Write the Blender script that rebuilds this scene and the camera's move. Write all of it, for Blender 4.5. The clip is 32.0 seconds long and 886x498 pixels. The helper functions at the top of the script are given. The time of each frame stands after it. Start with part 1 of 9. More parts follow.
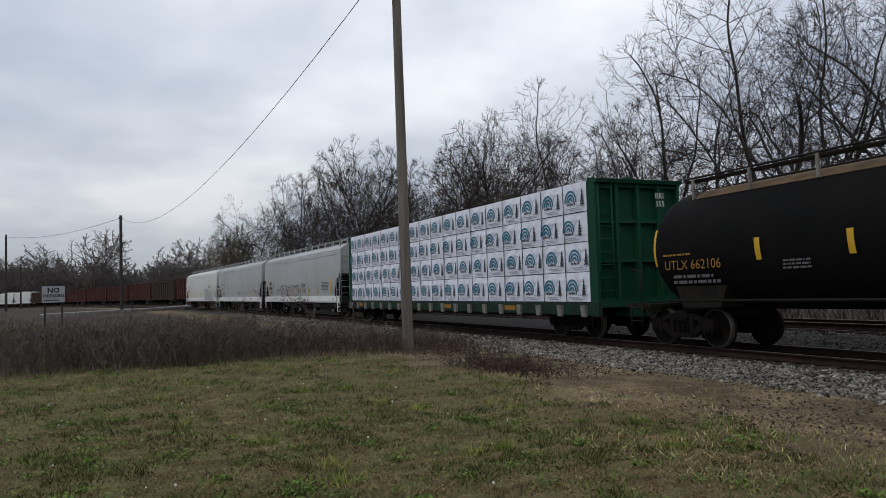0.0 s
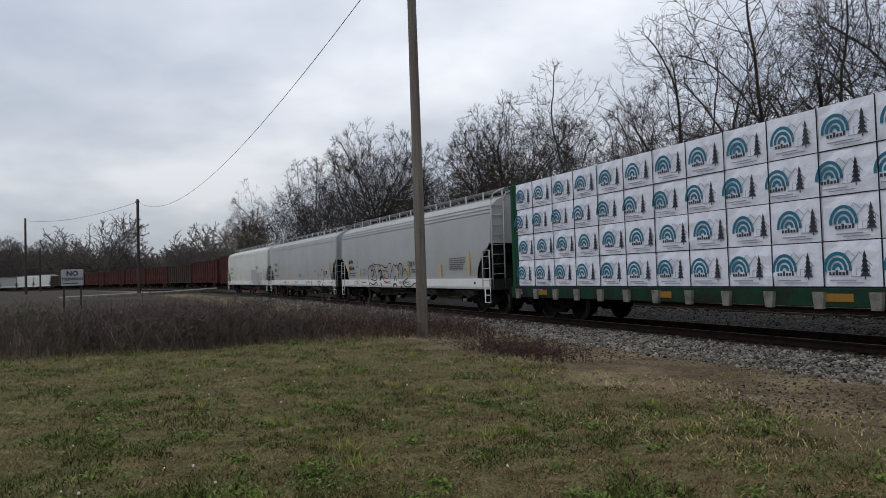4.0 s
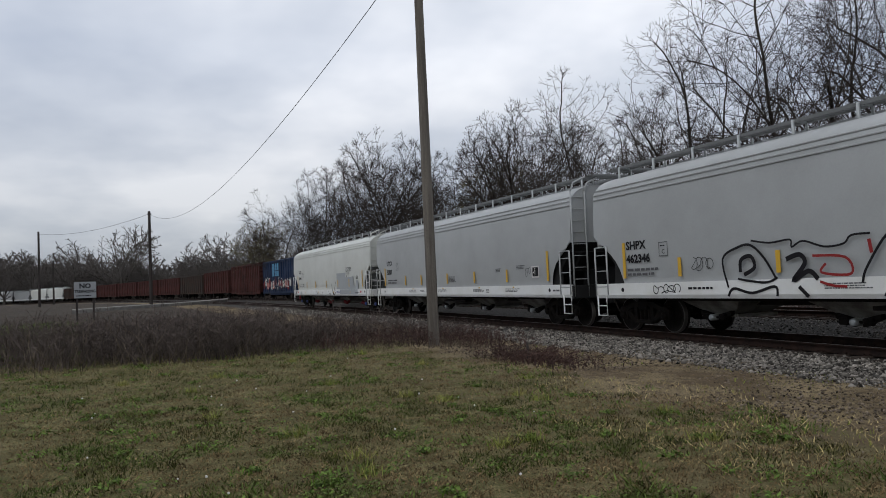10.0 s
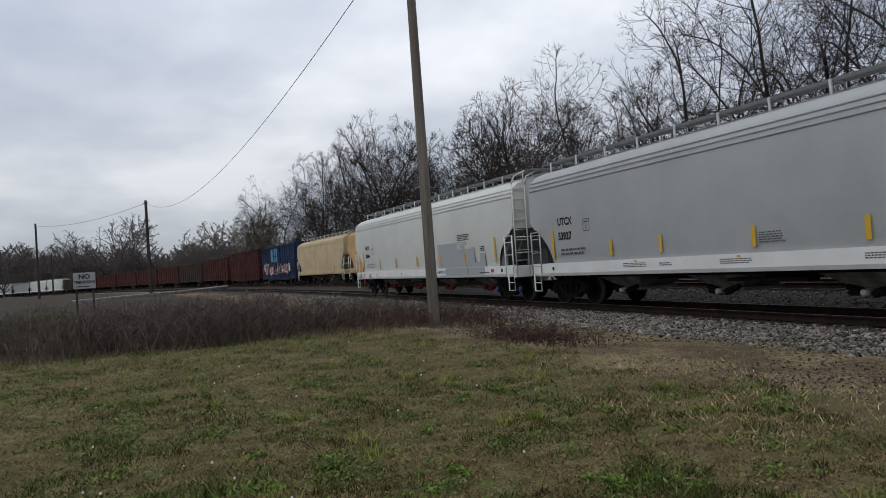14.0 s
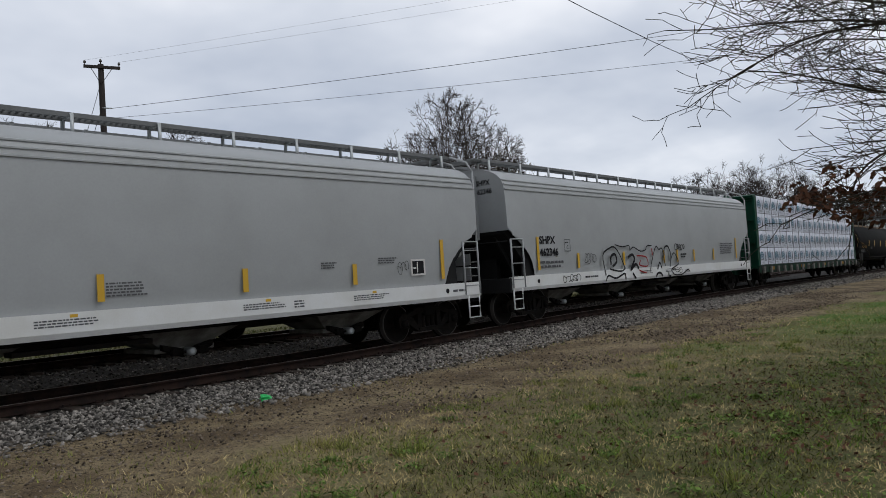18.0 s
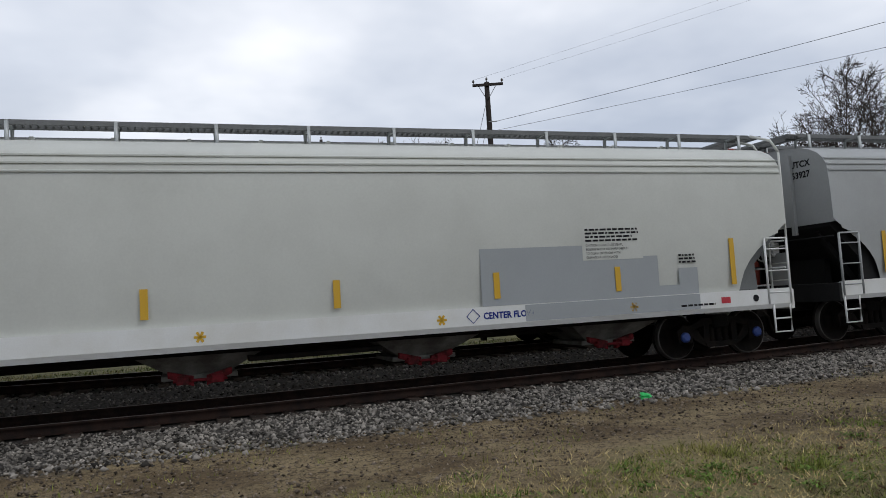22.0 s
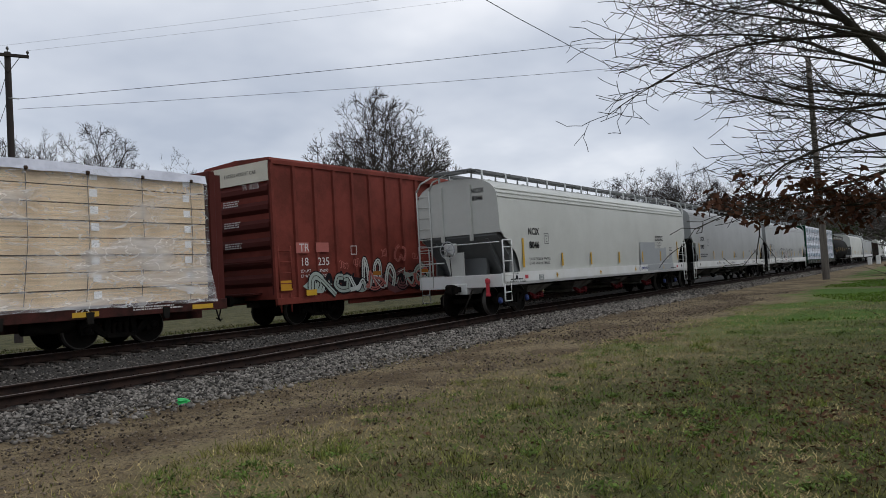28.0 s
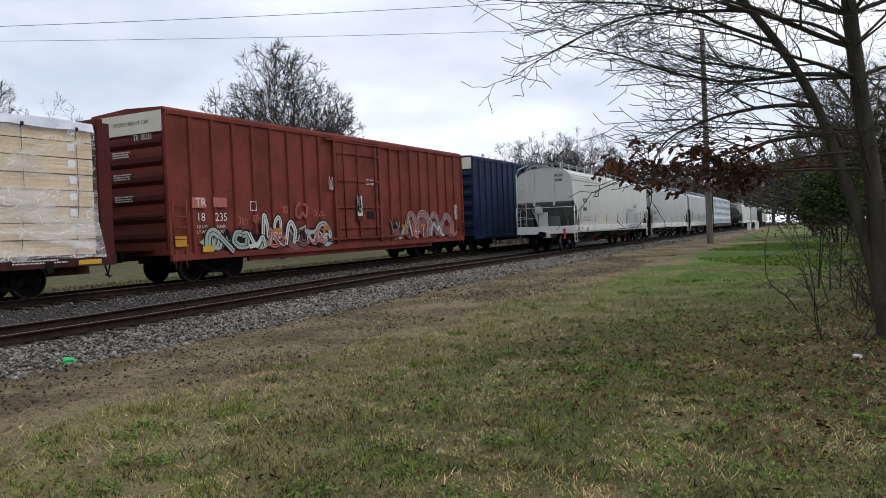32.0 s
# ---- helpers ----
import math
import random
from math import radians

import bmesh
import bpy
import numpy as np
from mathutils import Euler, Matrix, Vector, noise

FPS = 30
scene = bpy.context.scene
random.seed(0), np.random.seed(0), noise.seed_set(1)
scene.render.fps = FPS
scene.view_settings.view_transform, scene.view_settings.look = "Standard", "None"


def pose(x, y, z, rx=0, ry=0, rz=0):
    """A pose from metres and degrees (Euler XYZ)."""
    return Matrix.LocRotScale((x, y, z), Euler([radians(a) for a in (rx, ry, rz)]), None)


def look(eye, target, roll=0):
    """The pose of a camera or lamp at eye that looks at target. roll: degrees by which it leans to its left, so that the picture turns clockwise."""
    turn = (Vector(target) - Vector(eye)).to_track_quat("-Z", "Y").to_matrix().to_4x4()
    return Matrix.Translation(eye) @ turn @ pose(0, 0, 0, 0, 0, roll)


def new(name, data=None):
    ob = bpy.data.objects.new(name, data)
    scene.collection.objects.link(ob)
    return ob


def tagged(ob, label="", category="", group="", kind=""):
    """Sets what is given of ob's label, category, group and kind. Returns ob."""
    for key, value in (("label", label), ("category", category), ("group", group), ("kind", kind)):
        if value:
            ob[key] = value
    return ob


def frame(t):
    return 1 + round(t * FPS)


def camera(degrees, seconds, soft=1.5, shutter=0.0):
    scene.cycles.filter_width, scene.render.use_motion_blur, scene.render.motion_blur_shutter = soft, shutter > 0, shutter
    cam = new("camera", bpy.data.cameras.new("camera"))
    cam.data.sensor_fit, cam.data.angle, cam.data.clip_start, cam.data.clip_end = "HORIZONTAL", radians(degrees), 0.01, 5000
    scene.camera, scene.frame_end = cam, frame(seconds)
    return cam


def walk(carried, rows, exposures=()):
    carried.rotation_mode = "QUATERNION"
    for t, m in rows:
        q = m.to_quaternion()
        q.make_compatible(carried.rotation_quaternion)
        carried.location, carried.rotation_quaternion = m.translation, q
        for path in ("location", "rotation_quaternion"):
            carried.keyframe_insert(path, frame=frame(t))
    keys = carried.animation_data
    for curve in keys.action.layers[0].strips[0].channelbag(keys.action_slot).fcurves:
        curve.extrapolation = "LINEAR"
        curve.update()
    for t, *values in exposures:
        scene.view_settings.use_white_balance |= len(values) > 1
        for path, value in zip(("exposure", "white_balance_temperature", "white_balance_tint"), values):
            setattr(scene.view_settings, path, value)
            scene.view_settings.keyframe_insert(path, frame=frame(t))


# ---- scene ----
cam = camera(61.7, 32.0, soft=0.9)
PATH = [
    (0.0, pose(0, 0, 1.54, 93.24, 1.94, 66.70)),
    (0.5, pose(0, 0, 1.54, 93.15, 1.61, 67.12)),
    (1.0, pose(0, 0, 1.54, 92.94, 1.70, 67.80)),
    (1.5, pose(0, 0, 1.54, 92.60, 1.68, 67.88)),
    (2.0, pose(0, 0, 1.54, 92.41, 1.97, 68.07)),
    (2.5, pose(0, 0, 1.54, 92.18, 2.03, 67.72)),
    (3.0, pose(0, 0, 1.54, 91.91, 2.27, 68.04)),
    (3.5, pose(0, 0, 1.54, 92.05, 1.80, 67.81)),
    (5.5, pose(0, 0, 1.54, 91.97, 1.93, 67.87)),
    (6.0, pose(0, 0, 1.54, 92.16, 1.54, 67.03)),
    (6.5, pose(0, 0, 1.54, 92.41, 1.93, 67.36)),
    (7.0, pose(0, 0, 1.54, 92.26, 2.84, 68.75)),
    (7.5, pose(0, 0, 1.54, 92.31, 3.12, 69.02)),
    (8.0, pose(0, 0, 1.54, 92.65, 2.63, 68.09)),
    (8.5, pose(0, 0, 1.54, 92.76, 2.19, 68.59)),
    (9.0, pose(0, 0, 1.54, 92.83, 2.26, 68.97)),
    (9.5, pose(0, 0, 1.54, 92.90, 2.25, 68.56)),
    (10.0, pose(0, 0, 1.54, 92.71, 2.47, 68.64)),
    (10.5, pose(0, 0, 1.54, 92.65, 2.63, 67.80)),
    (11.0, pose(0, 0, 1.54, 92.28, 2.90, 67.91)),
    (11.5, pose(0, 0, 1.54, 91.74, 2.76, 67.70)),
    (12.0, pose(0, 0, 1.54, 91.54, 2.85, 68.26)),
    (12.5, pose(0, 0, 1.54, 91.38, 3.52, 68.78)),
    (13.0, pose(0, 0, 1.54, 91.17, 4.08, 68.58)),
    (13.5, pose(0, 0, 1.54, 91.09, 3.87, 68.81)),
    (15.5, pose(0, 0, 1.54, 92.15, 4.37, 66.65)),
    (16.0, pose(0, 0, 1.54, 93.22, 3.61, 62.81)),
    (16.2, pose(0, 0, 1.54, 95.30, 3.19, 56.11)),
    (16.5, pose(0, 0, 1.54, 97.54, 1.96, 34.78)),
    (16.7, pose(0, 0, 1.54, 96.22, 3.81, 12.44)),
    (16.8, pose(0, 0, 1.54, 94.55, 4.28, 3.11)),
    (17.0, pose(0, 0, 1.54, 91.65, 4.52, -11.10)),
    (17.5, pose(0, 0, 1.54, 93.66, 3.06, -30.39)),
    (18.0, pose(0, 0, 1.54, 92.81, 3.22, -47.15)),
    (18.5, pose(0, 0, 1.54, 93.43, 1.57, -53.13)),
    (19.0, pose(0, 0, 1.54, 93.21, 0.95, -49.94)),
    (19.5, pose(0, 0, 1.54, 92.68, 1.40, -43.50)),
    (20.0, pose(0, 0, 1.54, 93.31, 2.51, -32.40)),
    (20.5, pose(0, 0, 1.54, 94.65, 3.43, -23.83)),
    (21.0, pose(0, 0, 1.54, 93.59, 3.45, -23.11)),
    (21.5, pose(0, 0, 1.54, 93.56, 2.60, -21.85)),
    (22.0, pose(0, 0, 1.54, 94.18, 2.90, -18.62)),
    (22.5, pose(0, 0, 1.54, 94.27, 3.17, -19.58)),
    (23.0, pose(0, 0, 1.54, 93.72, 2.71, -20.38)),
    (23.5, pose(0, 0, 1.54, 92.33, 2.52, -21.68)),
    (24.0, pose(0, 0, 1.54, 92.12, 2.86, -21.93)),
    (24.5, pose(0, 0, 1.54, 91.59, 2.74, -23.17)),
    (25.0, pose(0, 0, 1.54, 90.82, 3.13, -26.50)),
    (25.5, pose(0, 0, 1.54, 91.00, 3.08, -33.62)),
    (27.5, pose(0, 0, 1.54, 92.78, 3.10, -48.86)),
    (28.0, pose(0, 0, 1.54, 92.58, 2.99, -52.94)),
    (28.5, pose(0, 0, 1.54, 92.60, 2.63, -58.28)),
    (29.0, pose(0, 0, 1.54, 91.77, 2.33, -59.80)),
    (29.5, pose(0, 0, 1.54, 90.65, 2.17, -59.45)),
    (30.0, pose(0, 0, 1.54, 90.04, 2.00, -60.55)),
    (30.5, pose(0, 0, 1.54, 89.78, 2.02, -60.67)),
    (31.0, pose(0, 0, 1.54, 89.56, 1.82, -60.69)),
    (31.5, pose(0, 0, 1.54, 89.24, 1.97, -60.93)),
    (32.0, pose(0, 0, 1.54, 89.08, 2.08, -60.46)),
]
walk(cam, PATH, ((0.0, 0.0), (15.5, 0.0), (16.4, -0.1), (17.0, -0.5), (17.6, -0.15), (18.0, -0.06), (19.0, -0.1), (20.0, -0.06), (22.0, 0.05), (23.0, -0.1), (25.0, 0.0), (28.0, -0.06), (30.0, 0.28), (32.0, 0.40)))

# ---- daylight: an overcast sky and a wide weak sun ----
world = bpy.data.worlds.new("overcast_sky")
scene.world = world
world.use_nodes = True
wn, wl = world.node_tree.nodes, world.node_tree.links
wn.clear()
w_out = wn.new("ShaderNodeOutputWorld")
w_bg = wn.new("ShaderNodeBackground")
w_geo = wn.new("ShaderNodeTexCoord")
w_sep = wn.new("ShaderNodeSeparateXYZ")
wl.new(w_geo.outputs["Generated"], w_sep.inputs[0])


def wmath(op, a, b=None):
    n = wn.new("ShaderNodeMath")
    n.operation = op
    for i, v in enumerate((a, b)):
        if v is None:
            continue
        if isinstance(v, (int, float)):
            n.inputs[i].default_value = v
        else:
            wl.new(v, n.inputs[i])
    return n.outputs[0]


w_up = wmath("ADD", wmath("MAXIMUM", w_sep.outputs[2], 0.0), 0.22)
w_pos = wn.new("ShaderNodeCombineXYZ")
wl.new(wmath("DIVIDE", w_sep.outputs[0], w_up), w_pos.inputs[0])
wl.new(wmath("DIVIDE", w_sep.outputs[1], w_up), w_pos.inputs[1])
w_n1 = wn.new("ShaderNodeTexNoise")
w_n1.inputs["Scale"].default_value, w_n1.inputs["Detail"].default_value = 0.85, 5.0
w_n1.inputs["Roughness"].default_value = 0.5
wl.new(w_pos.outputs[0], w_n1.inputs["Vector"])
w_ramp = wn.new("ShaderNodeValToRGB")
w_ramp.color_ramp.elements[0].position, w_ramp.color_ramp.elements[0].color = 0.34, (0.46, 0.51, 0.61, 1)
w_ramp.color_ramp.elements[1].position, w_ramp.color_ramp.elements[1].color = 0.64, (0.97, 0.985, 1.03, 1)
e = w_ramp.color_ramp.elements.new(0.5)
e.color = (0.68, 0.72, 0.80, 1)
wl.new(w_n1.outputs["Fac"], w_ramp.inputs[0])
w_sky = wn.new("ShaderNodeTexSky")
w_sky.sky_type, w_sky.sun_disc = "NISHITA", False
w_sky.sun_elevation, w_sky.sun_rotation = radians(48), radians(150)
w_mix = wn.new("ShaderNodeMix")
w_mix.data_type = "RGBA"
w_mix.inputs[0].default_value = 0.012
w_tone = wn.new("ShaderNodeMix")
w_tone.data_type, w_tone.blend_type = "RGBA", "MULTIPLY"
w_tone.inputs[0].default_value = 1.0
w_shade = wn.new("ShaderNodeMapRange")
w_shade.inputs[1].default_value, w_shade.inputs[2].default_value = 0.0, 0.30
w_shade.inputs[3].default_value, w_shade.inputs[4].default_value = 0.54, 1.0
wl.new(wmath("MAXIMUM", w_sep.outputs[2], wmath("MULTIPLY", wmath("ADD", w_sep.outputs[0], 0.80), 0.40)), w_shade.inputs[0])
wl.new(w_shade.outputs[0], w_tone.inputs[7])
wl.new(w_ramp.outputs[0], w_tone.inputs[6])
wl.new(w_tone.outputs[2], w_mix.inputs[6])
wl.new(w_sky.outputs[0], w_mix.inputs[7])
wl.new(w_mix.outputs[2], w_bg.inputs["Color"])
w_bg.inputs["Strength"].default_value = 1.0
wl.new(w_bg.outputs[0], w_out.inputs["Surface"])

sun = new("sun", bpy.data.lights.new("sun", "SUN"))
sun.data.energy, sun.data.angle, sun.data.color = 0.5, radians(25), (1.0, 0.97, 0.92)
sun.matrix_world = look((20, -30, 40), (0, 0, 0))

# ---- materials ----
def material(name, base, rough=0.6, metal=0.0, var=0.15, scale=6.0, grain=60.0, bump=0.15, second=None, dist=0.01,
             spots=0.0, streak=0.0, coat=0.0, object_space=True, island=0.0, thresholds=(0.4, 0.65)):
    """A surface with large stains, fine grain and relief; second: the colour that the stains lead to."""
    m = bpy.data.materials.new(name)
    m.use_nodes = True
    n, l = m.node_tree.nodes, m.node_tree.links
    b = n["Principled BSDF"]
    b.inputs["Roughness"].default_value, b.inputs["Metallic"].default_value = rough, metal
    b.inputs["Coat Weight"].default_value = coat
    b.inputs["Specular IOR Level"].default_value = 0.45 if rough < 0.55 or metal > 0.4 else 0.07
    tc = n.new("ShaderNodeTexCoord")
    vec = tc.outputs["Object"] if object_space else n.new("ShaderNodeNewGeometry").outputs["Position"]
    if streak:
        mp = n.new("ShaderNodeMapping")
        mp.inputs["Scale"].default_value = (1, 1, streak)
        l.new(vec, mp.inputs[0])
        vec2 = mp.outputs[0]
    else:
        vec2 = vec
    big = n.new("ShaderNodeTexNoise")
    big.inputs["Scale"].default_value, big.inputs["Detail"].default_value = scale, 6
    big.inputs["Roughness"].default_value = 0.65
    l.new(vec2, big.inputs["Vector"])
    fine = n.new("ShaderNodeTexNoise")
    fine.inputs["Scale"].default_value, fine.inputs["Detail"].default_value = grain, 3
    l.new(vec, fine.inputs["Vector"])
    dark = tuple(c * (1 - var) for c in base) if second is None else second
    ramp = n.new("ShaderNodeValToRGB")
    ramp.color_ramp.elements[0].position, ramp.color_ramp.elements[1].position = thresholds
    ramp.color_ramp.elements[0].color = (*base, 1)
    ramp.color_ramp.elements[1].color = (*dark, 1)
    l.new(big.outputs["Fac"], ramp.inputs[0])
    hsv = n.new("ShaderNodeHueSaturation")
    val = n.new("ShaderNodeMapRange")
    val.inputs[3].default_value, val.inputs[4].default_value = 1 - var * 1.2, 1 + var * 1.2
    l.new(fine.outputs["Fac"], val.inputs[0])
    fac = val.outputs[0]
    if island:
        geo = n.new("ShaderNodeNewGeometry")
        r2 = n.new("ShaderNodeMapRange")
        r2.inputs[3].default_value, r2.inputs[4].default_value = 1 - island, 1 + island
        l.new(geo.outputs["Random Per Island"], r2.inputs[0])
        mu = n.new("ShaderNodeMath")
        mu.operation = "MULTIPLY"
        l.new(fac, mu.inputs[0])
        l.new(r2.outputs[0], mu.inputs[1])
        fac = mu.outputs[0]
    l.new(fac, hsv.inputs["Value"])
    l.new(ramp.outputs[0], hsv.inputs["Color"])
    l.new(hsv.outputs[0], b.inputs["Base Color"])
    if bump:
        bp = n.new("ShaderNodeBump")
        bp.inputs["Strength"].default_value, bp.inputs["Distance"].default_value = bump, dist
        l.new(fine.outputs["Fac"], bp.inputs["Height"])
        l.new(bp.outputs[0], b.inputs["Normal"])
    rr = n.new("ShaderNodeMapRange")
    rr.inputs[3].default_value, rr.inputs[4].default_value = max(0, rough - 0.12), min(1, rough + 0.12)
    l.new(big.outputs["Fac"], rr.inputs[0])
    l.new(rr.outputs[0], b.inputs["Roughness"])
    return m


M = {}
M["hopper_grey"] = material("grey_hopper_paint", (0.342, 0.354, 0.354), 0.5, 0, 0.05, 0.35, 25, 0.02, (0.297, 0.307, 0.303))
M["hopper_white"] = material("white_hopper_paint", (0.530, 0.542, 0.505), 0.5, 0, 0.05, 0.35, 25, 0.02, (0.465, 0.474, 0.440))
M["hopper_tan"] = material("tan_hopper_paint", (0.50, 0.335, 0.155), 0.6, 0, 0.08, 0.6, 25, 0.02, (0.38, 0.25, 0.12))
M["hopper_cream"] = material("cream_hopper_paint", (0.50, 0.405, 0.25), 0.6, 0, 0.08, 0.6, 25, 0.02, (0.42, 0.33, 0.20))
M["sill_white"] = material("white_sill_paint", (0.66, 0.67, 0.66), 0.5, 0, 0.05, 1.2, 40, 0.02, (0.60, 0.60, 0.57))
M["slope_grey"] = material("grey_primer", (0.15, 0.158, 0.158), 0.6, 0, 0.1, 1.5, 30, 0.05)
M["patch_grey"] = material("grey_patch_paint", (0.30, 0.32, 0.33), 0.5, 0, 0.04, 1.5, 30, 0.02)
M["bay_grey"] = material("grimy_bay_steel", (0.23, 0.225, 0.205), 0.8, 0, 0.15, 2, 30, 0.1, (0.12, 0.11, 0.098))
M["slope_black"] = material("near_black_end_steel", (0.020, 0.020, 0.020), 0.65, 0, 0.15, 1.5, 30, 0.05)
M["galv"] = material("galvanised_steel", (0.42, 0.44, 0.44), 0.45, 0.5, 0.12, 3, 40, 0.05)
M["black"] = material("black_steel", (0.012, 0.011, 0.010), 0.7, 0.0, 0.25, 4, 40, 0.12, (0.022, 0.018, 0.014))
M["dusty_steel"] = material("dusty_pale_steel", (0.20, 0.195, 0.175), 0.8, 0, 0.2, 4, 40, 0.1, (0.10, 0.095, 0.085))
M["paper"] = material("white_paper_tag", (0.88, 0.88, 0.87), 0.7, 0, 0.05, 3, 60, 0.0)
M["dark_sill"] = material("grimy_red_sill", (0.068, 0.024, 0.020), 0.75, 0, 0.25, 2, 30, 0.1, (0.020, 0.014, 0.012))
# darker copy of the red paint: shade under the sill put into the colour
M["red_shaded"] = material("shaded_red_paint", (0.20, 0.022, 0.028), 0.7, 0, 0.25, 6, 40, 0.1, (0.06, 0.018, 0.018))
M["ochre"] = material("dull_ochre_lettering", (0.26, 0.14, 0.03), 0.7, 0, 0.1, 6, 60, 0.0)
# running gear near black: the shade under the cars is put into its colour
M["truck"] = material("shaded_dusty_steel", (0.006, 0.0055, 0.005), 0.85, 0.0, 0.3, 4, 50, 0.25, (0.014, 0.011, 0.009))
M["wheel"] = material("shaded_worn_steel", (0.0065, 0.0058, 0.0052), 0.85, 0.0, 0.25, 5, 50, 0.15, (0.014, 0.011, 0.009))
M["tread"] = material("polished_tread", (0.085, 0.078, 0.07), 0.55, 0.5, 0.1, 6, 50, 0.03)
M["yellow"] = material("yellow_reflector", (0.56, 0.33, 0.02), 0.45, 0, 0.05, 3, 60, 0.02)
M["red"] = material("red_paint", (0.45, 0.03, 0.045), 0.5, 0, 0.08, 3, 40, 0.03)
M["blue_cap"] = material("blue_paint", (0.03, 0.06, 0.22), 0.5, 0, 0.1, 5, 40, 0.03)
M["ink"] = material("black_lettering", (0.015, 0.015, 0.017), 0.6, 0, 0.05, 3, 60, 0.0)
M["ink_grey"] = material("grey_lettering", (0.10, 0.10, 0.105), 0.6, 0, 0.05, 3, 60, 0.0)
M["ink_white"] = material("white_lettering", (0.62, 0.60, 0.58), 0.6, 0, 0.08, 3, 60, 0.0)
M["ink_blue"] = material("blue_lettering", (0.02, 0.035, 0.19), 0.6, 0, 0.05, 3, 60, 0.0)
M["ink_yellow"] = material("yellow_lettering", (0.50, 0.25, 0.03), 0.6, 0, 0.05, 3, 60, 0.0)
M["green"] = material("green_car_paint", (0.007, 0.052, 0.029), 0.55, 0, 0.15, 1.5, 30, 0.05, (0.013, 0.045, 0.028))
M["tank_black"] = material("black_tank_paint", (0.0045, 0.0045, 0.0045), 0.8, 0, 0.2, 0.7, 30, 0.03, (0.008, 0.0075, 0.007))
M["tank_rust"] = material("dusty_brown_roof", (0.17, 0.112, 0.062), 0.8, 0, 0.2, 2, 30, 0.1, (0.10, 0.07, 0.045))
M["wrap"] = material("white_lumber_wrap", (0.70, 0.72, 0.80), 0.45, 0, 0.05, 3, 5, 0.7, (0.58, 0.60, 0.68), dist=0.04)
M["teal"] = material("teal_print", (0.003, 0.125, 0.20), 0.5, 0, 0.05, 3, 40, 0.0)
M["print_dark"] = material("dark_print", (0.02, 0.025, 0.035), 0.5, 0, 0.05, 3, 40, 0.0)
M["print_grey"] = material("pale_grey_print", (0.24, 0.26, 0.30), 0.5, 0, 0.05, 3, 40, 0.0)
M["oxide"] = material("red_oxide_paint", (0.195, 0.046, 0.034), 0.6, 0, 0.14, 0.8, 30, 0.06, (0.115, 0.03, 0.022))
M["oxide_dark"] = material("dark_oxide_paint", (0.085, 0.022, 0.018), 0.65, 0, 0.15, 1, 30, 0.06)
M["rust_red"] = material("rusty_red_gondola", (0.070, 0.026, 0.023), 0.85, 0, 0.25, 0.7, 20, 0.1, (0.036, 0.02, 0.017))
M["rust_dark"] = material("rusty_dark_gondola", (0.035, 0.03, 0.026), 0.75, 0, 0.25, 0.7, 20, 0.1, (0.055, 0.032, 0.024))
M["boxcar_blue"] = material("blue_boxcar_paint", (0.020, 0.034, 0.075), 0.6, 0, 0.15, 0.8, 30, 0.06, (0.016, 0.025, 0.05))
M["cream"] = material("cream_panel", (0.66, 0.63, 0.52), 0.6, 0, 0.08, 1.5, 30, 0.03)
M["lumber"] = material("pale_lumber", (0.76, 0.595, 0.40), 0.7, 0, 0.10, 1.1, 40, 0.1, (0.64, 0.485, 0.31), island=0.10)
M["lath"] = material("dark_lath", (0.07, 0.045, 0.03), 0.8, 0, 0.2, 3, 40, 0.1)
M["rail"] = material("rusty_rail", (0.030, 0.018, 0.014), 0.8, 0.0, 0.25, 4, 60, 0.2, (0.014, 0.011, 0.010), object_space=False)
M["railhead"] = material("polished_railhead", (0.17, 0.145, 0.13), 0.5, 0.5, 0.12, 4, 50, 0.05, object_space=False)
M["tie"] = material("creosote_tie", (0.035, 0.028, 0.024), 0.85, 0, 0.35, 3, 50, 0.5, (0.075, 0.06, 0.05), object_space=False)
M["pole"] = material("weathered_pole_wood", (0.165, 0.148, 0.128), 0.9, 0, 0.3, 6, 40, 0.6, (0.085, 0.075, 0.066), streak=0.06)
M["pole_dark"] = material("dark_pole_wood", (0.05, 0.043, 0.04), 0.85, 0, 0.25, 6, 40, 0.5, streak=0.06)
M["wire"] = material("black_wire", (0.03, 0.03, 0.033), 0.6, 0, 0.1, 3, 60, 0.0)
M["insulator"] = material("grey_porcelain", (0.10, 0.095, 0.09), 0.3, 0, 0.1, 3, 60, 0.0)
M["bark"] = material("grey_brown_bark", (0.046, 0.040, 0.035), 0.9, 0, 0.3, 2.5, 30, 0.6, (0.028, 0.024, 0.021), streak=0.25)
M["twig"] = material("bare_twigs", (0.048, 0.040, 0.036), 0.9, 0, 0.2, 1.2, 20, 0.0)
M["twig_pale"] = material("pale_bare_twigs", (0.060, 0.051, 0.044), 0.9, 0, 0.2, 1.2, 20, 0.0)
# far wood paler than the near bark: haze is put into the colour
M["bark_far"] = material("hazed_far_bark", (0.082, 0.074, 0.066), 0.9, 0, 0.25, 0.3, 20, 0.0, (0.060, 0.055, 0.046), island=0.35)
M["twig_far"] = material("hazed_far_twigs", (0.105, 0.094, 0.086), 0.9, 0, 0.2, 0.3, 20, 0.0)
M["vine"] = material("reddish_dead_vine", (0.085, 0.052, 0.044), 0.9, 0, 0.2, 0.6, 20, 0.0, (0.055, 0.038, 0.034), object_space=False, island=0.45)
M["bark_near"] = material("dark_wet_bark", (0.066, 0.058, 0.044), 0.9, 0, 0.35, 5, 60, 0.8, (0.032, 0.029, 0.023), streak=0.25)
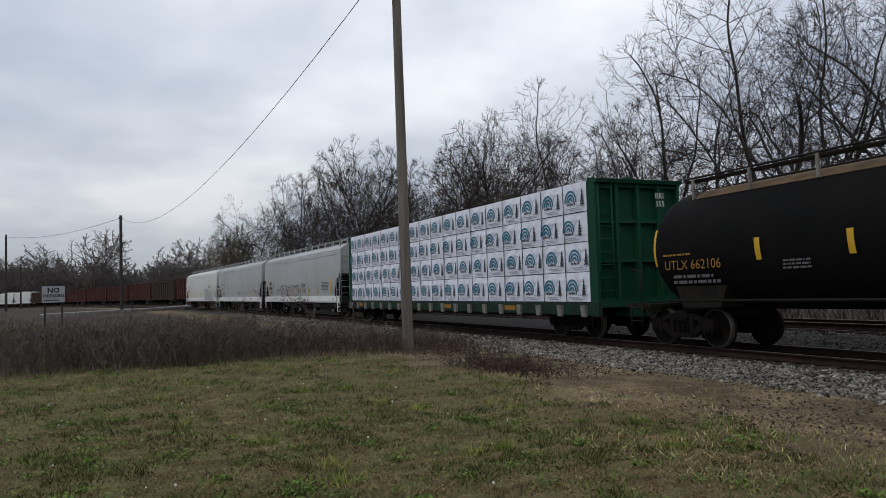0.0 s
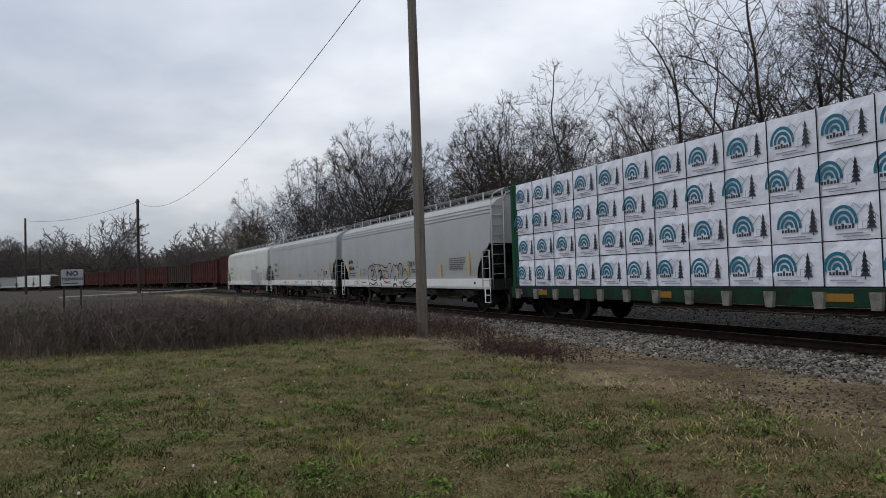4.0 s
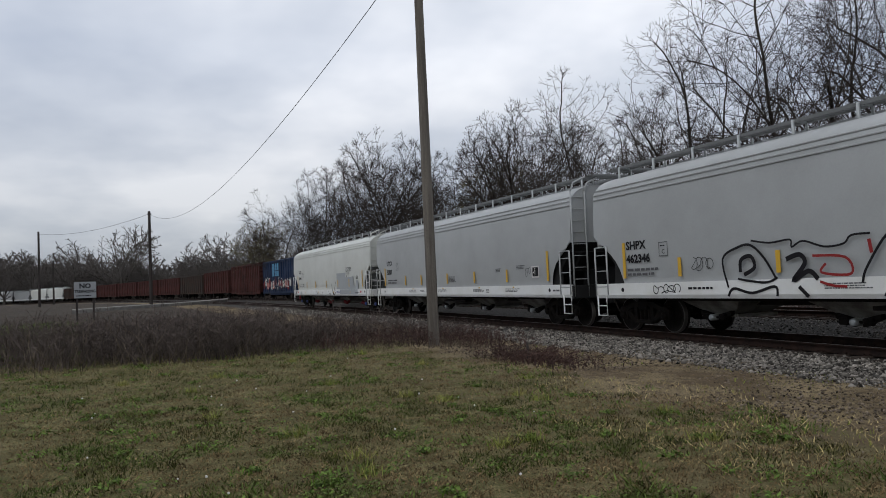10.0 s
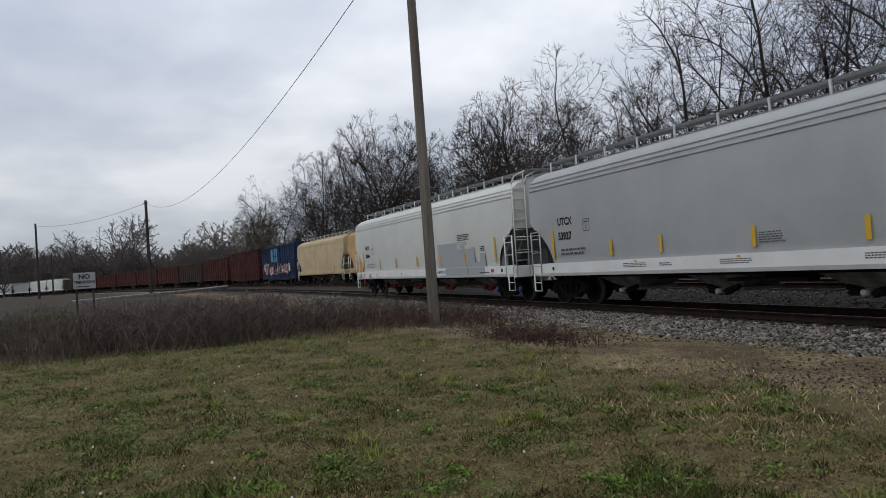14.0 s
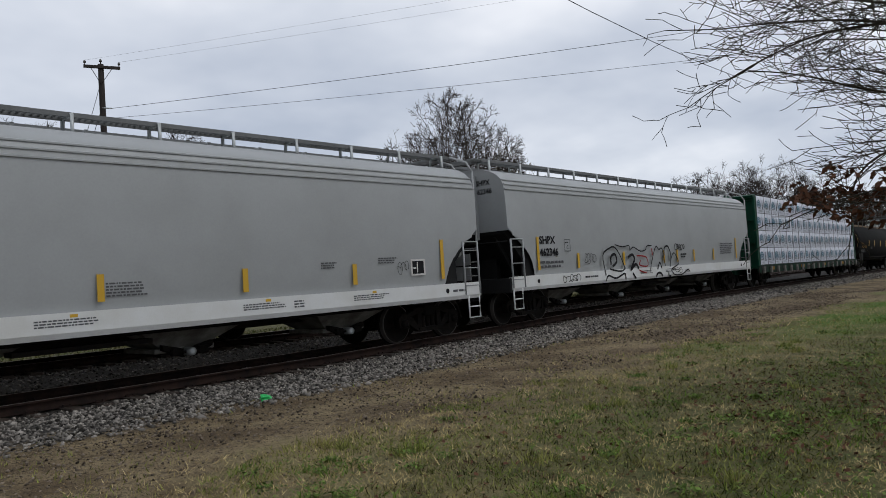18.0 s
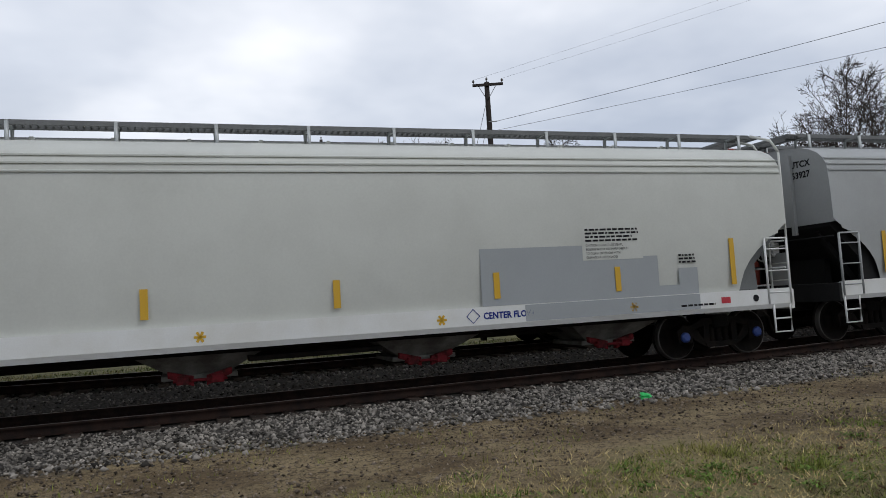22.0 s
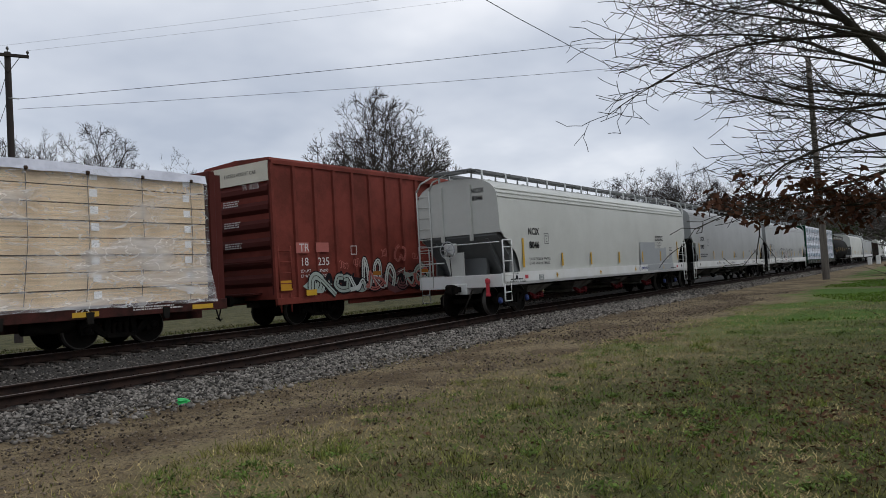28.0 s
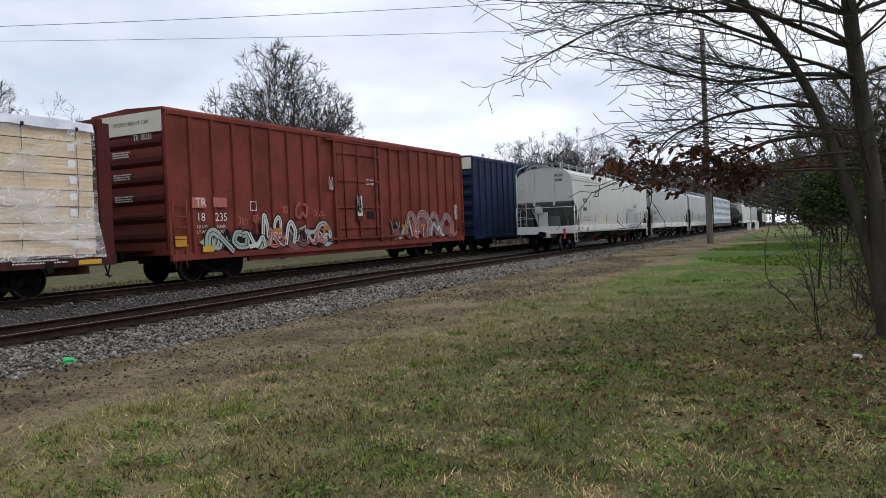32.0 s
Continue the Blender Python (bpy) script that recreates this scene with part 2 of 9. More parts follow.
M["bud"] = material("budding_twigs", (0.12, 0.105, 0.06), 0.9, 0, 0.2, 1.2, 20, 0.0)
M["leaf_dead"] = material("dry_brown_leaf", (0.105, 0.050, 0.028), 0.8, 0, 0.2, 3, 40, 0.1, (0.065, 0.03, 0.02), island=0.4)
M["leaf_green"] = material("evergreen_leaf", (0.05, 0.072, 0.018), 0.75, 0, 0.2, 2, 40, 0.1, (0.03, 0.045, 0.014), island=0.4)
M["concrete"] = material("pale_gravel_road", (0.25, 0.24, 0.22), 0.95, 0, 0.15, 1, 20, 0.2, (0.15, 0.14, 0.125), object_space=False)
M["sign"] = material("grey_sign_board", (0.28, 0.29, 0.30), 0.6, 0, 0.08, 2, 40, 0.03)
M["steel_tower"] = material("dull_tower_steel", (0.045, 0.042, 0.042), 0.7, 0.2, 0.1, 3, 40, 0.05)
M["litter"] = material("pale_litter", (0.55, 0.60, 0.62), 0.5, 0, 0.1, 6, 40, 0.1)
M["plastic_green"] = material("bright_green_scrap", (0.02, 0.45, 0.10), 0.5, 0, 0.1, 6, 40, 0.1)


def graffiti_paint():
    for k, c in (("g_black", (0.015, 0.014, 0.016)), ("g_white", (0.55, 0.57, 0.54)), ("g_red", (0.25, 0.03, 0.03)),
                 ("g_pink", (0.42, 0.14, 0.12)), ("g_teal", (0.16, 0.30, 0.28)), ("g_orange", (0.42, 0.16, 0.03)), ("g_cyan", (0.10, 0.26, 0.40)), ("g_mint", (0.33, 0.38, 0.34)), ("g_maroon", (0.20, 0.085, 0.085))):
        M[k] = material("spray_paint_" + k[2:], c, 0.6, 0, 0.12, 5, 40, 0.0)


graffiti_paint()


def plastic_film():
    m = bpy.data.materials.new("clear_plastic_wrap")
    m.use_nodes = True
    n, l = m.node_tree.nodes, m.node_tree.links
    b = n["Principled BSDF"]
    b.inputs["Base Color"].default_value = (0.93, 0.93, 0.92, 1)
    b.inputs["Roughness"].default_value = 0.32
    tc = n.new("ShaderNodeTexCoord")
    mp = n.new("ShaderNodeMapping")
    mp.inputs["Scale"].default_value = (0.35, 1, 1.3)
    mp.inputs["Rotation"].default_value = (0, radians(52), 0)
    l.new(tc.outputs["Object"], mp.inputs[0])
    no = n.new("ShaderNodeTexNoise")
    no.inputs["Scale"].default_value, no.inputs["Detail"].default_value = 1.0, 5
    no.inputs["Distortion"].default_value = 0.8
    l.new(mp.outputs[0], no.inputs["Vector"])
    rp = n.new("ShaderNodeMapRange")
    rp.inputs[1].default_value, rp.inputs[2].default_value = 0.50, 0.70
    rp.inputs[3].default_value, rp.inputs[4].default_value = 0.06, 0.50
    l.new(no.outputs["Fac"], rp.inputs[0])
    cr = n.new("ShaderNodeTexNoise")
    cr.inputs["Scale"].default_value, cr.inputs["Detail"].default_value, cr.inputs["Distortion"].default_value = 1.6, 3, 2.2
    l.new(mp.outputs[0], cr.inputs["Vector"])
    cw = n.new("ShaderNodeMath")
    cw.operation = "COMPARE"
    cw.inputs[1].default_value, cw.inputs[2].default_value = 0.5, 0.012
    l.new(cr.outputs["Fac"], cw.inputs[0])
    cm = n.new("ShaderNodeMath")
    cm.operation = "MULTIPLY_ADD"
    cm.inputs[1].default_value = 0.28
    l.new(cw.outputs[0], cm.inputs[0])
    l.new(rp.outputs[0], cm.inputs[2])
    l.new(cm.outputs[0], b.inputs["Alpha"])
    w = n.new("ShaderNodeTexNoise")
    w.inputs["Scale"].default_value, w.inputs["Detail"].default_value = 4.0, 4
    l.new(mp.outputs[0], w.inputs["Vector"])
    bp = n.new("ShaderNodeBump")
    bp.inputs["Strength"].default_value, bp.inputs["Distance"].default_value = 0.7, 0.05
    l.new(w.outputs["Fac"], bp.inputs["Height"])
    l.new(bp.outputs[0], b.inputs["Normal"])
    return m


M["film"] = plastic_film()


def ground_material():
    """Lawn, a dirt track beside it and gravel along the rails, parted by the distance from the track."""
    m = bpy.data.materials.new("lawn_and_dirt")
    m.use_nodes = True
    n, l = m.node_tree.nodes, m.node_tree.links
    b = n["Principled BSDF"]
    b.inputs["Roughness"].default_value = 0.95
    b.inputs["Specular IOR Level"].default_value = 0.15
    pos = n.new("ShaderNodeNewGeometry").outputs["Position"]

    def noise_tex(scale, detail=5, rough=0.6):
        t = n.new("ShaderNodeTexNoise")
        t.inputs["Scale"].default_value, t.inputs["Detail"].default_value, t.inputs["Roughness"].default_value = scale, detail, rough
        l.new(pos, t.inputs["Vector"])
        return t.outputs["Fac"]

    def rng(v, a, c, lo=0.0, hi=1.0):
        r = n.new("ShaderNodeMapRange")
        for i, x in enumerate((a, c, lo, hi)):
            r.inputs[i + 1].default_value = x
        l.new(v, r.inputs[0])
        return r.outputs[0]

    def mix(f, a, c):
        x = n.new("ShaderNodeMix")
        x.data_type = "RGBA"
        for i, v in ((0, f), (6, a), (7, c)):
            if isinstance(v, tuple):
                x.inputs[i].default_value = (*v, 1)
            else:
                l.new(v, x.inputs[i])
        return x.outputs[2]

    def add(a, c, op="ADD"):
        x = n.new("ShaderNodeMath")
        x.operation = op
        for i, v in enumerate((a, c)):
            if isinstance(v, float):
                x.inputs[i].default_value = v
            else:
                l.new(v, x.inputs[i])
        return x.outputs[0]

    sep = n.new("ShaderNodeSeparateXYZ")
    l.new(pos, sep.inputs[0])
    green = mix(rng(noise_tex(0.5, 6, 0.7), 0.42, 0.60), (0.085, 0.095, 0.026), (0.16, 0.135, 0.058))
    green = mix(rng(noise_tex(7.0, 6, 0.8), 0.48, 0.60), green, (0.30, 0.245, 0.12))
    green = mix(rng(noise_tex(24, 5, 0.8), 0.50, 0.62), green, (0.036, 0.032, 0.014))
    green = mix(rng(noise_tex(75, 3, 0.8), 0.52, 0.62), green, (0.30, 0.245, 0.13))
    green = mix(rng(noise_tex(110, 3, 0.8), 0.54, 0.62), green, (0.030, 0.034, 0.012))
    dirt = mix(rng(noise_tex(0.7, 5), 0.4, 0.62), (0.120, 0.086, 0.048), (0.27, 0.21, 0.12))
    dirt = mix(rng(noise_tex(9, 6, 0.8), 0.50, 0.62), dirt, (0.058, 0.042, 0.026))
    dirt = mix(rng(noise_tex(48, 4, 0.8), 0.52, 0.60), dirt, (0.036, 0.026, 0.017))
    gravel = mix(rng(noise_tex(22, 3), 0.4, 0.65), (0.024, 0.022, 0.020), (0.085, 0.079, 0.072))
    side = n.new("ShaderNodeAttribute")
    side.attribute_name = "lateral"
    wob = add(add(side.outputs["Fac"], rng(noise_tex(0.55, 5, 0.7), 0.2, 0.8, -1.5, 1.5)), rng(noise_tex(6, 3), 0.2, 0.8, -0.35, 0.35))
    band = rng(wob, -10.6, -8.4)
    dry = rng(noise_tex(0.9, 5, 0.7), 0.38, 0.62)
    green = mix(add(band, dry, "MULTIPLY"), green, (0.18, 0.140, 0.082))
    right = add(rng(sep.outputs[0], -6.0, 4.0, 0.0, 0.55), rng(sep.outputs[0], 4.0, 9.0, 1.0, 0.3), "MULTIPLY")
    green = mix(add(right, rng(noise_tex(1.7, 6, 0.75), 0.42, 0.60), "MULTIPLY"), green, (0.28, 0.225, 0.115))
    # left lawn mixed towards a darker olive
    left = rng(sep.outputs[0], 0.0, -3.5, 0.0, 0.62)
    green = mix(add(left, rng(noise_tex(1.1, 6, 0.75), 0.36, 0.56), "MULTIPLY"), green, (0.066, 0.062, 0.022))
    # shade towards the oak is put into the lawn colour
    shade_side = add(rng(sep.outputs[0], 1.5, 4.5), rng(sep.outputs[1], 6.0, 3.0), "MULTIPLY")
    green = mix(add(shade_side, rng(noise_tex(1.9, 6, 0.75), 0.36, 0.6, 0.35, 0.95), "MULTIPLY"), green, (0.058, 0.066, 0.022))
    lush = add(rng(sep.outputs[0], 9.0, 19.0), rng(noise_tex(0.16, 4, 0.6), 0.44, 0.56), "MULTIPLY")
    green = mix(lush, green, (0.060, 0.115, 0.016))
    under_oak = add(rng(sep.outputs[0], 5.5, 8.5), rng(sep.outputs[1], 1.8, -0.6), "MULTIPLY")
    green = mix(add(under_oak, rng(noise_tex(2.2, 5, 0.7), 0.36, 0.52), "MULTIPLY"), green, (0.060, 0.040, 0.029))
    green = mix(rng(sep.outputs[0], -19.0, -23.0), green, mix(rng(noise_tex(1.3, 6, 0.75), 0.42, 0.6), (0.034, 0.028, 0.022), (0.066, 0.052, 0.038)))
    c = mix(rng(wob, -8.1, -7.3), green, dirt)
    c = mix(rng(wob, -4.2, -3.2), c, gravel)
    beyond = mix(rng(noise_tex(1.5, 6, 0.75), 0.4, 0.6), (0.045, 0.05, 0.022), (0.12, 0.105, 0.05))
    beyond = mix(rng(sep.outputs[0], -5.0, -12.0), beyond, (0.042, 0.034, 0.026))
    c = mix(rng(wob, 8.5, 9.8), c, beyond)
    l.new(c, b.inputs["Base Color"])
    bp = n.new("ShaderNodeBump")
    bp.inputs["Strength"].default_value, bp.inputs["Distance"].default_value = 0.8, 0.03
    l.new(noise_tex(35, 4), bp.inputs["Height"])
    l.new(bp.outputs[0], b.inputs["Normal"])
    return m


M["ground"] = ground_material()
M["stone"] = material("grey_ballast", (0.212, 0.194, 0.170), 0.9, 0, 0.25, 2.5, 40, 0.3, (0.105, 0.096, 0.086), object_space=False, island=0.9)
M["pebble"] = material("dusty_pebble", (0.165, 0.135, 0.105), 0.95, 0, 0.25, 2.5, 40, 0.3, (0.105, 0.083, 0.063), object_space=False, island=0.8)
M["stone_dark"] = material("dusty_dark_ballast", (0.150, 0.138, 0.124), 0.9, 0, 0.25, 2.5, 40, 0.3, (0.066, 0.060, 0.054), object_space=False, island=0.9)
# ballast between the rails, darkened to hold the shade under the cars
M["stone_shaded"] = material("shaded_ballast", (0.035, 0.031, 0.028), 0.95, 0, 0.2, 2.5, 40, 0.3, (0.018, 0.016, 0.015), object_space=False, island=0.5)
M["blade"] = material("grass_blade", (0.150, 0.190, 0.038), 0.8, 0, 0.15, 0.9, 20, 0.0, (0.27, 0.245, 0.085), object_space=False, island=0.6)
M["straw"] = material("dry_grass_blade", (0.56, 0.45, 0.22), 0.85, 0, 0.15, 0.9, 20, 0.0, (0.42, 0.335, 0.16), object_space=False, island=0.45)
M["weed"] = material("dry_brown_weed", (0.115, 0.094, 0.083), 0.9, 0, 0.2, 0.6, 20, 0.0, (0.072, 0.058, 0.052), object_space=False, island=0.45)
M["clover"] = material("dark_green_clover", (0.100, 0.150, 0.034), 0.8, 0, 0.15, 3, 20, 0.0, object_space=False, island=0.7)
M["litter_straw"] = material("flat_dead_grass", (0.195, 0.140, 0.072), 0.9, 0, 0.15, 2, 20, 0.0, (0.078, 0.053, 0.028), object_space=False, island=0.8)
M["fresh"] = material("fresh_green_grass", (0.095, 0.175, 0.022), 0.8, 0, 0.15, 1.5, 20, 0.0, (0.12, 0.165, 0.035), object_space=False, island=0.4)
M["grating"] = material("dull_walkway_grating", (0.17, 0.175, 0.175), 0.6, 0.2, 0.15, 3, 40, 0.1)
M["green_dark"] = material("grimy_green_sill", (0.012, 0.040, 0.026), 0.75, 0, 0.25, 2, 30, 0.1, (0.018, 0.02, 0.016))
# darker copy of the lawn grass; also puts in shade near the oak
M["turf"] = material("darker_turf", (0.046, 0.068, 0.014), 0.85, 0, 0.15, 0.9, 20, 0.0, (0.090, 0.068, 0.030), object_space=False, island=0.9)
M["stalk"] = material("grey_dead_stalk", (0.155, 0.125, 0.092), 0.9, 0, 0.2, 0.6, 20, 0.0, (0.085, 0.068, 0.052), object_space=False, island=0.5)
# ---- mesh tools ----
def part(name, bm, mat, parent=None, label="", m=None):
    """Links a bmesh or a mesh as one object under its thing."""
    if isinstance(bm, bmesh.types.BMesh):
        me = bpy.data.meshes.new(name)
        bmesh.ops.recalc_face_normals(bm, faces=bm.faces)
        bm.to_mesh(me)
        bm.free()
    else:
        me = bm
    if mat is not None and not me.materials:
        me.materials.append(M[mat] if isinstance(mat, str) else mat)
    ob = new(name, me)
    if parent is not None:
        ob.parent = parent
    if m is not None:
        ob.matrix_basis = m
    if label:
        tagged(ob, label)
    return ob


def thing(name, label, category, m=None, group="", kind=""):
    ob = new(name)
    ob.empty_display_size = 0.2
    if m is not None:
        ob.matrix_basis = m
    return tagged(ob, label, category, group, kind)


def box(bm, x0, x1, y0, y1, z0, z1, bevel=0.0, m=None):
    vs = [bm.verts.new((x, y, z)) for x in (x0, x1) for y in (y0, y1) for z in (z0, z1)]
    fs = [bm.faces.new([vs[i] for i in f]) for f in ((0, 1, 3, 2), (4, 6, 7, 5), (0, 4, 5, 1), (2, 3, 7, 6), (0, 2, 6, 4), (1, 5, 7, 3))]
    if m is not None:
        for v in vs:
            v.co = m @ v.co
    if bevel:
        bmesh.ops.recalc_face_normals(bm, faces=fs)
        edges = list({e for f in fs for e in f.edges})
        bmesh.ops.bevel(bm, geom=edges, offset=bevel, segments=1, affect="EDGES")
    return vs


def bar(bm, a, b, r, r2=None, seg=8, caps=True):
    """A round bar from a to b."""
    a, b = Vector(a), Vector(b)
    r2 = r if r2 is None else r2
    d = (b - a).normalized()
    u = d.orthogonal().normalized()
    w = d.cross(u)
    rings = []
    for p, rad in ((a, r), (b, r2)):
        rings.append([bm.verts.new(p + rad * (math.cos(2 * math.pi * i / seg) * u + math.sin(2 * math.pi * i / seg) * w)) for i in range(seg)])
    for i in range(seg):
        f = bm.faces.new((rings[0][i], rings[0][(i + 1) % seg], rings[1][(i + 1) % seg], rings[1][i]))
        f.smooth = seg > 5
    if caps:
        bm.faces.new(rings[0][::-1])
        bm.faces.new(rings[1])


def tube(bm, pts, r, seg=8):
    pts = [Vector(p) for p in pts]
    rings = []
    for i, p in enumerate(pts):
        d = (pts[min(i + 1, len(pts) - 1)] - pts[max(i - 1, 0)]).normalized()
        u = d.cross(Vector((0.31, 0.17, 0.93))).normalized()
        w = d.cross(u)
        rings.append([bm.verts.new(p + r * (math.cos(2 * math.pi * k / seg) * u + math.sin(2 * math.pi * k / seg) * w)) for k in range(seg)])
    for a, b in zip(rings, rings[1:]):
        for k in range(seg):
            f = bm.faces.new((a[k], a[(k + 1) % seg], b[(k + 1) % seg], b[k]))
            f.smooth = True
    bm.faces.new(rings[0][::-1])
    bm.faces.new(rings[-1])


def prism(bm, outline, y0, y1):
    """An outline in x and z, carried from y0 to y1."""
    a = [bm.verts.new((x, y0, z)) for x, z in outline]
    b = [bm.verts.new((x, y1, z)) for x, z in outline]
    bm.faces.new(a)
    bm.faces.new(b[::-1])
    n = len(outline)
    for i in range(n):
        bm.faces.new((a[i], b[i], b[(i + 1) % n], a[(i + 1) % n]))


def lathe(bm, outline, seg=24, axis="y", at=(0, 0, 0), caps=True):
    """An outline of (along, radius) turned about an axis."""
    rings = []
    for h, r in outline:
        ring = []
        for i in range(seg):
            c, s = r * math.cos(2 * math.pi * i / seg), r * math.sin(2 * math.pi * i / seg)
            p = {"y": (c, h, s), "x": (h, c, s), "z": (c, s, h)}[axis]
            ring.append(bm.verts.new(Vector(p) + Vector(at)))
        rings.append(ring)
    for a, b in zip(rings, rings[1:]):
        for i in range(seg):
            f = bm.faces.new((a[i], a[(i + 1) % seg], b[(i + 1) % seg], b[i]))
            f.smooth = True
    if caps:
        bm.faces.new(rings[0][::-1])
        bm.faces.new(rings[-1])


def quads_mesh(name, verts, faces, mat=None):
    """A mesh from arrays."""
    verts, faces = np.asarray(verts, dtype=np.float32), np.asarray(faces, dtype=np.int32)
    me = bpy.data.meshes.new(name)
    k = faces.shape[1]
    me.vertices.add(len(verts))
    me.vertices.foreach_set("co", verts.ravel())
    me.loops.add(faces.size)
    me.loops.foreach_set("vertex_index", faces.ravel())
    me.polygons.add(len(faces))
    me.polygons.foreach_set("loop_start", np.arange(0, faces.size, k, dtype=np.int32))
    me.update(calc_edges=True)
    if mat:
        me.materials.append(M[mat])
    return me


FONT_MESHES = {}


def lettering(parent, text, x, z, height, y, mat="ink", facing=-1, name="lettering", wide=1.0, align="LEFT", face="side", label="", bold=False):
    """Painted writing, as a thin mesh on a car's side (face side) or on its end."""
    key = (text, align, bold)
    if key not in FONT_MESHES:
        cu = bpy.data.curves.new("font_curve", "FONT")
        cu.body, cu.align_x, cu.extrude, cu.resolution_u = text, align, 0.0, 2
        cu.offset = 0.034 if bold else 0.0
        tmp = bpy.data.objects.new("font_curve", cu)
        scene.collection.objects.link(tmp)
        me = bpy.data.meshes.new_from_object(tmp.evaluated_get(bpy.context.evaluated_depsgraph_get()))
        bpy.data.objects.remove(tmp)
        FONT_MESHES[key] = me
    me = FONT_MESHES[key].copy()
    me.name = name
    s = height / 0.70
    for v in me.vertices:
        v.co = (v.co.x * s * wide, v.co.y * s, 0)
    me.materials.clear()
    if face == "side":
        m = pose(x, y, z, 90, 0, 0)
    else:
        m = pose(x, y, z, 90, 0, -90 if face == "left_end" else 90)
    return part(name, me, mat, parent, label, m)


def bars_of_text(parent, x, z, w, h, lines, y, mat="ink_grey", name="small_print", m=None):
    """Writing too small to read: rows of short bars."""
    rnd = random.Random(int(abs(x * 100) + abs(z * 1000) + lines))
    bm = bmesh.new()
    step = h / lines
    for i in range(lines):
        zz, xx = z + h - (i + 0.5) * step, x
        end = x + w * rnd.uniform(0.75, 1.0)
        while xx < end:
            ww = min(rnd.uniform(0.5, 2.2) * step, end - xx)
            vs = [bm.verts.new(p) for p in ((xx, y, zz - step * 0.27), (xx + ww, y, zz - step * 0.27), (xx + ww, y, zz + step * 0.27), (xx, y, zz + step * 0.27))]
            bm.faces.new(vs)
            xx += ww + step * 0.35
    return part(name, bm, mat, parent, "", m)


def rect(bm, x0, x1, z0, z1, y):
    return bm.faces.new([bm.verts.new(p) for p in ((x0, y, z0), (x1, y, z0), (x1, y, z1), (x0, y, z1))])


# ---- the line of the tracks ----
TRACK_Y, TURN_0 = 13.55, 0.0108
S_MIN, S_MAX, DS = -420.0, 420.0, 0.5


def bend(s):
    """Heading's change per metre along the near track."""
    if s < -85:
        return -0.0018
    if s < -6:
        return -0.00085
    if s < 12:
        return 0.00073
    if s < 37:
        return 0.00137
    return 0.0


def make_line():
    s = np.arange(S_MIN, S_MAX + DS, DS)
    k = np.array([bend(v) for v in s])
    i0 = int(round(-S_MIN / DS))
    head = np.cumsum(k) * DS
    head += TURN_0 - head[i0]
    x, y = np.cumsum(np.cos(head)) * DS, np.cumsum(np.sin(head)) * DS
    x -= x[i0]
    y += TRACK_Y - y[i0]
    bank = np.where(s > 0, np.where(s < 60, 0.012 * s, 0.72 + 0.006 * (s - 60)), np.minimum(-0.004 * s, 0.9))
    rails = np.where((s > -60) & (s < 70), np.interp(s, [-60, -30, -10, 0, 10, 20, 40, 70], [0.24, 0.08, -0.01, 0.025, 0.16, 0.42, 0.62, 0.78]), bank)
    return s, x, y, rails, head, bank


LINE = make_line()
FAR_SIDE, FAR_UP = 5.0, 0.26


def on_track(s, far=False, lateral=0.0):
    """Place of a point on the rails' level, and the heading there."""
    x, y, z, h = (float(np.interp(s, LINE[0], a)) for a in (LINE[1], LINE[2], LINE[5] if far else LINE[3], LINE[4]))
    off = lateral + (FAR_SIDE if far else 0.0)
    return Vector((x - math.sin(h) * off, y + math.cos(h) * off, z + (FAR_UP if far else 0.0))), h


def car_pose(s, base=15.0, far=False):
    """Pose of a car whose middle is at s, carried by two trucks."""
    a, _ = on_track(s - base / 2, far)
    b, _ = on_track(s + base / 2, far)
    mid, d = (a + b) / 2, b - a
    return Matrix.LocRotScale(mid, Euler((0, -math.atan2(d.z, math.hypot(d.x, d.y)), math.atan2(d.y, d.x))), None)


# ---- ground ----
def lateral_of(px, py):
    """Distance across the near track, and the place along it, for arrays of points."""
    lx, ly, lh, ls = LINE[1][::4], LINE[2][::4], LINE[4][::4], LINE[0][::4]
    lat, along = np.empty(len(px)), np.empty(len(px))
    for i in range(0, len(px), 4000):
        dx, dy = px[i:i + 4000, None] - lx, py[i:i + 4000, None] - ly
        j = np.argmin(dx * dx + dy * dy, axis=1)
        q = np.arange(len(j))
        lat[i:i + 4000] = -np.sin(lh[j]) * dx[q, j] + np.cos(lh[j]) * dy[q, j]
        along[i:i + 4000] = ls[j] + np.cos(lh[j]) * dx[q, j] + np.sin(lh[j]) * dy[q, j]
    return lat, along


def ground_height(lat, along):
    near = np.interp(lat, [-7.5, -4.0, 1.5, 3.2], [0.0, 1.0, 1.0, 0.0])
    base = near * np.interp(along, LINE[0], LINE[3]) + (1 - near) * np.interp(along, LINE[0], LINE[5])
    prof = np.interp(lat, [-40, -7.5, -6.0, -4.0, -2.6, -1.5, 1.5, 3.2, 7.0, 9.0, 12.0, 40],
                     [-0.06, -0.06, -0.11, -0.15, -0.17, -0.20, -0.20, 0.03, 0.05, -0.2, -0.25, -0.2])
    return base + prof


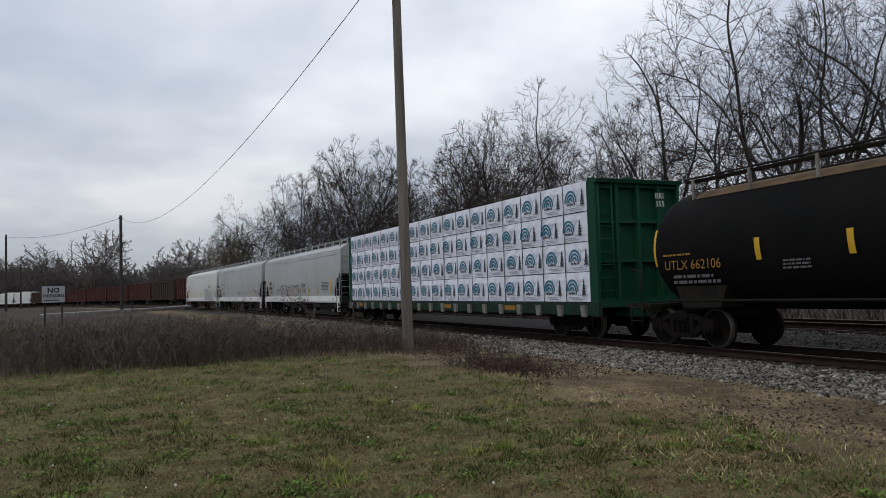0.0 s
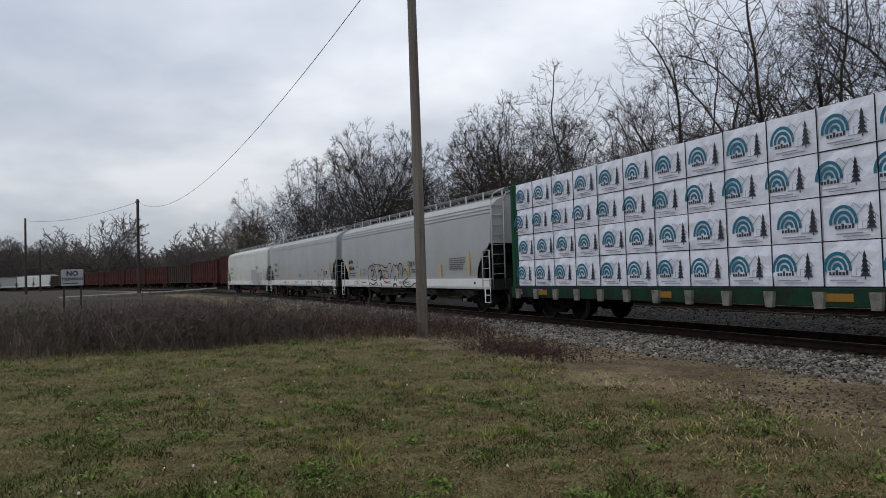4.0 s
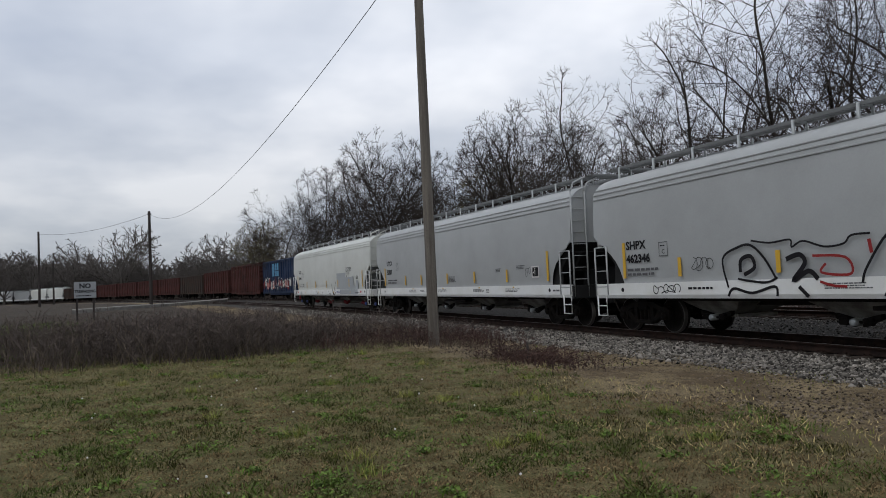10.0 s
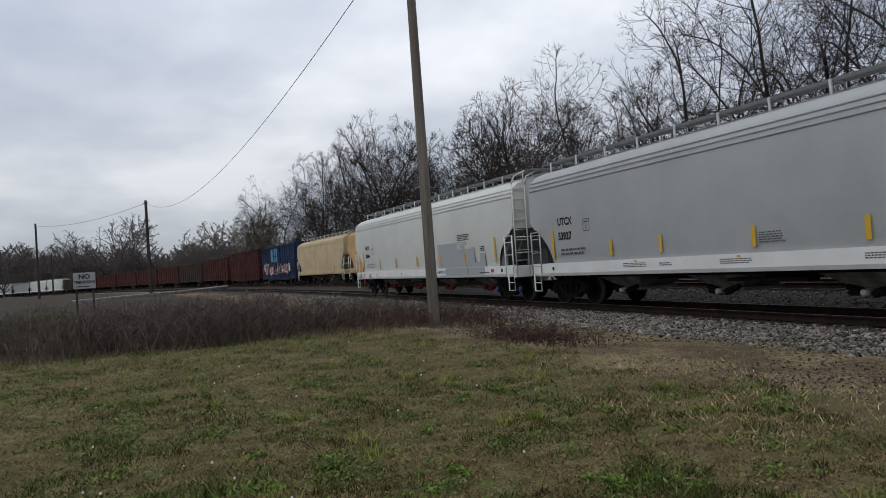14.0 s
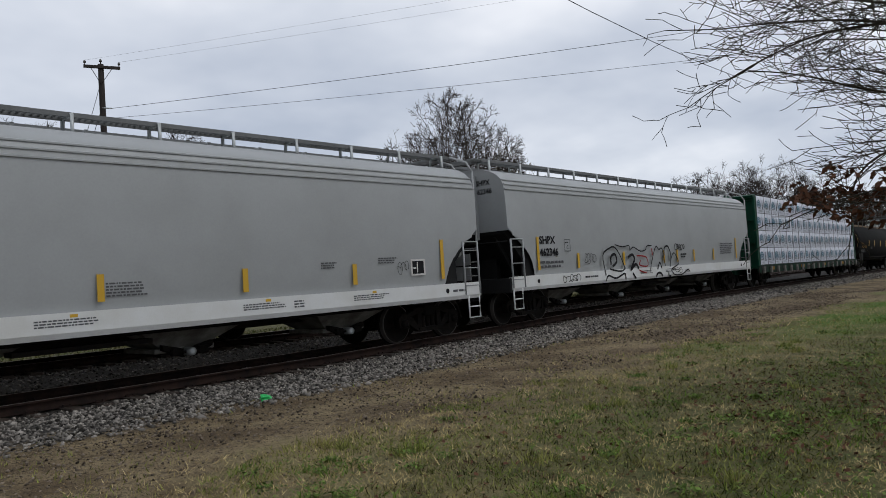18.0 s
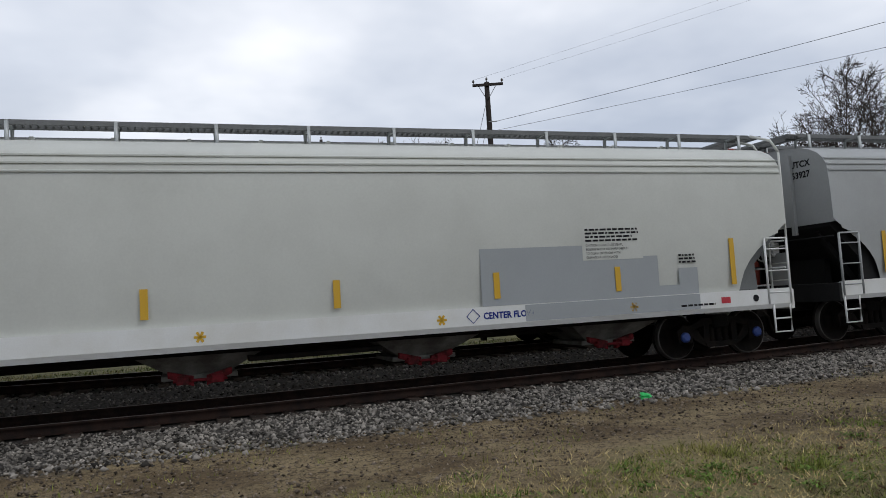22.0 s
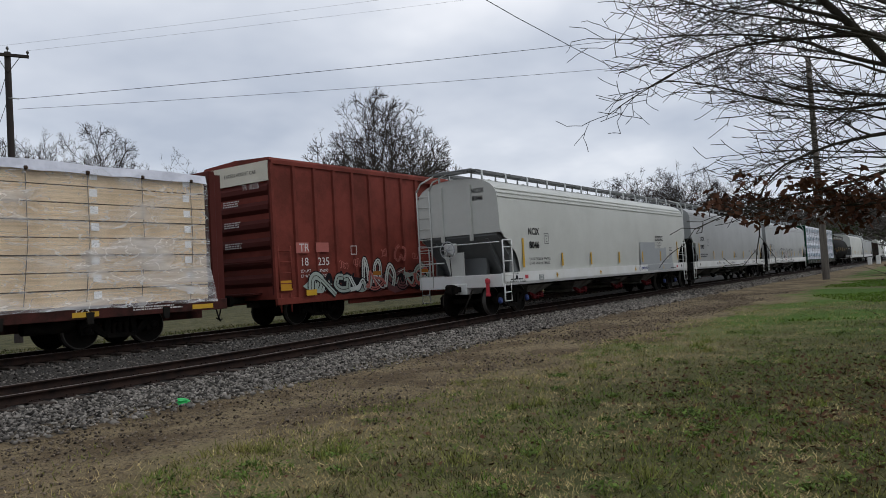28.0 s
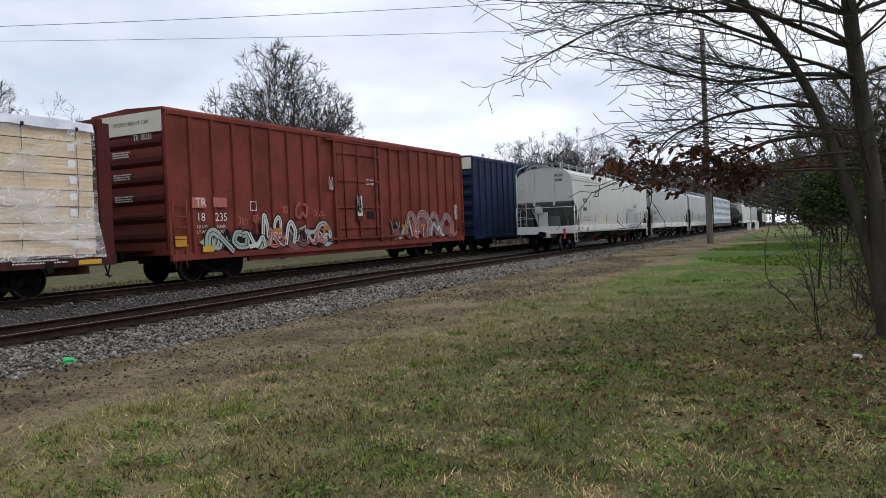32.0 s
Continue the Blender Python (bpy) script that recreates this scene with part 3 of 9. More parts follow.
def build_ground():
    gx = np.unique(np.concatenate([np.linspace(-40, 60, 201), np.linspace(-200, 200, 161), np.linspace(-1500, 1500, 31)]))
    gy = np.unique(np.concatenate([np.linspace(-8, 24, 97), np.linspace(-120, 120, 61), np.linspace(-1500, 1500, 31)]))
    X, Y = np.meshgrid(gx, gy, indexing="ij")
    px, py = X.ravel(), Y.ravel()
    lat, along = lateral_of(px, py)
    z = ground_height(lat, along)
    lumps = np.array([noise.noise(Vector((a * 0.35, b * 0.35, 0.0))) for a, b in zip(px, py)])
    z = z + np.where((lat < -4.5) & (lat > -60), lumps * 0.05, 0.0)
    nx, ny = len(gx), len(gy)
    idx = np.arange(nx * ny).reshape(nx, ny)
    faces = np.stack([idx[:-1, :-1], idx[1:, :-1], idx[1:, 1:], idx[:-1, 1:]], axis=-1).reshape(-1, 4)
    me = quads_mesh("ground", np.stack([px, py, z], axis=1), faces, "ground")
    at = me.attributes.new("lateral", "FLOAT", "POINT")
    at.data.foreach_set("value", lat.astype(np.float32))
    for p in me.polygons:
        p.use_smooth = True
    return tagged(part("ground", me, None), "patchy lawn with a worn dirt track along the railway", "ground", kind="structure")


build_ground()


# ---- rails and ties ----
RAIL_OUTLINE = [(-0.07, -0.17), (0.07, -0.17), (0.07, -0.155), (0.012, -0.14), (0.012, -0.045), (0.036, -0.038), (0.036, -0.004),
                (-0.036, -0.004), (-0.036, -0.038), (-0.012, -0.045), (-0.012, -0.14), (-0.07, -0.155)]
HEAD_OUTLINE = [(-0.030, -0.004), (0.030, -0.004), (0.026, 0.0), (-0.026, 0.0)]


def swept(name, outline, lateral, far, mat, s0, s1):
    stations = np.unique(np.concatenate([np.arange(s0, s1, 8.0), np.arange(max(s0, -40), min(s1, 70), 2.0), [s1]]))
    verts, faces, k = [], [], len(outline)
    for s in stations:
        p, h = on_track(float(s), far, lateral)
        for a, z in outline:
            verts.append((p.x - math.sin(h) * a, p.y + math.cos(h) * a, p.z + z))
    for i in range(len(stations) - 1):
        for j in range(k):
            a, b = i * k + j, i * k + (j + 1) % k
            faces.append((a, b, b + k, a + k))
    return quads_mesh(name, verts, faces, mat)


def build_track(far):
    label = "rusty steel rails on dark ties, the far track with standing cars" if far else "rusty steel rails on dark wooden ties in grey ballast"
    tr = thing("railway_track", label, "railway track", kind="structure")
    for side in (-0.753, 0.753):
        r = part("rail", swept("rail", RAIL_OUTLINE, side, far, "rail", -400, 400), None, tr)
        part("railhead", swept("railhead", HEAD_OUTLINE, side, far, "railhead", -400, 400), None, r, "worn bright top of the rail")
    bm = bmesh.new()
    box(bm, -0.115, 0.115, -1.3, 1.3, -0.34, -0.165, 0.012)
    me = bpy.data.meshes.new("tie")
    bm.to_mesh(me)
    bm.free()
    me.materials.append(M["tie"])
    rnd = random.Random(5 if far else 4)
    s, s1 = (-45.0, 62.0) if far else (-55.0, 88.0)
    plate = bmesh.new()
    while s < s1:
        p, h = on_track(s, far)
        m = Matrix.LocRotScale(p + Vector((0, 0, rnd.uniform(-0.012, 0.008))), Euler((0, 0, h + rnd.uniform(-0.02, 0.02))), None)
        part("tie", me, None, tr, m=m)
        for side in (-0.753, 0.753):
            q = m @ Vector((0, side, 0))
            box(plate, -0.09, 0.09, -0.16, 0.16, -0.166, -0.152, m=m @ Matrix.Translation((0, side, 0)))
            for dx in (-0.06, 0.06):
                for dy in (-0.1, 0.1):
                    box(plate, dx - 0.012, dx + 0.012, side + dy - 0.015, side + dy + 0.015, -0.152, -0.128, m=m)
        s += 0.53 + rnd.uniform(-0.03, 0.03)
    tagged(part("tie_plates", plate, "rail", tr), kind="stuff")
    rest = bmesh.new()
    for a, b in ((-300.0, -55.0), (88.0, 300.0)):
        s = a
        while s < b:
            p, h = on_track(s, far)
            box(rest, -0.115, 0.115, -1.3, 1.3, -0.34, -0.165, m=Matrix.LocRotScale(p, Euler((0, 0, h)), None))
            s += 0.55
    tagged(part("distant_ties", rest, "tie", tr), kind="stuff")
    return tr


build_track(False)
build_track(True)


def scatter_stones(name, count, s0, s1, l0, l1, size, seed, mat="stone", lift=0.0):
    r = np.random.RandomState(seed)
    s, lat = r.uniform(s0, s1, count), r.uniform(l0, l1, count)
    x, y, h = (np.interp(s, LINE[0], LINE[i]) for i in (1, 2, 4))
    px, py = x - np.sin(h) * lat, y + np.cos(h) * lat
    z = ground_height(lat, s) + lift + r.uniform(-0.01, 0.025, count)
    octa = np.array([(1, 0, 0), (-1, 0, 0), (0, 1, 0), (0, -1, 0), (0, 0, 1), (0, 0, -1)], float)
    v = octa[None] * (1 + r.uniform(-0.35, 0.35, (count, 6, 3))) + r.uniform(-0.25, 0.25, (count, 6, 3))
    v *= (r.uniform(size[0], size[1], (count, 1, 1)) * np.array([1, 0.85, 0.7]))
    a = r.uniform(0, 2 * np.pi, count)
    b = r.uniform(-0.7, 0.7, count)
    ca, sa, cb, sb = np.cos(a)[:, None], np.sin(a)[:, None], np.cos(b)[:, None], np.sin(b)[:, None]
    y2, z2 = v[..., 1] * cb - v[..., 2] * sb, v[..., 1] * sb + v[..., 2] * cb
    vx, vy = v[..., 0] * ca - y2 * sa, v[..., 0] * sa + y2 * ca
    verts = np.stack([vx + px[:, None], vy + py[:, None], z2 + z[:, None]], axis=-1).reshape(-1, 3)
    tri = np.array([(0, 2, 4), (2, 1, 4), (1, 3, 4), (3, 0, 4), (2, 0, 5), (1, 2, 5), (3, 1, 5), (0, 3, 5)])
    faces = (tri[None] + 6 * np.arange(count)[:, None, None]).reshape(-1, 3)
    return tagged(part(name, quads_mesh(name, verts, faces, mat), None), "loose crushed grey stone beside the rails", "ballast", kind="stuff")


scatter_stones("ballast", 46000, -22, 32, -4.2, -1.05, (0.016, 0.040), 11)
scatter_stones("ballast", 14000, -70, 110, -4.4, -1.05, (0.03, 0.07), 12)
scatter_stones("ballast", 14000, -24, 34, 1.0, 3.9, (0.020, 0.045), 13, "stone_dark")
scatter_stones("ballast", 5000, -24, 40, -0.65, 0.65, (0.025, 0.05), 14, "stone_shaded")
scatter_stones("ballast", 5000, -24, 40, 4.1, 5.7, (0.025, 0.05), 15, "stone_shaded")
scatter_stones("scattered_gravel", 15000, -22, 34, -7.2, -4.0, (0.010, 0.030), 16, "pebble")
scatter_stones("scattered_gravel", 2500, -22, 34, -8.2, -5.5, (0.008, 0.022), 17, "pebble")
# ---- railway cars: x along the track, -y towards the lawn, z up from the railheads ----
CACHE = {}


def shared(key, mat, build):
    """One mesh for alike parts."""
    k = (key, mat)
    if k not in CACHE:
        bm = bmesh.new()
        build(bm)
        bmesh.ops.recalc_face_normals(bm, faces=bm.faces)
        me = bpy.data.meshes.new(key)
        bm.to_mesh(me)
        bm.free()
        me.materials.append(M[mat])
        CACHE[k] = me
    return CACHE[k]


WHEEL_R = 0.457


def bm_side_frame(bm):
    prism(bm, [(-0.80, 0.66), (-0.42, 0.80), (0.42, 0.80), (0.80, 0.66), (0.72, 0.58), (0.38, 0.68), (-0.38, 0.68), (-0.72, 0.58)], -0.08, 0.08)
    prism(bm, [(-0.36, 0.23), (0.36, 0.23), (0.40, 0.33), (-0.40, 0.33)], -0.1, 0.1)
    for s in (-1, 1):
        prism(bm, [(s * 0.74, 0.58), (s * 0.66, 0.40), (s * 0.36, 0.23), (s * 0.40, 0.36), (s * 0.58, 0.60)], -0.075, 0.075)
        prism(bm, [(s * 0.28, 0.33), (s * 0.42, 0.33), (s * 0.40, 0.70), (s * 0.27, 0.70)], -0.075, 0.075)
        prism(bm, [(s * 0.70, 0.34), (s * 1.02, 0.34), (s * 1.06, 0.60), (s * 0.92, 0.70), (s * 0.70, 0.68)], -0.09, 0.09)


def bm_springs(bm):
    for x in (-0.17, 0.0, 0.17):
        ring = []
        for i in range(11):
            ring += [(0.33 + i * 0.028, 0.050), (0.344 + i * 0.028, 0.074)]
        lathe(bm, ring, 8, "z", (x, 0, 0))


def bm_bolster(bm):
    box(bm, -0.2, 0.2, -1.12, 1.12, 0.60, 0.86, 0.03)
    box(bm, -0.3, 0.3, -0.3, 0.3, 0.84, 0.93, 0.02)


def bm_wheelset(bm):
    for s in (-1, 1):
        lathe(bm, [(s * 0.640, 0.13), (s * 0.655, 0.40), (s * 0.680, 0.487), (s * 0.705, 0.487), (s * 0.720, 0.457), (s * 0.820, 0.448),
                   (s * 0.825, 0.40), (s * 0.80, 0.385), (s * 0.755, 0.24), (s * 0.79, 0.14), (s * 0.83, 0.125)], 28, "y")
    lathe(bm, [(-1.05, 0.07), (-0.7, 0.085), (0.7, 0.085), (1.05, 0.07)], 12, "y")


def bm_tread(bm):
    lathe(bm, [(-0.722, 0.4590), (-0.822, 0.4500), (-0.8285, 0.445), (-0.8285, 0.425)], 28, "y", caps=False)


def bm_cap(bm):
    lathe(bm, [(0.0, 0.105), (0.05, 0.105), (0.07, 0.085), (0.09, 0.05)], 12, "y")
    for i in range(3):
        a = 2 * math.pi * i / 3
        bar(bm, (0.06 * math.cos(a), 0.07, 0.06 * math.sin(a)), (0.06 * math.cos(a), 0.1, 0.06 * math.sin(a)), 0.014, seg=6)


def bm_brake(bm):
    for s in (-1, 1):
        box(bm, s * 0.40 - 0.05, s * 0.40 + 0.05, -0.75, 0.75, 0.36, 0.46, 0.01)
    bar(bm, (-0.4, 0, 0.34), (0.4, 0, 0.34), 0.03)


SPIN = []


def add_trucks(car, half, spin=True, cap="truck"):
    for x in (-half, half):
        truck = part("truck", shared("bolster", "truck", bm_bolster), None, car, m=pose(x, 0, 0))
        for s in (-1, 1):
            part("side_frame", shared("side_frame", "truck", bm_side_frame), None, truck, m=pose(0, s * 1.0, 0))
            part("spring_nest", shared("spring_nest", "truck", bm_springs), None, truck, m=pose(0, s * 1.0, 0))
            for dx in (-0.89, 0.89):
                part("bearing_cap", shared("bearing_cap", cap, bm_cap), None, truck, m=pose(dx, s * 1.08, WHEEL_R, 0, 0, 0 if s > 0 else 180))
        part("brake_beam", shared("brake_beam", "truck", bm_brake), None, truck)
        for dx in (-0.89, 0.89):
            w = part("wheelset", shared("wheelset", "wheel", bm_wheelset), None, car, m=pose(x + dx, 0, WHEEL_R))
            part("tread", shared("tread", "tread", bm_tread), None, w, "bright worn wheel tread")
            if spin:
                SPIN.append((w, x + dx))


def bm_coupler(bm):
    box(bm, -0.75, 0.0, -0.09, 0.09, 0.78, 0.96, 0.02)
    prism(bm, [(0.0, 0.70), (0.22, 0.70), (0.30, 0.78), (0.30, 0.98), (0.20, 1.04), (0.0, 1.02)], -0.16, 0.02)
    prism(bm, [(0.05, 0.74), (0.18, 0.74), (0.18, 1.0), (0.05, 1.0)], 0.02, 0.15)


def bm_hose(bm):
    pts = [(0.0, -0.35, 0.82), (0.12, -0.36, 0.70), (0.2, -0.33, 0.5), (0.32, -0.25, 0.36), (0.46, -0.15, 0.40)]
    tube(bm, pts, 0.025, 6)


def add_couplers(car, half_coupled):
    for s in (-1, 1):
        m = pose(s * (half_coupled - 0.30), 0, 0, 0, 0, 0 if s > 0 else 180)
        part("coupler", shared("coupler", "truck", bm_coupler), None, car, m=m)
        part("air_hose", shared("air_hose", "black", bm_hose), None, car, m=m)


def rungs(bm, a, b, along, width, n, r=0.014, stile=0.026):
    """A ladder from a to b; along: the unit direction of the rungs."""
    a, b, al = Vector(a), Vector(b), Vector(along)
    for o in (0, width):
        bar(bm, a + al * o, b + al * o, stile, seg=6)
    for i in range(n):
        p = a.lerp(b, (i + 0.5) / n)
        bar(bm, p, p + al * width, r, seg=6)


# -- covered hopper --
HOP_PROFILE = [(1.30, 1.50), (1.6, 1.53), (2.0, 1.555), (2.6, 1.57), (3.2, 1.56), (3.6, 1.54), (3.83, 1.52), (4.00, 1.44), (4.14, 1.30), (4.25, 1.10),
               (4.33, 0.85), (4.385, 0.5), (4.41, 0.0)]


def hop_width(z):
    return float(np.interp(z, [p[0] for p in HOP_PROFILE], [p[1] for p in HOP_PROFILE]))


def hop_low(d):
    """Lower edge of the side sheet at d metres in from the car's end."""
    return float(np.interp(d, [0, 0.20, 0.22, 0.46, 0.50, 0.75, 0.98, 1.12, 1.20, 1.25, 1.26], [2.66, 2.52, 2.46, 2.38, 2.30, 2.14, 1.92, 1.72, 1.52, 1.36, 1.30]))


def bm_hop_body(half):
    def build(bm):
        xs = sorted(set([round(v, 3) for v in np.concatenate([np.linspace(-half, half, 15)] + [s * (half - np.array([0, 0.20, 0.22, 0.46, 0.50, 0.63, 0.75, 0.87, 0.98, 1.06, 1.12, 1.16, 1.20, 1.23, 1.25, 1.28])) for s in (-1, 1)])]))
        top = [p[0] for p in HOP_PROFILE if p[0] > 2.75]
        rows = []
        for x in xs:
            lo = hop_low(half - abs(x))
            zs = [lo + (2.75 - lo) * i / 5 for i in range(6)] + top
            pts = [(x, -hop_width(z), z) for z in zs] + [(x, hop_width(z), z) for z in zs[::-1][1:]]
            rows.append([bm.verts.new(p) for p in pts])
        for a, b in zip(rows, rows[1:]):
            for i in range(len(a) - 1):
                f = bm.faces.new((a[i], a[i + 1], b[i + 1], b[i]))
                f.smooth = True
    return build


def bm_hop_end(half):
    def build(bm):
        zs = [2.60, 2.8, 3.2, 3.6, 3.83, 4.0, 4.14, 4.25, 4.33, 4.385, 4.41]
        ring = [(half - 0.01, -hop_width(z), z) for z in zs] + [(half - 0.01, hop_width(z), z) for z in zs[::-1][1:]]
        outer = [bm.verts.new(p) for p in ring]
        inner = [bm.verts.new((half - 0.05, p[1], p[2])) for p in ring]
        bm.faces.new(outer)
        bm.faces.new(inner[::-1])
        for y in (-0.55, 0.55):
            box(bm, half - 0.01, half + 0.07, y - 0.05, y + 0.05, 2.4, 4.2)
    return build


def bm_hop_slope(half):
    def build(bm):
        a = [(half - 0.06, 2.75), (half - 1.75, 1.55), (half - 1.75, 1.05), (half - 1.60, 1.05), (half - 0.06, 2.52)]
        prism(bm, a, -1.42, 1.42)
    return build


def bm_hop_web(half):
    def build(bm):
        prism(bm, [(half - 0.9, 1.05), (half - 0.7, 1.05), (half - 0.7, 1.85), (half - 0.85, 1.75)], -0.6, 0.6)
    return build


def bm_hop_strut(half):
    def build(bm):
        prism(bm, [(half - 0.10, 2.42), (half - 0.18, 2.46), (half - 1.25, 1.2), (half - 1.15, 1.04)], -0.05, 0.05)
    return build


def bm_hop_gusset(half):
    def build(bm):
        prism(bm, [(half - 0.78, 1.95), (half - 0.74, 1.34), (half - 1.30, 1.34), (half - 1.22, 1.70), (half - 1.02, 1.97)], -1.44, -1.40)
    return build


def bm_hop_sill(half):
    def build(bm):
        prism_x = [(-1.56, 0.93), (-1.48, 0.93), (-1.48, 1.30), (-1.60, 1.33), (-1.60, 1.02)]
        pts = [[bm.verts.new((x, y, z)) for y, z in prism_x] for x in (-half + 0.02, half - 0.02)]
        n = len(prism_x)
        for i in range(n):
            bm.faces.new((pts[0][i], pts[0][(i + 1) % n], pts[1][(i + 1) % n], pts[1][i]))
        bm.faces.new(pts[0])
        bm.faces.new(pts[1][::-1])
    return build


def bm_hop_bay(bm):
    top, mid, low = (1.75, 1.35, 1.20), (1.0, 0.95, 0.86), (0.42, 0.50, 0.50)
    rings = []
    for a, b, z in (top, mid, low):
        rings.append([bm.verts.new(p) for p in ((-a, -b, z), (a, -b, z), (a, b, z), (-a, b, z))])
    for r0, r1 in zip(rings, rings[1:]):
        for i in range(4):
            bm.faces.new((r0[i], r0[(i + 1) % 4], r1[(i + 1) % 4], r1[i]))
    bm.faces.new(rings[-1])
    box(bm, -0.6, 0.6, -0.62, 0.62, 0.44, 0.52, 0.01)


def bm_gate(bm):
    for s in (-1, 1):
        prism(bm, [(s * 0.10, 0.34), (s * 0.50, 0.50), (s * 0.50, 0.60), (s * 0.10, 0.50)][::s], -0.74, -0.62)
        box(bm, s * 0.27 - 0.10, s * 0.27 + 0.10, -0.82, -0.72, 0.38, 0.52, 0.015)
    bar(bm, (-0.42, -0.78, 0.44), (0.42, -0.78, 0.44), 0.025, seg=8)


def bm_gate_cap(bm):
    lathe(bm, [(-0.90, 0.04), (-0.89, 0.075), (-0.78, 0.08), (-0.5, 0.07)], 14, "y", (0, 0, 0.44))


def bm_run_deck(half):
    def build(bm):
        for y0, y1 in ((-0.80, -0.76), (-0.46, -0.43), (0.43, 0.46), (0.76, 0.80)):
            box(bm, -half + 0.05, half - 0.05, y0, y1, 4.585, 4.665)
        x = -half + 0.06
        while x < half - 0.06:
            for y in (-0.62, 0.62):
                box(bm, x, x + 0.03, y - 0.16, y + 0.16, 4.625, 4.65)
            x += 0.11
        for s in (-1, 1):
            for i in range(16):
                y = -0.8 + i * 0.1067
                box(bm, s * (half - 0.03) - 0.28, s * (half - 0.03) + 0.28, y, y + 0.04, 4.625, 4.65)
            for xx in (-0.29, 0.27):
                box(bm, s * (half - 0.03) + xx, s * (half - 0.03) + xx + 0.03, -0.82, 0.82, 4.60, 4.655)
    return build


def bm_bracket(bm):
    tube(bm, [(0, -0.83, 4.14), (0, -0.83, 4.63), (0, -0.44, 4.61), (0, -0.42, 4.33)], 0.038, 4)


def bm_hatch(half):
    def build(bm):
        prism(bm, [(-half + 0.9, 4.40), (half - 0.9, 4.40), (half - 0.9, 4.47), (-half + 0.9, 4.47)], -0.3, 0.3)
        x = -half + 1.6
        while x < half - 1:
            box(bm, x, x + 0.06, -0.36, 0.36, 4.38, 4.50)
            x += 1.2
    return build


def bm_end_gear(half):
    """Platform, corner posts and hand rails of the +x end."""
    def build(bm):
        box(bm, half - 0.9, half + 0.02, -1.55, 1.55, 0.98, 1.04)
        box(bm, half - 0.05, half + 0.05, -1.58, 1.58, 0.90, 1.30, 0.01)
        box(bm, half - 2.4, half + 0.1, -0.28, 0.28, 0.70, 1.05, 0.02)
        bar(bm, (half - 0.03, -1.5, 2.30), (half - 0.03, 1.5, 2.30), 0.018, seg=6)
        bar(bm, (half - 0.03, -1.5, 1.75), (half - 0.03, -0.6, 1.75), 0.018, seg=6)
    return build


def bm_full_ladder(half):
    def build(bm):
        rungs(bm, (half + 0.03, -1.52, 0.95), (half + 0.03, -1.52, 4.15), (0, 1, 0), 0.5, 9, 0.012, 0.026)
        for y in (-1.52, -1.02):
            tube(bm, [(half + 0.03, y, 4.15), (half - 0.02, y + 0.14, 4.42), (half - 0.10, y + 0.62, 4.62)], 0.028, 6)
    return build


def bm_side_ladder(half):
    def build(bm):
        rungs(bm, (half - 0.62, -1.60, 1.03), (half - 0.62, -1.60, 2.35), (1, 0, 0), 0.56, 3)
        bar(bm, (half - 0.62, -1.60, 2.35), (half - 0.06, -1.60, 2.35), 0.018, seg=6)
    return build


def bm_brake_wheel(half):
    def build(bm):
        c = Vector((half + 0.12, -0.35, 2.15))
        n = 20
        for i in range(n):
            a, b = 2 * math.pi * i / n, 2 * math.pi * (i + 1) / n
            bar(bm, c + Vector((0, 0.27 * math.cos(a), 0.27 * math.sin(a))), c + Vector((0, 0.27 * math.cos(b), 0.27 * math.sin(b))), 0.018, seg=6)
        for i in range(4):
            a = math.pi * i / 4
            d = Vector((0, 0.27 * math.cos(a), 0.27 * math.sin(a)))
            bar(bm, c - d, c + d, 0.012, seg=6)
        bar(bm, c, c - Vector((0.3, 0, 0)), 0.03)
    return build


def bm_brake_box(half):
    def build(bm):
        box(bm, half - 0.2, half + 0.05, -0.55, -0.15, 1.98, 2.36, 0.04)
    return build


def bm_brake_plate(half):
    def build(bm):
        prism(bm, [(-0.62, 2.05), (0.15, 2.05), (0.15, 1.05), (-0.30, 1.05)], half - 0.10, half - 0.05)
        bmesh.ops.transform(bm, matrix=Matrix(((0, 1, 0, 0), (1, 0, 0, 0), (0, 0, 1, 0), (0, 0, 0, 1))), verts=bm.verts)
        bmesh.ops.reverse_faces(bm, faces=bm.faces)
    return build


def bm_reservoir(half):
    def build(bm):
        lathe(bm, [(half - 2.25, 0.10), (half - 2.2, 0.17), (half - 1.4, 0.17), (half - 1.35, 0.10)], 12, "x", (0, -0.9, 1.25))
    return build


def bm_step(half):
    def build(bm):
        tube(bm, [(half - 0.50, -1.58, 1.0), (half - 0.50, -1.58, 0.45), (half - 0.08, -1.58, 0.45), (half - 0.08, -1.58, 1.0)], 0.024, 6)
        bar(bm, (half - 0.50, -1.58, 0.72), (half - 0.08, -1.58, 0.72), 0.018, seg=6)
    return build


def bm_stripe(w, h):
    def build(bm):
        box(bm, -w / 2, w / 2, -0.004, 0.004, 0, h)
    return build


def side_y(z, extra=0.012):
    return -(hop_width(z) + extra)


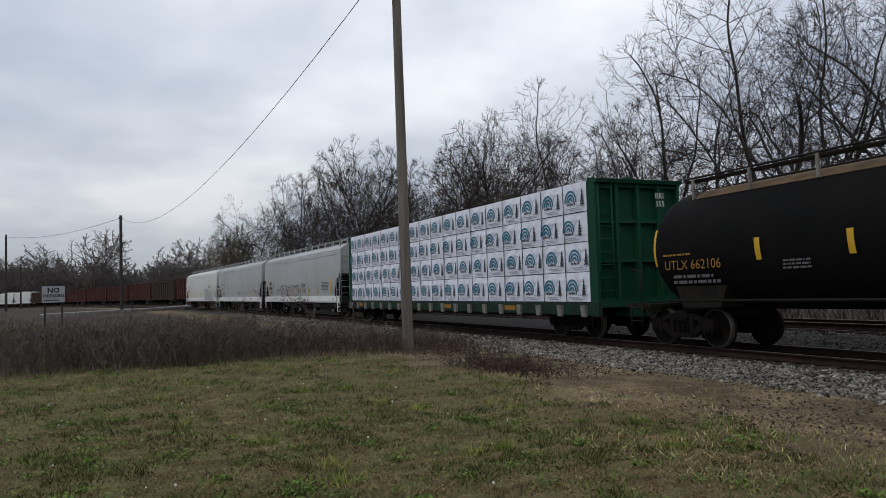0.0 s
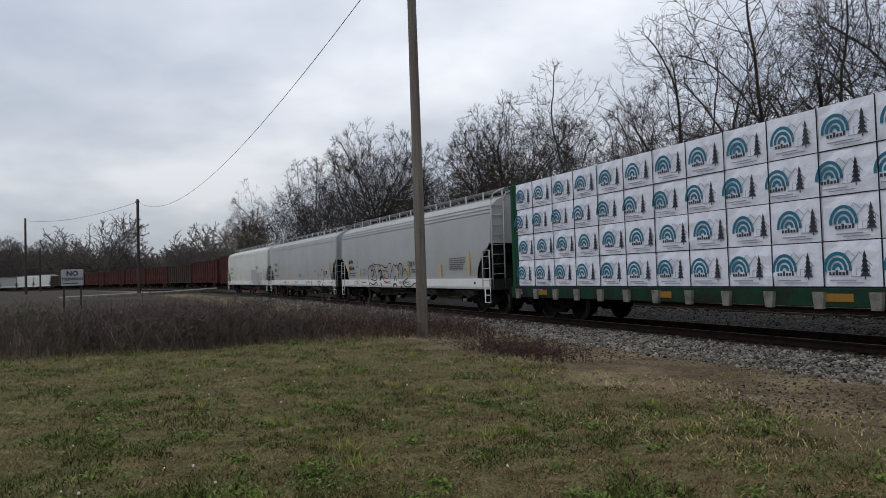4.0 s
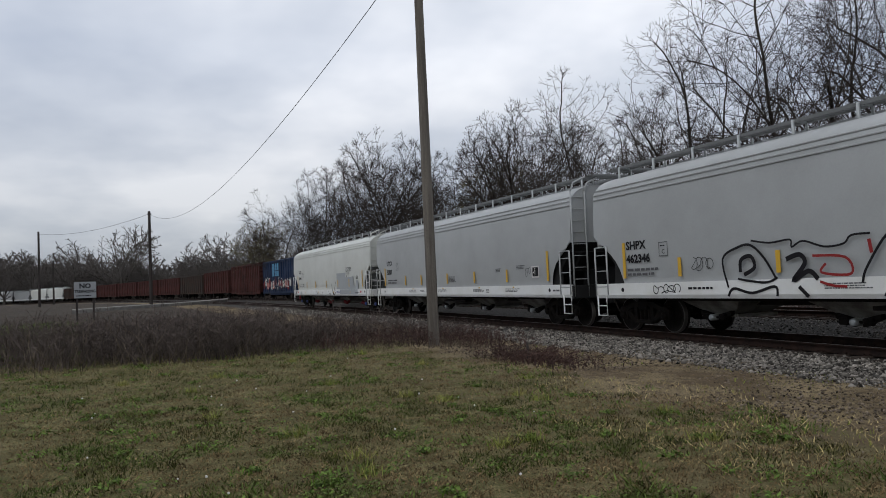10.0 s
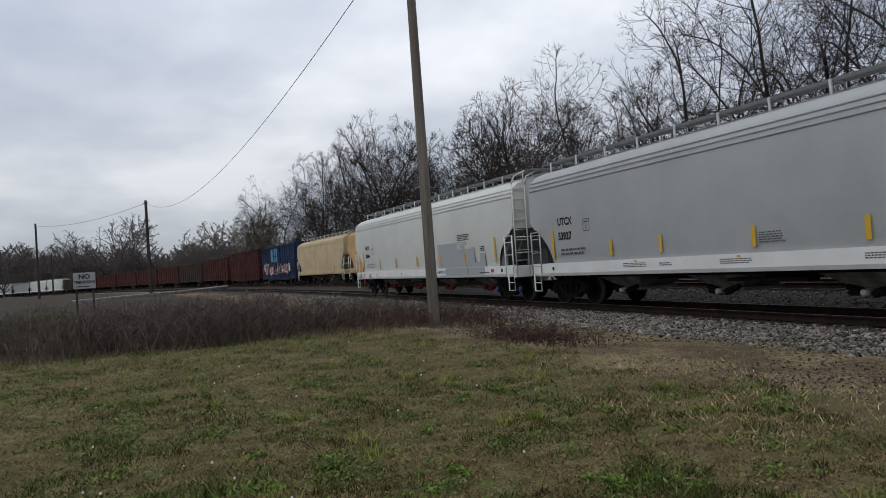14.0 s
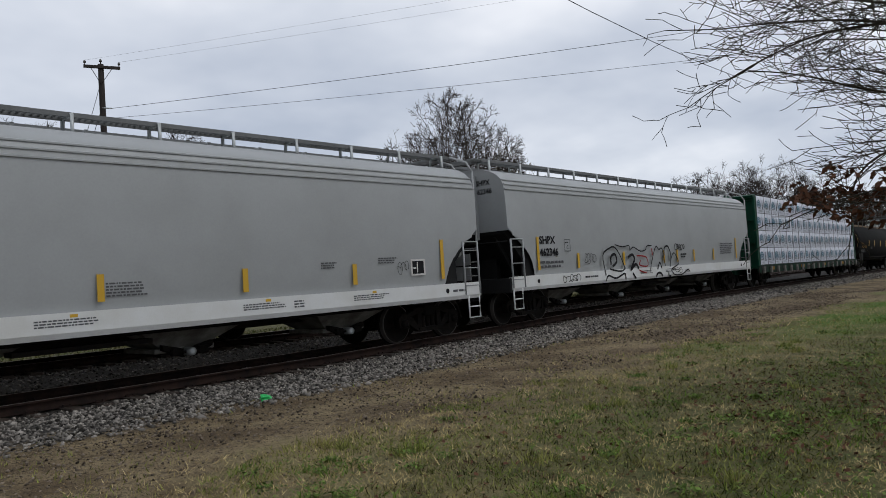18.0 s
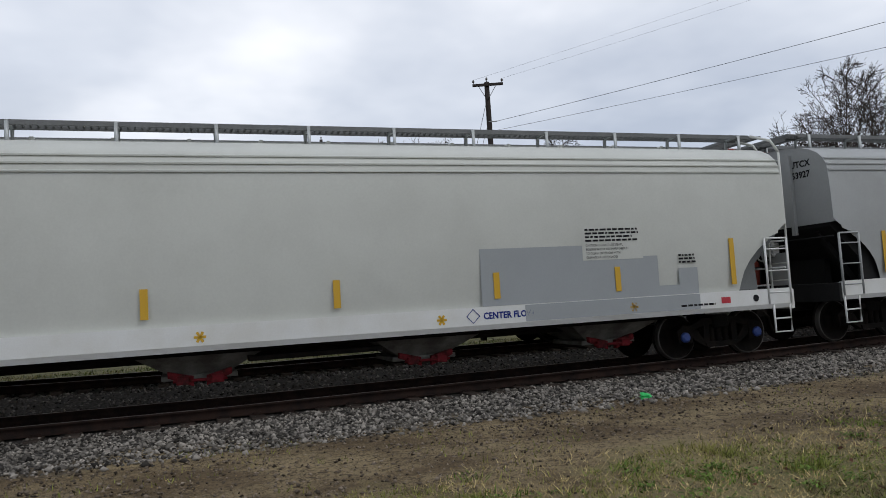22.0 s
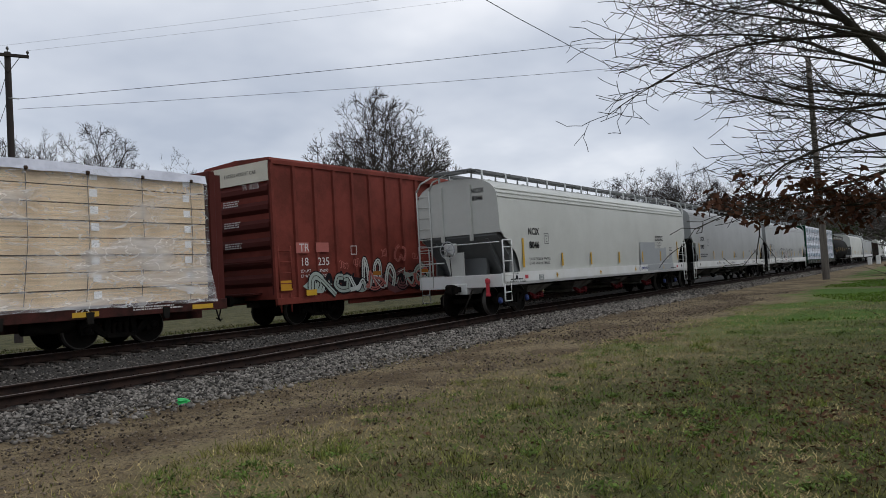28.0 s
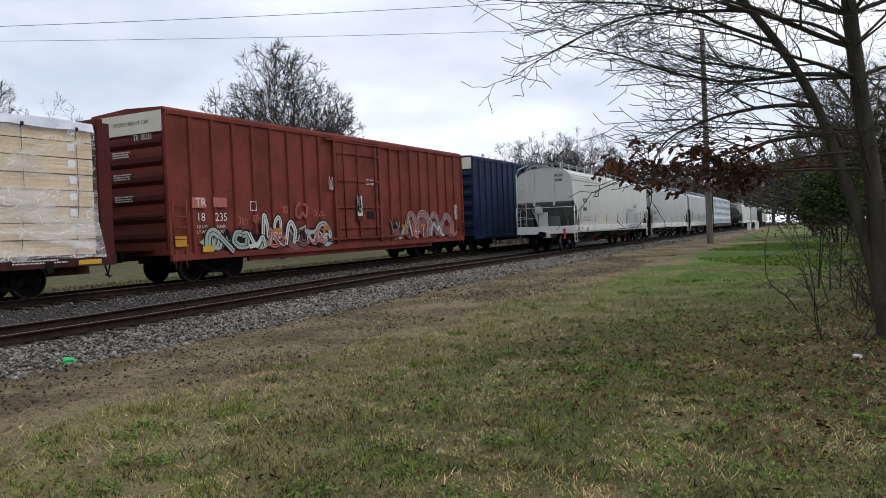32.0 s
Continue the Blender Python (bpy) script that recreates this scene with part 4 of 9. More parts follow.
def hopper(label, body="hopper_grey", half=9.6, stripes=(), group="", gates="truck", caps="truck", spin=True, detail=True, coupled=10.245, trucks=8.15):
    car = thing("covered_hopper_car", label, "freight car", group=group)
    part("body", shared("hop_body%.2f" % half, body, bm_hop_body(half)), None, car)
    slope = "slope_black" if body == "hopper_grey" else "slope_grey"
    rung_paint = "hopper_grey" if body == "hopper_grey" else "sill_white"
    sill = body if body in ("hopper_tan", "hopper_cream") else "sill_white"
    for s in (-1, 1):
        turn = pose(0, 0, 0, 0, 0, 0 if s > 0 else 180)
        part("end_wall", shared("end_wall%.2f" % half, body, bm_hop_end(half)), None, car, m=turn)
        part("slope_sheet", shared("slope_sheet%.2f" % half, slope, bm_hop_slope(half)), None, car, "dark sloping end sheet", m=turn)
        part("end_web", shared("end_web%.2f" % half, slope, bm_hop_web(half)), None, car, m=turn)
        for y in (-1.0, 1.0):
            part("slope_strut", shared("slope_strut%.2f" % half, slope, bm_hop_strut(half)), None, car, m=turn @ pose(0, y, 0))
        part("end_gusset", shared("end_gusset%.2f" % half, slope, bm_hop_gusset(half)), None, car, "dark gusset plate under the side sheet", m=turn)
        part("end_gusset", shared("end_gusset_mirror%.2f" % half, slope, lambda bm: (bm_hop_gusset(half)(bm), bmesh.ops.transform(bm, matrix=Matrix.Diagonal((-1, 1, 1, 1)), verts=bm.verts))), None, car, "dark gusset plate under the side sheet", m=pose(0, 0, 0, 0, 0, 0 if s < 0 else 180))
        part("side_sill", shared("side_sill%.2f" % half, sill, bm_hop_sill(half)), None, car, "white side sill", m=turn)
        # near black on grey cars, like the slope sheets
        part("end_platform", shared("end_platform%.2f" % half, slope if body == "hopper_grey" else sill, bm_end_gear(half)), None, car, m=turn)
        part("end_ladder", shared("end_ladder%.2f" % half, body, bm_full_ladder(half)), None, car, m=turn)
        part("side_ladder", shared("side_ladder%.2f" % half, rung_paint, bm_side_ladder(half)), None, car, m=turn)
        part("step", shared("step%.2f" % half, "sill_white", bm_step(half)), None, car, m=turn)
        part("step", shared("step%.2f" % half, "sill_white", bm_step(half)), None, car, m=pose(s * (half - 0.29) - (half - 0.29), 0, 0)) if s < 0 else None
        lm = pose(0, 0, 0) if s > 0 else Matrix.Diagonal((-1, 1, 1, 1))
        if s < 0:
            part("side_ladder", shared("side_ladder_mirror%.2f" % half, rung_paint, lambda bm: (bm_side_ladder(half)(bm), bmesh.ops.transform(bm, matrix=lm, verts=bm.verts))), None, car)
        # roof corrugations along each side
        for i, z in enumerate((3.72, 3.85, 3.98)):
            y = hop_width(z)
            part("roof_rib", shared("roof_rib%d%.2f" % (i, half), body, lambda bm, y=y, z=z: prism_along(bm, half, y, z)), None, car, m=turn)
    part("running_board", shared("running_board%.2f" % half, "grating", bm_run_deck(half)), None, car, "galvanised grating walkway on the roof")
    n = 13
    for i in range(n):
        x = -half + 0.35 + (2 * half - 0.7) * i / (n - 1)
        for turned in (0, 180):
            part("walkway_bracket", shared("walkway_bracket", "galv", bm_bracket), None, car, m=pose(x, 0, 0, 0, 0, turned))
    part("roof_hatch", shared("roof_hatch%.2f" % half, body, bm_hatch(half)), None, car)
    for x in (-5.8, -1.94, 1.94, 5.8):
        x *= half / 9.6
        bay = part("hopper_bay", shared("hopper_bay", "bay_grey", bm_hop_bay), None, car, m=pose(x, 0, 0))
        part("outlet_gate", shared("outlet_gate", gates, bm_gate), None, bay, "red outlet gate, darkened as in shade" if gates == "red_shaded" else "")
        if gates != "red_shaded":
            part("outlet_cap", shared("outlet_cap", "galv", bm_gate_cap), None, bay, "pale round outlet cap")
    part("centre_sill", shared("centre_sill%.2f" % half, "black", lambda bm: box(bm, -half + 1, half - 1, -0.2, 0.2, 0.72, 1.12)), None, car)
    part("train_line", shared("train_line%.2f" % half, "truck", lambda bm: (bar(bm, (-half + 2.5, -1.1, 0.88), (half - 2.5, -1.1, 0.88), 0.03), box(bm, -1.2, 1.0, -1.25, -0.9, 0.70, 0.78))), None, car)
    part("brake_wheel", shared("brake_wheel%.2f" % half, "galv", bm_brake_wheel(half)), None, car, m=pose(0, 0, 0, 0, 0, 180))
    flip = pose(0, 0, 0, 0, 0, 180)
    part("brake_box", shared("brake_box%.2f" % half, "sill_white", bm_brake_box(half)), None, car, m=flip)
    part("brake_plate", shared("brake_plate%.2f" % half, body, bm_brake_plate(half)), None, car, m=flip)
    part("brake_chain", shared("brake_chain%.2f" % half, "black", lambda bm: bar(bm, (half, -0.35, 1.98), (half - 0.05, -0.35, 1.1), 0.012, seg=6)), None, car, m=flip)
    part("air_reservoir", shared("air_reservoir%.2f" % half, "galv", bm_reservoir(half)), None, car, m=flip)
    for x, tall in stripes:
        part("reflector", shared("reflector%.2f" % tall, "yellow", bm_stripe(0.115, tall)), None, car, "yellow reflector strip", m=pose(x, side_y(1.75, 0.042), 1.46))
    add_trucks(car, trucks, spin, caps)
    add_couplers(car, coupled)
    return car


def prism_along(bm, half, y, z):
    a = [(-y - 0.030, z - 0.012), (-y - 0.030, z + 0.016), (-y + 0.06, z + 0.045), (-y + 0.06, z - 0.02)]
    rows = [[bm.verts.new((x, yy, zz)) for yy, zz in a] for x in (-half + 0.02, half - 0.02)]
    for i in range(4):
        bm.faces.new((rows[0][i], rows[0][(i + 1) % 4], rows[1][(i + 1) % 4], rows[1][i]))
    bm.faces.new(rows[0])
    bm.faces.new(rows[1][::-1])


def plate_c(car, x, z):
    bm = bmesh.new()
    for a, b, c, d in ((0, 0.34, 0, 0.02), (0, 0.34, 0.34, 0.36), (0, 0.02, 0.02, 0.34), (0.32, 0.34, 0.02, 0.34)):
        rect(bm, x + a, x + b, z + c, z + d, side_y(z, 0.016))
    part("plate_mark", bm, "ink_grey", car)
    lettering(car, "C", x + 0.11, z + 0.06, 0.12, side_y(z, 0.017), "ink")
    bars_of_text(car, x + 0.06, z + 0.24, 0.22, 0.05, 1, side_y(z, 0.016), "ink")


def sill_prints(car, xs, mat="ink_grey"):
    for x in xs:
        bars_of_text(car, x, 1.11, 1.05, 0.13, 3, -1.604, mat)


STRIPES = [(-7.05, 1.05), (-4.55, 0.52), (-2.95, 0.52), (-0.3, 0.52), (2.4, 0.52), (5.0, 0.52), (7.05, 1.05)]


def car_ncix():
    car = hopper("white covered hopper car with grey paint patches and red outlet gates", "hopper_white", stripes=[(-8.17, 0.95), (-5.27, 0.46), (-2.72, 0.46), (0.2, 0.46), (3.04, 0.46), (5.51, 0.46), (8.17, 0.92)],
                 group="hoppers of the moving train", gates="red_shaded", caps="blue_cap")
    y = side_y(2.2, 0.014)
    lettering(car, "NCIX", -7.76, 2.54, 0.22, y, "ink", wide=1.02, bold=True)
    lettering(car, "8046", -7.72, 2.09, 0.22, y, "ink", wide=1.14, bold=True)
    lettering(car, "LD LMT 220300 LB  99900 KG", -7.72, 1.69, 0.085, side_y(1.7, 0.016), "ink")
    lettering(car, "LT WT   65700 LB  29800 KG", -7.72, 1.545, 0.085, side_y(1.6, 0.018), "ink")
    plate_c(car, -6.62, 2.24)
    bm = bmesh.new()
    rect(bm, 2.75, 6.42, 1.335, 2.10, -1.570)
    rect(bm, 2.75, 4.80, 2.10, 2.34, -1.570)
    rect(bm, 6.88, 7.32, 1.335, 1.84, -1.570)
    rect(bm, 6.42, 6.88, 1.335, 1.52, -1.570)
    part("paint_patch", bm, "patch_grey", car, "grey paint patch over old lettering")
    bm = bmesh.new()
    rect(bm, 3.55, 7.3, 1.03, 1.32, -1.606)
    part("paint_patch", bm, "patch_grey", car, "grey paint patch on the sill")
    bm = bmesh.new()
    rect(bm, 4.80, 6.10, 2.06, 2.68, -1.574)
    part("stencil_panel", bm, "hopper_white", car)
    bars_of_text(car, 4.87, 2.39, 1.2, 0.27, 4, -1.579, "ink")
    for i, words in enumerate(("CAUTION: DO NOT USE STEAM,", "BOILING WATER OR SHARP OBJECTS", "TO CLEAN. ENTER CAR WITH", "CLEAN SOFT SOLED SHOES")):
        lettering(car, words, 4.87, 2.315 - 0.075 * i, 0.045, -1.579, "ink", wide=0.85)
    bars_of_text(car, 6.9, 1.92, 0.45, 0.2, 3, -1.573, "ink")
    lettering(car, "CENTER FLOW", 2.74, 1.12, 0.11, -1.606, "ink_blue", wide=0.92, bold=True)
    bm = bmesh.new()
    for r0, r1 in ((0.13, 0.11),):
        outer = [(-r0, 0), (0, -r0), (r0, 0), (0, r0)]
        inner = [(-r1, 0), (0, -r1), (r1, 0), (0, r1)]
        ov = [bm.verts.new((2.55 + a, -1.606, 1.18 + b)) for a, b in outer]
        iv = [bm.verts.new((2.55 + a, -1.606, 1.18 + b)) for a, b in inner]
        for i in range(4):
            bm.faces.new((ov[i], ov[(i + 1) % 4], iv[(i + 1) % 4], iv[i]))
    part("diamond_mark", bm, "ink_blue", car)
    for x in (-5.83, -1.94, 1.97, 5.8):
        bm = bmesh.new()
        for i in range(3):
            a = math.pi * i / 3
            c, s = math.cos(a), math.sin(a)
            bm.faces.new([bm.verts.new((x + p * c * 0.09 - q * s * 0.02, -1.606, 1.15 + p * s * 0.09 + q * c * 0.02)) for p, q in ((-1, -1), (1, -1), (1, 1), (-1, 1))])
        part("jacking_star", bm, "yellow", car)
    bm = bmesh.new()
    for a, b, c, d in ((-7.2, -6.88, 1.17, 1.20), (-7.2, -6.88, 1.02, 1.05), (-7.2, -7.16, 1.05, 1.17), (-6.92, -6.88, 1.05, 1.17), (-7.1, -6.98, 1.07, 1.15)):
        box(bm, a, b, -1.62, -1.60, c, d)
    part("route_card_holder", bm, "galv", car)
    for x in (-8.2, 7.8):
        bm = bmesh.new()
        rect(bm, x, x + 0.22, 1.10, 1.22, -1.606)
        part("red_decal", bm, "red", car)
        bars_of_text(car, x - 0.95, 1.07, 0.85, 0.07, 1, -1.607, "ink")
    for x in (-8.75, 8.65):
        bm = bmesh.new()
        lathe(bm, [(-1.606, 0.07), (-1.59, 0.07)], 14, "y", (x, 0, 1.16))
        part("jacking_hole", bm, "ink", car)
    lettering(car, "NCIX", -9.597, 3.90, 0.14, -0.82, "ink", face="left_end", align="CENTER", bold=True)
    lettering(car, "8046", -9.597, 3.66, 0.14, -0.82, "ink", face="left_end", align="CENTER", bold=True)
    lettering(car, "LIFT HERE", -8.92, 1.26, 0.05, -1.606, "ink")
    lettering(car, "2 INCH HP COMP SHOES", -9.52, 1.00, 0.055, -1.606, "ink")
    lettering(car, "JACK HERE", -8.55, 1.00, 0.055, -1.606, "ink")
    bm = bmesh.new()
    prism(bm, [(-9.78, 0.66), (-9.70, 0.64), (-9.68, 1.16), (-9.77, 1.18)], -1.14, -1.06)
    box(bm, -9.80, -9.66, -1.16, -1.04, 1.02, 1.16, 0.02)
    box(bm, -9.80, -9.67, -1.16, -1.04, 0.62, 0.72, 0.02)
    part("brake_lever", bm, "red", car, "bright red lever at the platform")
    bm = bmesh.new()
    tube(bm, [(-9.7, -0.5, 0.85), (-9.95, -0.55, 0.62), (-10.15, -0.5, 0.32), (-10.1, -0.4, 0.12)], 0.03, 8)
    part("air_hose", bm, "black", car)
    return car


def car_utcx():
    car = hopper("pale grey covered hopper car with yellow reflector strips", "hopper_grey", stripes=[(-8.2, 0.9), (-5.13, 0.44), (-3.02, 0.44), (0.02, 0.44), (2.69, 0.44), (5.39, 0.44), (8.2, 0.95)],
                 group="hoppers of the moving train")
    y = side_y(2.2, 0.014)
    lettering(car, "UTCX", -9.597, 3.90, 0.14, -0.82, "ink", face="left_end", align="CENTER", bold=True)
    lettering(car, "53927", -9.597, 3.66, 0.14, -0.82, "ink", face="left_end", align="CENTER", bold=True)
    lettering(car, "UTCX", -7.87, 2.48, 0.22, y, "ink", wide=0.95, bold=True)
    lettering(car, "53927", -7.87, 2.04, 0.22, y, "ink", wide=0.95, bold=True)
    bars_of_text(car, -7.8, 1.54, 1.5, 0.24, 2, side_y(1.7, 0.018), "ink_grey")
    plate_c(car, -6.46, 2.22)
    for x, z, w, h, k in ((0.12, 1.52, 0.7, 0.30, 6), (4.5, 1.82, 0.42, 0.15, 3), (6.1, 1.88, 0.6, 0.15, 3)):
        bars_of_text(car, x, z, w, h, k, side_y(z, 0.018))
    bm = bmesh.new()
    rect(bm, 7.17, 7.57, 1.62, 1.92, side_y(1.7, 0.016))
    part("stencil_plate", bm, "ink", car)
    bm = bmesh.new()
    for a, b, c, d in ((7.15, 7.59, 1.58, 1.62), (7.15, 7.59, 1.92, 1.96), (7.13, 7.18, 1.58, 1.96), (7.56, 7.61, 1.58, 1.96), (7.33, 7.36, 1.65, 1.9), (7.21, 7.30, 1.74, 1.77)):
        rect(bm, a, b, c, d, side_y(1.7, 0.02))
    part("stencil_border", bm, "ink_white", car)
    scribble(car, 6.72, 7.05, 1.62, 1.95, side_y(1.7, 0.02), "g_black", 3, 0.012, 21)
    sill_prints(car, (-4.6, -1.0, 2.6, 5.3))
    bars_of_text(car, -3.1, 1.12, 0.5, 0.1, 2, -1.604)
    bars_of_text(car, 3.75, 1.08, 0.3, 0.16, 3, -1.604)
    for x in (-4.05, -0.42, 3.15, 5.9):
        bm = bmesh.new()
        rect(bm, x - 0.06, x + 0.06, 1.25, 1.30, -1.605)
        part("yellow_mark", bm, "yellow", car)
    for x in (-8.25, 8.3):
        bm = bmesh.new()
        lathe(bm, [(-1.606, 0.06), (-1.59, 0.06)], 14, "y", (x, 0, 1.16))
        part("jacking_hole", bm, "ink", car)
    bars_of_text(car, 8.5, 1.1, 0.6, 0.1, 1, -1.604)
    return car


def stroke(bm, pts, w, y):
    """A painted line of width w through points (x, z)."""
    pts = [Vector((p[0], p[1])) for p in pts]
    left, right = [], []
    for i, p in enumerate(pts):
        d = pts[min(i + 1, len(pts) - 1)] - pts[max(i - 1, 0)]
        if d.length < 1e-6:
            d = Vector((1, 0))
        n = Vector((-d.y, d.x)).normalized() * (w / 2)
        left.append(bm.verts.new((p.x + n.x, y, p.y + n.y)))
        right.append(bm.verts.new((p.x - n.x, y, p.y - n.y)))
    for i in range(len(pts) - 1):
        bm.faces.new((left[i], right[i], right[i + 1], left[i + 1]))


def smooth_line(pts, n=5):
    """The points joined by a smooth curve."""
    out = []
    for i in range(len(pts) - 1):
        p0, p1, p2, p3 = (Vector(pts[min(max(j, 0), len(pts) - 1)]) for j in (i - 1, i, i + 1, i + 2))
        for k in range(n):
            u = k / n
            out.append(tuple(0.5 * (2 * p1 + (p2 - p0) * u + (2 * p0 - 5 * p1 + 4 * p2 - p3) * u * u + (3 * p1 - p0 - 3 * p2 + p3) * u ** 3)))
    return out + [pts[-1]]


def arc_pts(cx, cz, rx, rz, a0, a1, n=14):
    return [(cx + rx * math.cos(radians(a0 + (a1 - a0) * i / n)), cz + rz * math.sin(radians(a0 + (a1 - a0) * i / n))) for i in range(n + 1)]


def scribble(parent, x0, x1, z0, z1, y, mat, loops, w, seed, name="graffiti_line"):
    """Sprayed loops that wander from x0 to x1."""
    rnd = random.Random(seed)
    bm = bmesh.new()
    step = (x1 - x0) / loops
    pts = []
    for i in range(loops):
        cx, cz = x0 + (i + 0.5) * step, (z0 + z1) / 2 + rnd.uniform(-0.12, 0.12) * (z1 - z0)
        rx, rz = step * rnd.uniform(0.45, 0.75), (z1 - z0) * rnd.uniform(0.3, 0.5)
        a = rnd.uniform(0, 360)
        pts += arc_pts(cx, cz, rx, rz, a, a + rnd.choice((-1, 1)) * rnd.uniform(200, 380), 16)
    stroke(bm, pts, w, y)
    return part(name, bm, mat, parent)


def blob(parent, cx, cz, rx, rz, y, mat, seed, name="graffiti_fill"):
    rnd = random.Random(seed)
    bm = bmesh.new()
    k = 14
    bm.faces.new([bm.verts.new((cx + rx * math.cos(2 * math.pi * i / k) * rnd.uniform(0.7, 1.15), y, cz + rz * math.sin(2 * math.pi * i / k) * rnd.uniform(0.7, 1.15))) for i in range(k)])
    part(name, bm, mat, parent)


def graffiti_letter(parent, path, width, fill, y, line="g_black", edge=0.055, inner=True):
    """One fat sprayed letter along a path: a dark edge, a pale body and a thin line within."""
    rnd = random.Random(int(abs(path[0][0]) * 1000))
    pts = smooth_line([(a + rnd.gauss(0, 0.05), b + rnd.gauss(0, 0.05)) for a, b in path], 6)
    for mat, w, off in ((line, width + 2 * edge, 0.0), (fill, width, 0.0015)) + (((line, 0.022, 0.003),) if inner else ()):
        bm = bmesh.new()
        stroke(bm, pts, w, y - off)
        part("graffiti_letter", bm, mat, parent)


def car_shpx():
    car = hopper("pale grey covered hopper car with black outline graffiti along its side", "hopper_grey", stripes=[(-8.2, 0.95), (-5.99, 0.46), (-2.99, 0.46), (0.19, 0.46), (1.4, 0.46), (3.02, 0.46), (5.1, 0.46), (7.82, 0.9)],
                 group="hoppers of the moving train")
    y = side_y(2.2, 0.014)
    lettering(car, "SHPX", -9.597, 3.90, 0.14, -0.82, "ink", face="left_end", align="CENTER", bold=True)
    lettering(car, "462346", -9.597, 3.66, 0.14, -0.82, "ink", face="left_end", align="CENTER", bold=True)
    lettering(car, "SHPX", -8.1, 2.22, 0.21, y, "ink", wide=1.15, bold=True)
    lettering(car, "462346", -8.1, 1.87, 0.21, y, "ink", wide=1.1, bold=True)
    bars_of_text(car, -8.1, 1.5, 1.4, 0.24, 2, side_y(1.7, 0.018), "ink_grey")
    plate_c(car, -6.75, 1.98)
    bars_of_text(car, 1.75, 1.6, 0.6, 0.2, 2, side_y(1.9, 0.016), "ink")
    bars_of_text(car, 5.94, 1.68, 1.6, 0.5, 6, side_y(1.9, 0.016), "ink_grey")
    yy = -1.612
    # outlined letters that run from the side sheet down over the sill
    for pts, w in (([(-4.38, 1.17), (-4.51, 1.81), (-4.04, 2.04), (-3.67, 2.06), (-3.32, 1.77), (-3.03, 1.33)], 0.055), ([(-4.0, 1.5), (-3.97, 1.76), (-3.69, 1.83), (-3.6, 1.59), (-3.9, 1.44)], 0.09),
                   ([(-4.09, 1.36), (-3.7, 1.30), (-3.28, 1.27), (-3.0, 1.36)], 0.05), ([(-3.66, 2.16), (-3.16, 2.08), (-2.64, 2.11), (-2.6, 1.96), (-2.32, 2.06), (-1.84, 1.92), (-1.42, 1.95), (-1.25, 2.09), (-0.87, 2.1)], 0.04),
                   ([(-2.76, 1.72), (-2.43, 1.8), (-2.31, 1.62), (-2.61, 1.29), (-2.23, 1.47), (-2.02, 1.31)], 0.10), ([(-1.08, 1.22), (-0.98, 1.49), (-0.55, 2.05), (-0.3, 1.96), (-0.01, 1.97), (0.13, 1.49), (0.18, 1.34)], 0.05),
                   ([(-0.5, 1.24), (-0.3, 1.48), (-0.14, 1.26)], 0.07), ([(0.14, 1.73), (0.2, 2.01), (0.48, 2.07), (0.66, 1.88), (0.71, 1.7), (0.58, 1.3)], 0.065),
                   ([(0.57, 1.3), (0.74, 1.63), (1.01, 1.81), (1.24, 1.64), (1.37, 1.39), (0.71, 1.2), (0.95, 1.0), (1.54, 0.97), (1.89, 1.05), (2.23, 1.14), (2.43, 1.05)], 0.045), ([(-4.4, 0.98), (-4.22, 1.15), (-3.7, 1.05), (-3.09, 1.18), (-3.03, 0.98)], 0.06),
                   ([(-2.48, 1.17), (-2.26, 0.97)], 0.08), ([(-0.65, 0.97), (-0.55, 1.08), (-0.26, 1.1), (-0.12, 0.97)], 0.08), ([(0.44, 1.13), (0.45, 0.97), (0.62, 0.97)], 0.06)):
        bm = bmesh.new()
        stroke(bm, smooth_line(pts), w, yy)
        part("graffiti_line", bm, "g_black", car)
    for pts, w in (([(-2.12, 1.76), (-1.4, 1.7), (-1.3, 1.39), (-1.93, 1.43), (-1.83, 1.6)], 0.05), ([(-1.98, 1.26), (-1.7, 1.18), (-1.4, 1.16)], 0.05), ([(-0.9, 2.0), (-0.86, 1.75)], 0.07)):
        bm = bmesh.new()
        stroke(bm, smooth_line(pts), w, yy - 0.002)
        part("graffiti_line", bm, "g_red", car, "faded red sprayed line")
    scribble(car, 1.25, 2.15, 1.90, 2.16, side_y(1.9, 0.02), "g_black", 5, 0.03, 5)
    scribble(car, -5.6, -4.9, 1.55, 1.9, side_y(1.8, 0.02), "g_black", 4, 0.015, 6)
    scribble(car, -7.0, -6.0, 1.04, 1.3, -1.606, "g_black", 5, 0.022, 7)
    scribble(car, 0.8, 1.7, 1.04, 1.25, -1.606, "g_black", 3, 0.02, 8)
    lettering(car, "#152", 1.95, 1.04, 0.14, -1.607, "ink")
    sill_prints(car, (-1.9, 0.2))
    bars_of_text(car, -5.7, 1.12, 1.0, 0.10, 1, -1.606, "ink")
    for x in (-8.3, 8.3):
        bm = bmesh.new()
        lathe(bm, [(-1.606, 0.06), (-1.59, 0.06)], 14, "y", (x, 0, 1.16))
        part("jacking_hole", bm, "ink", car)
    return car


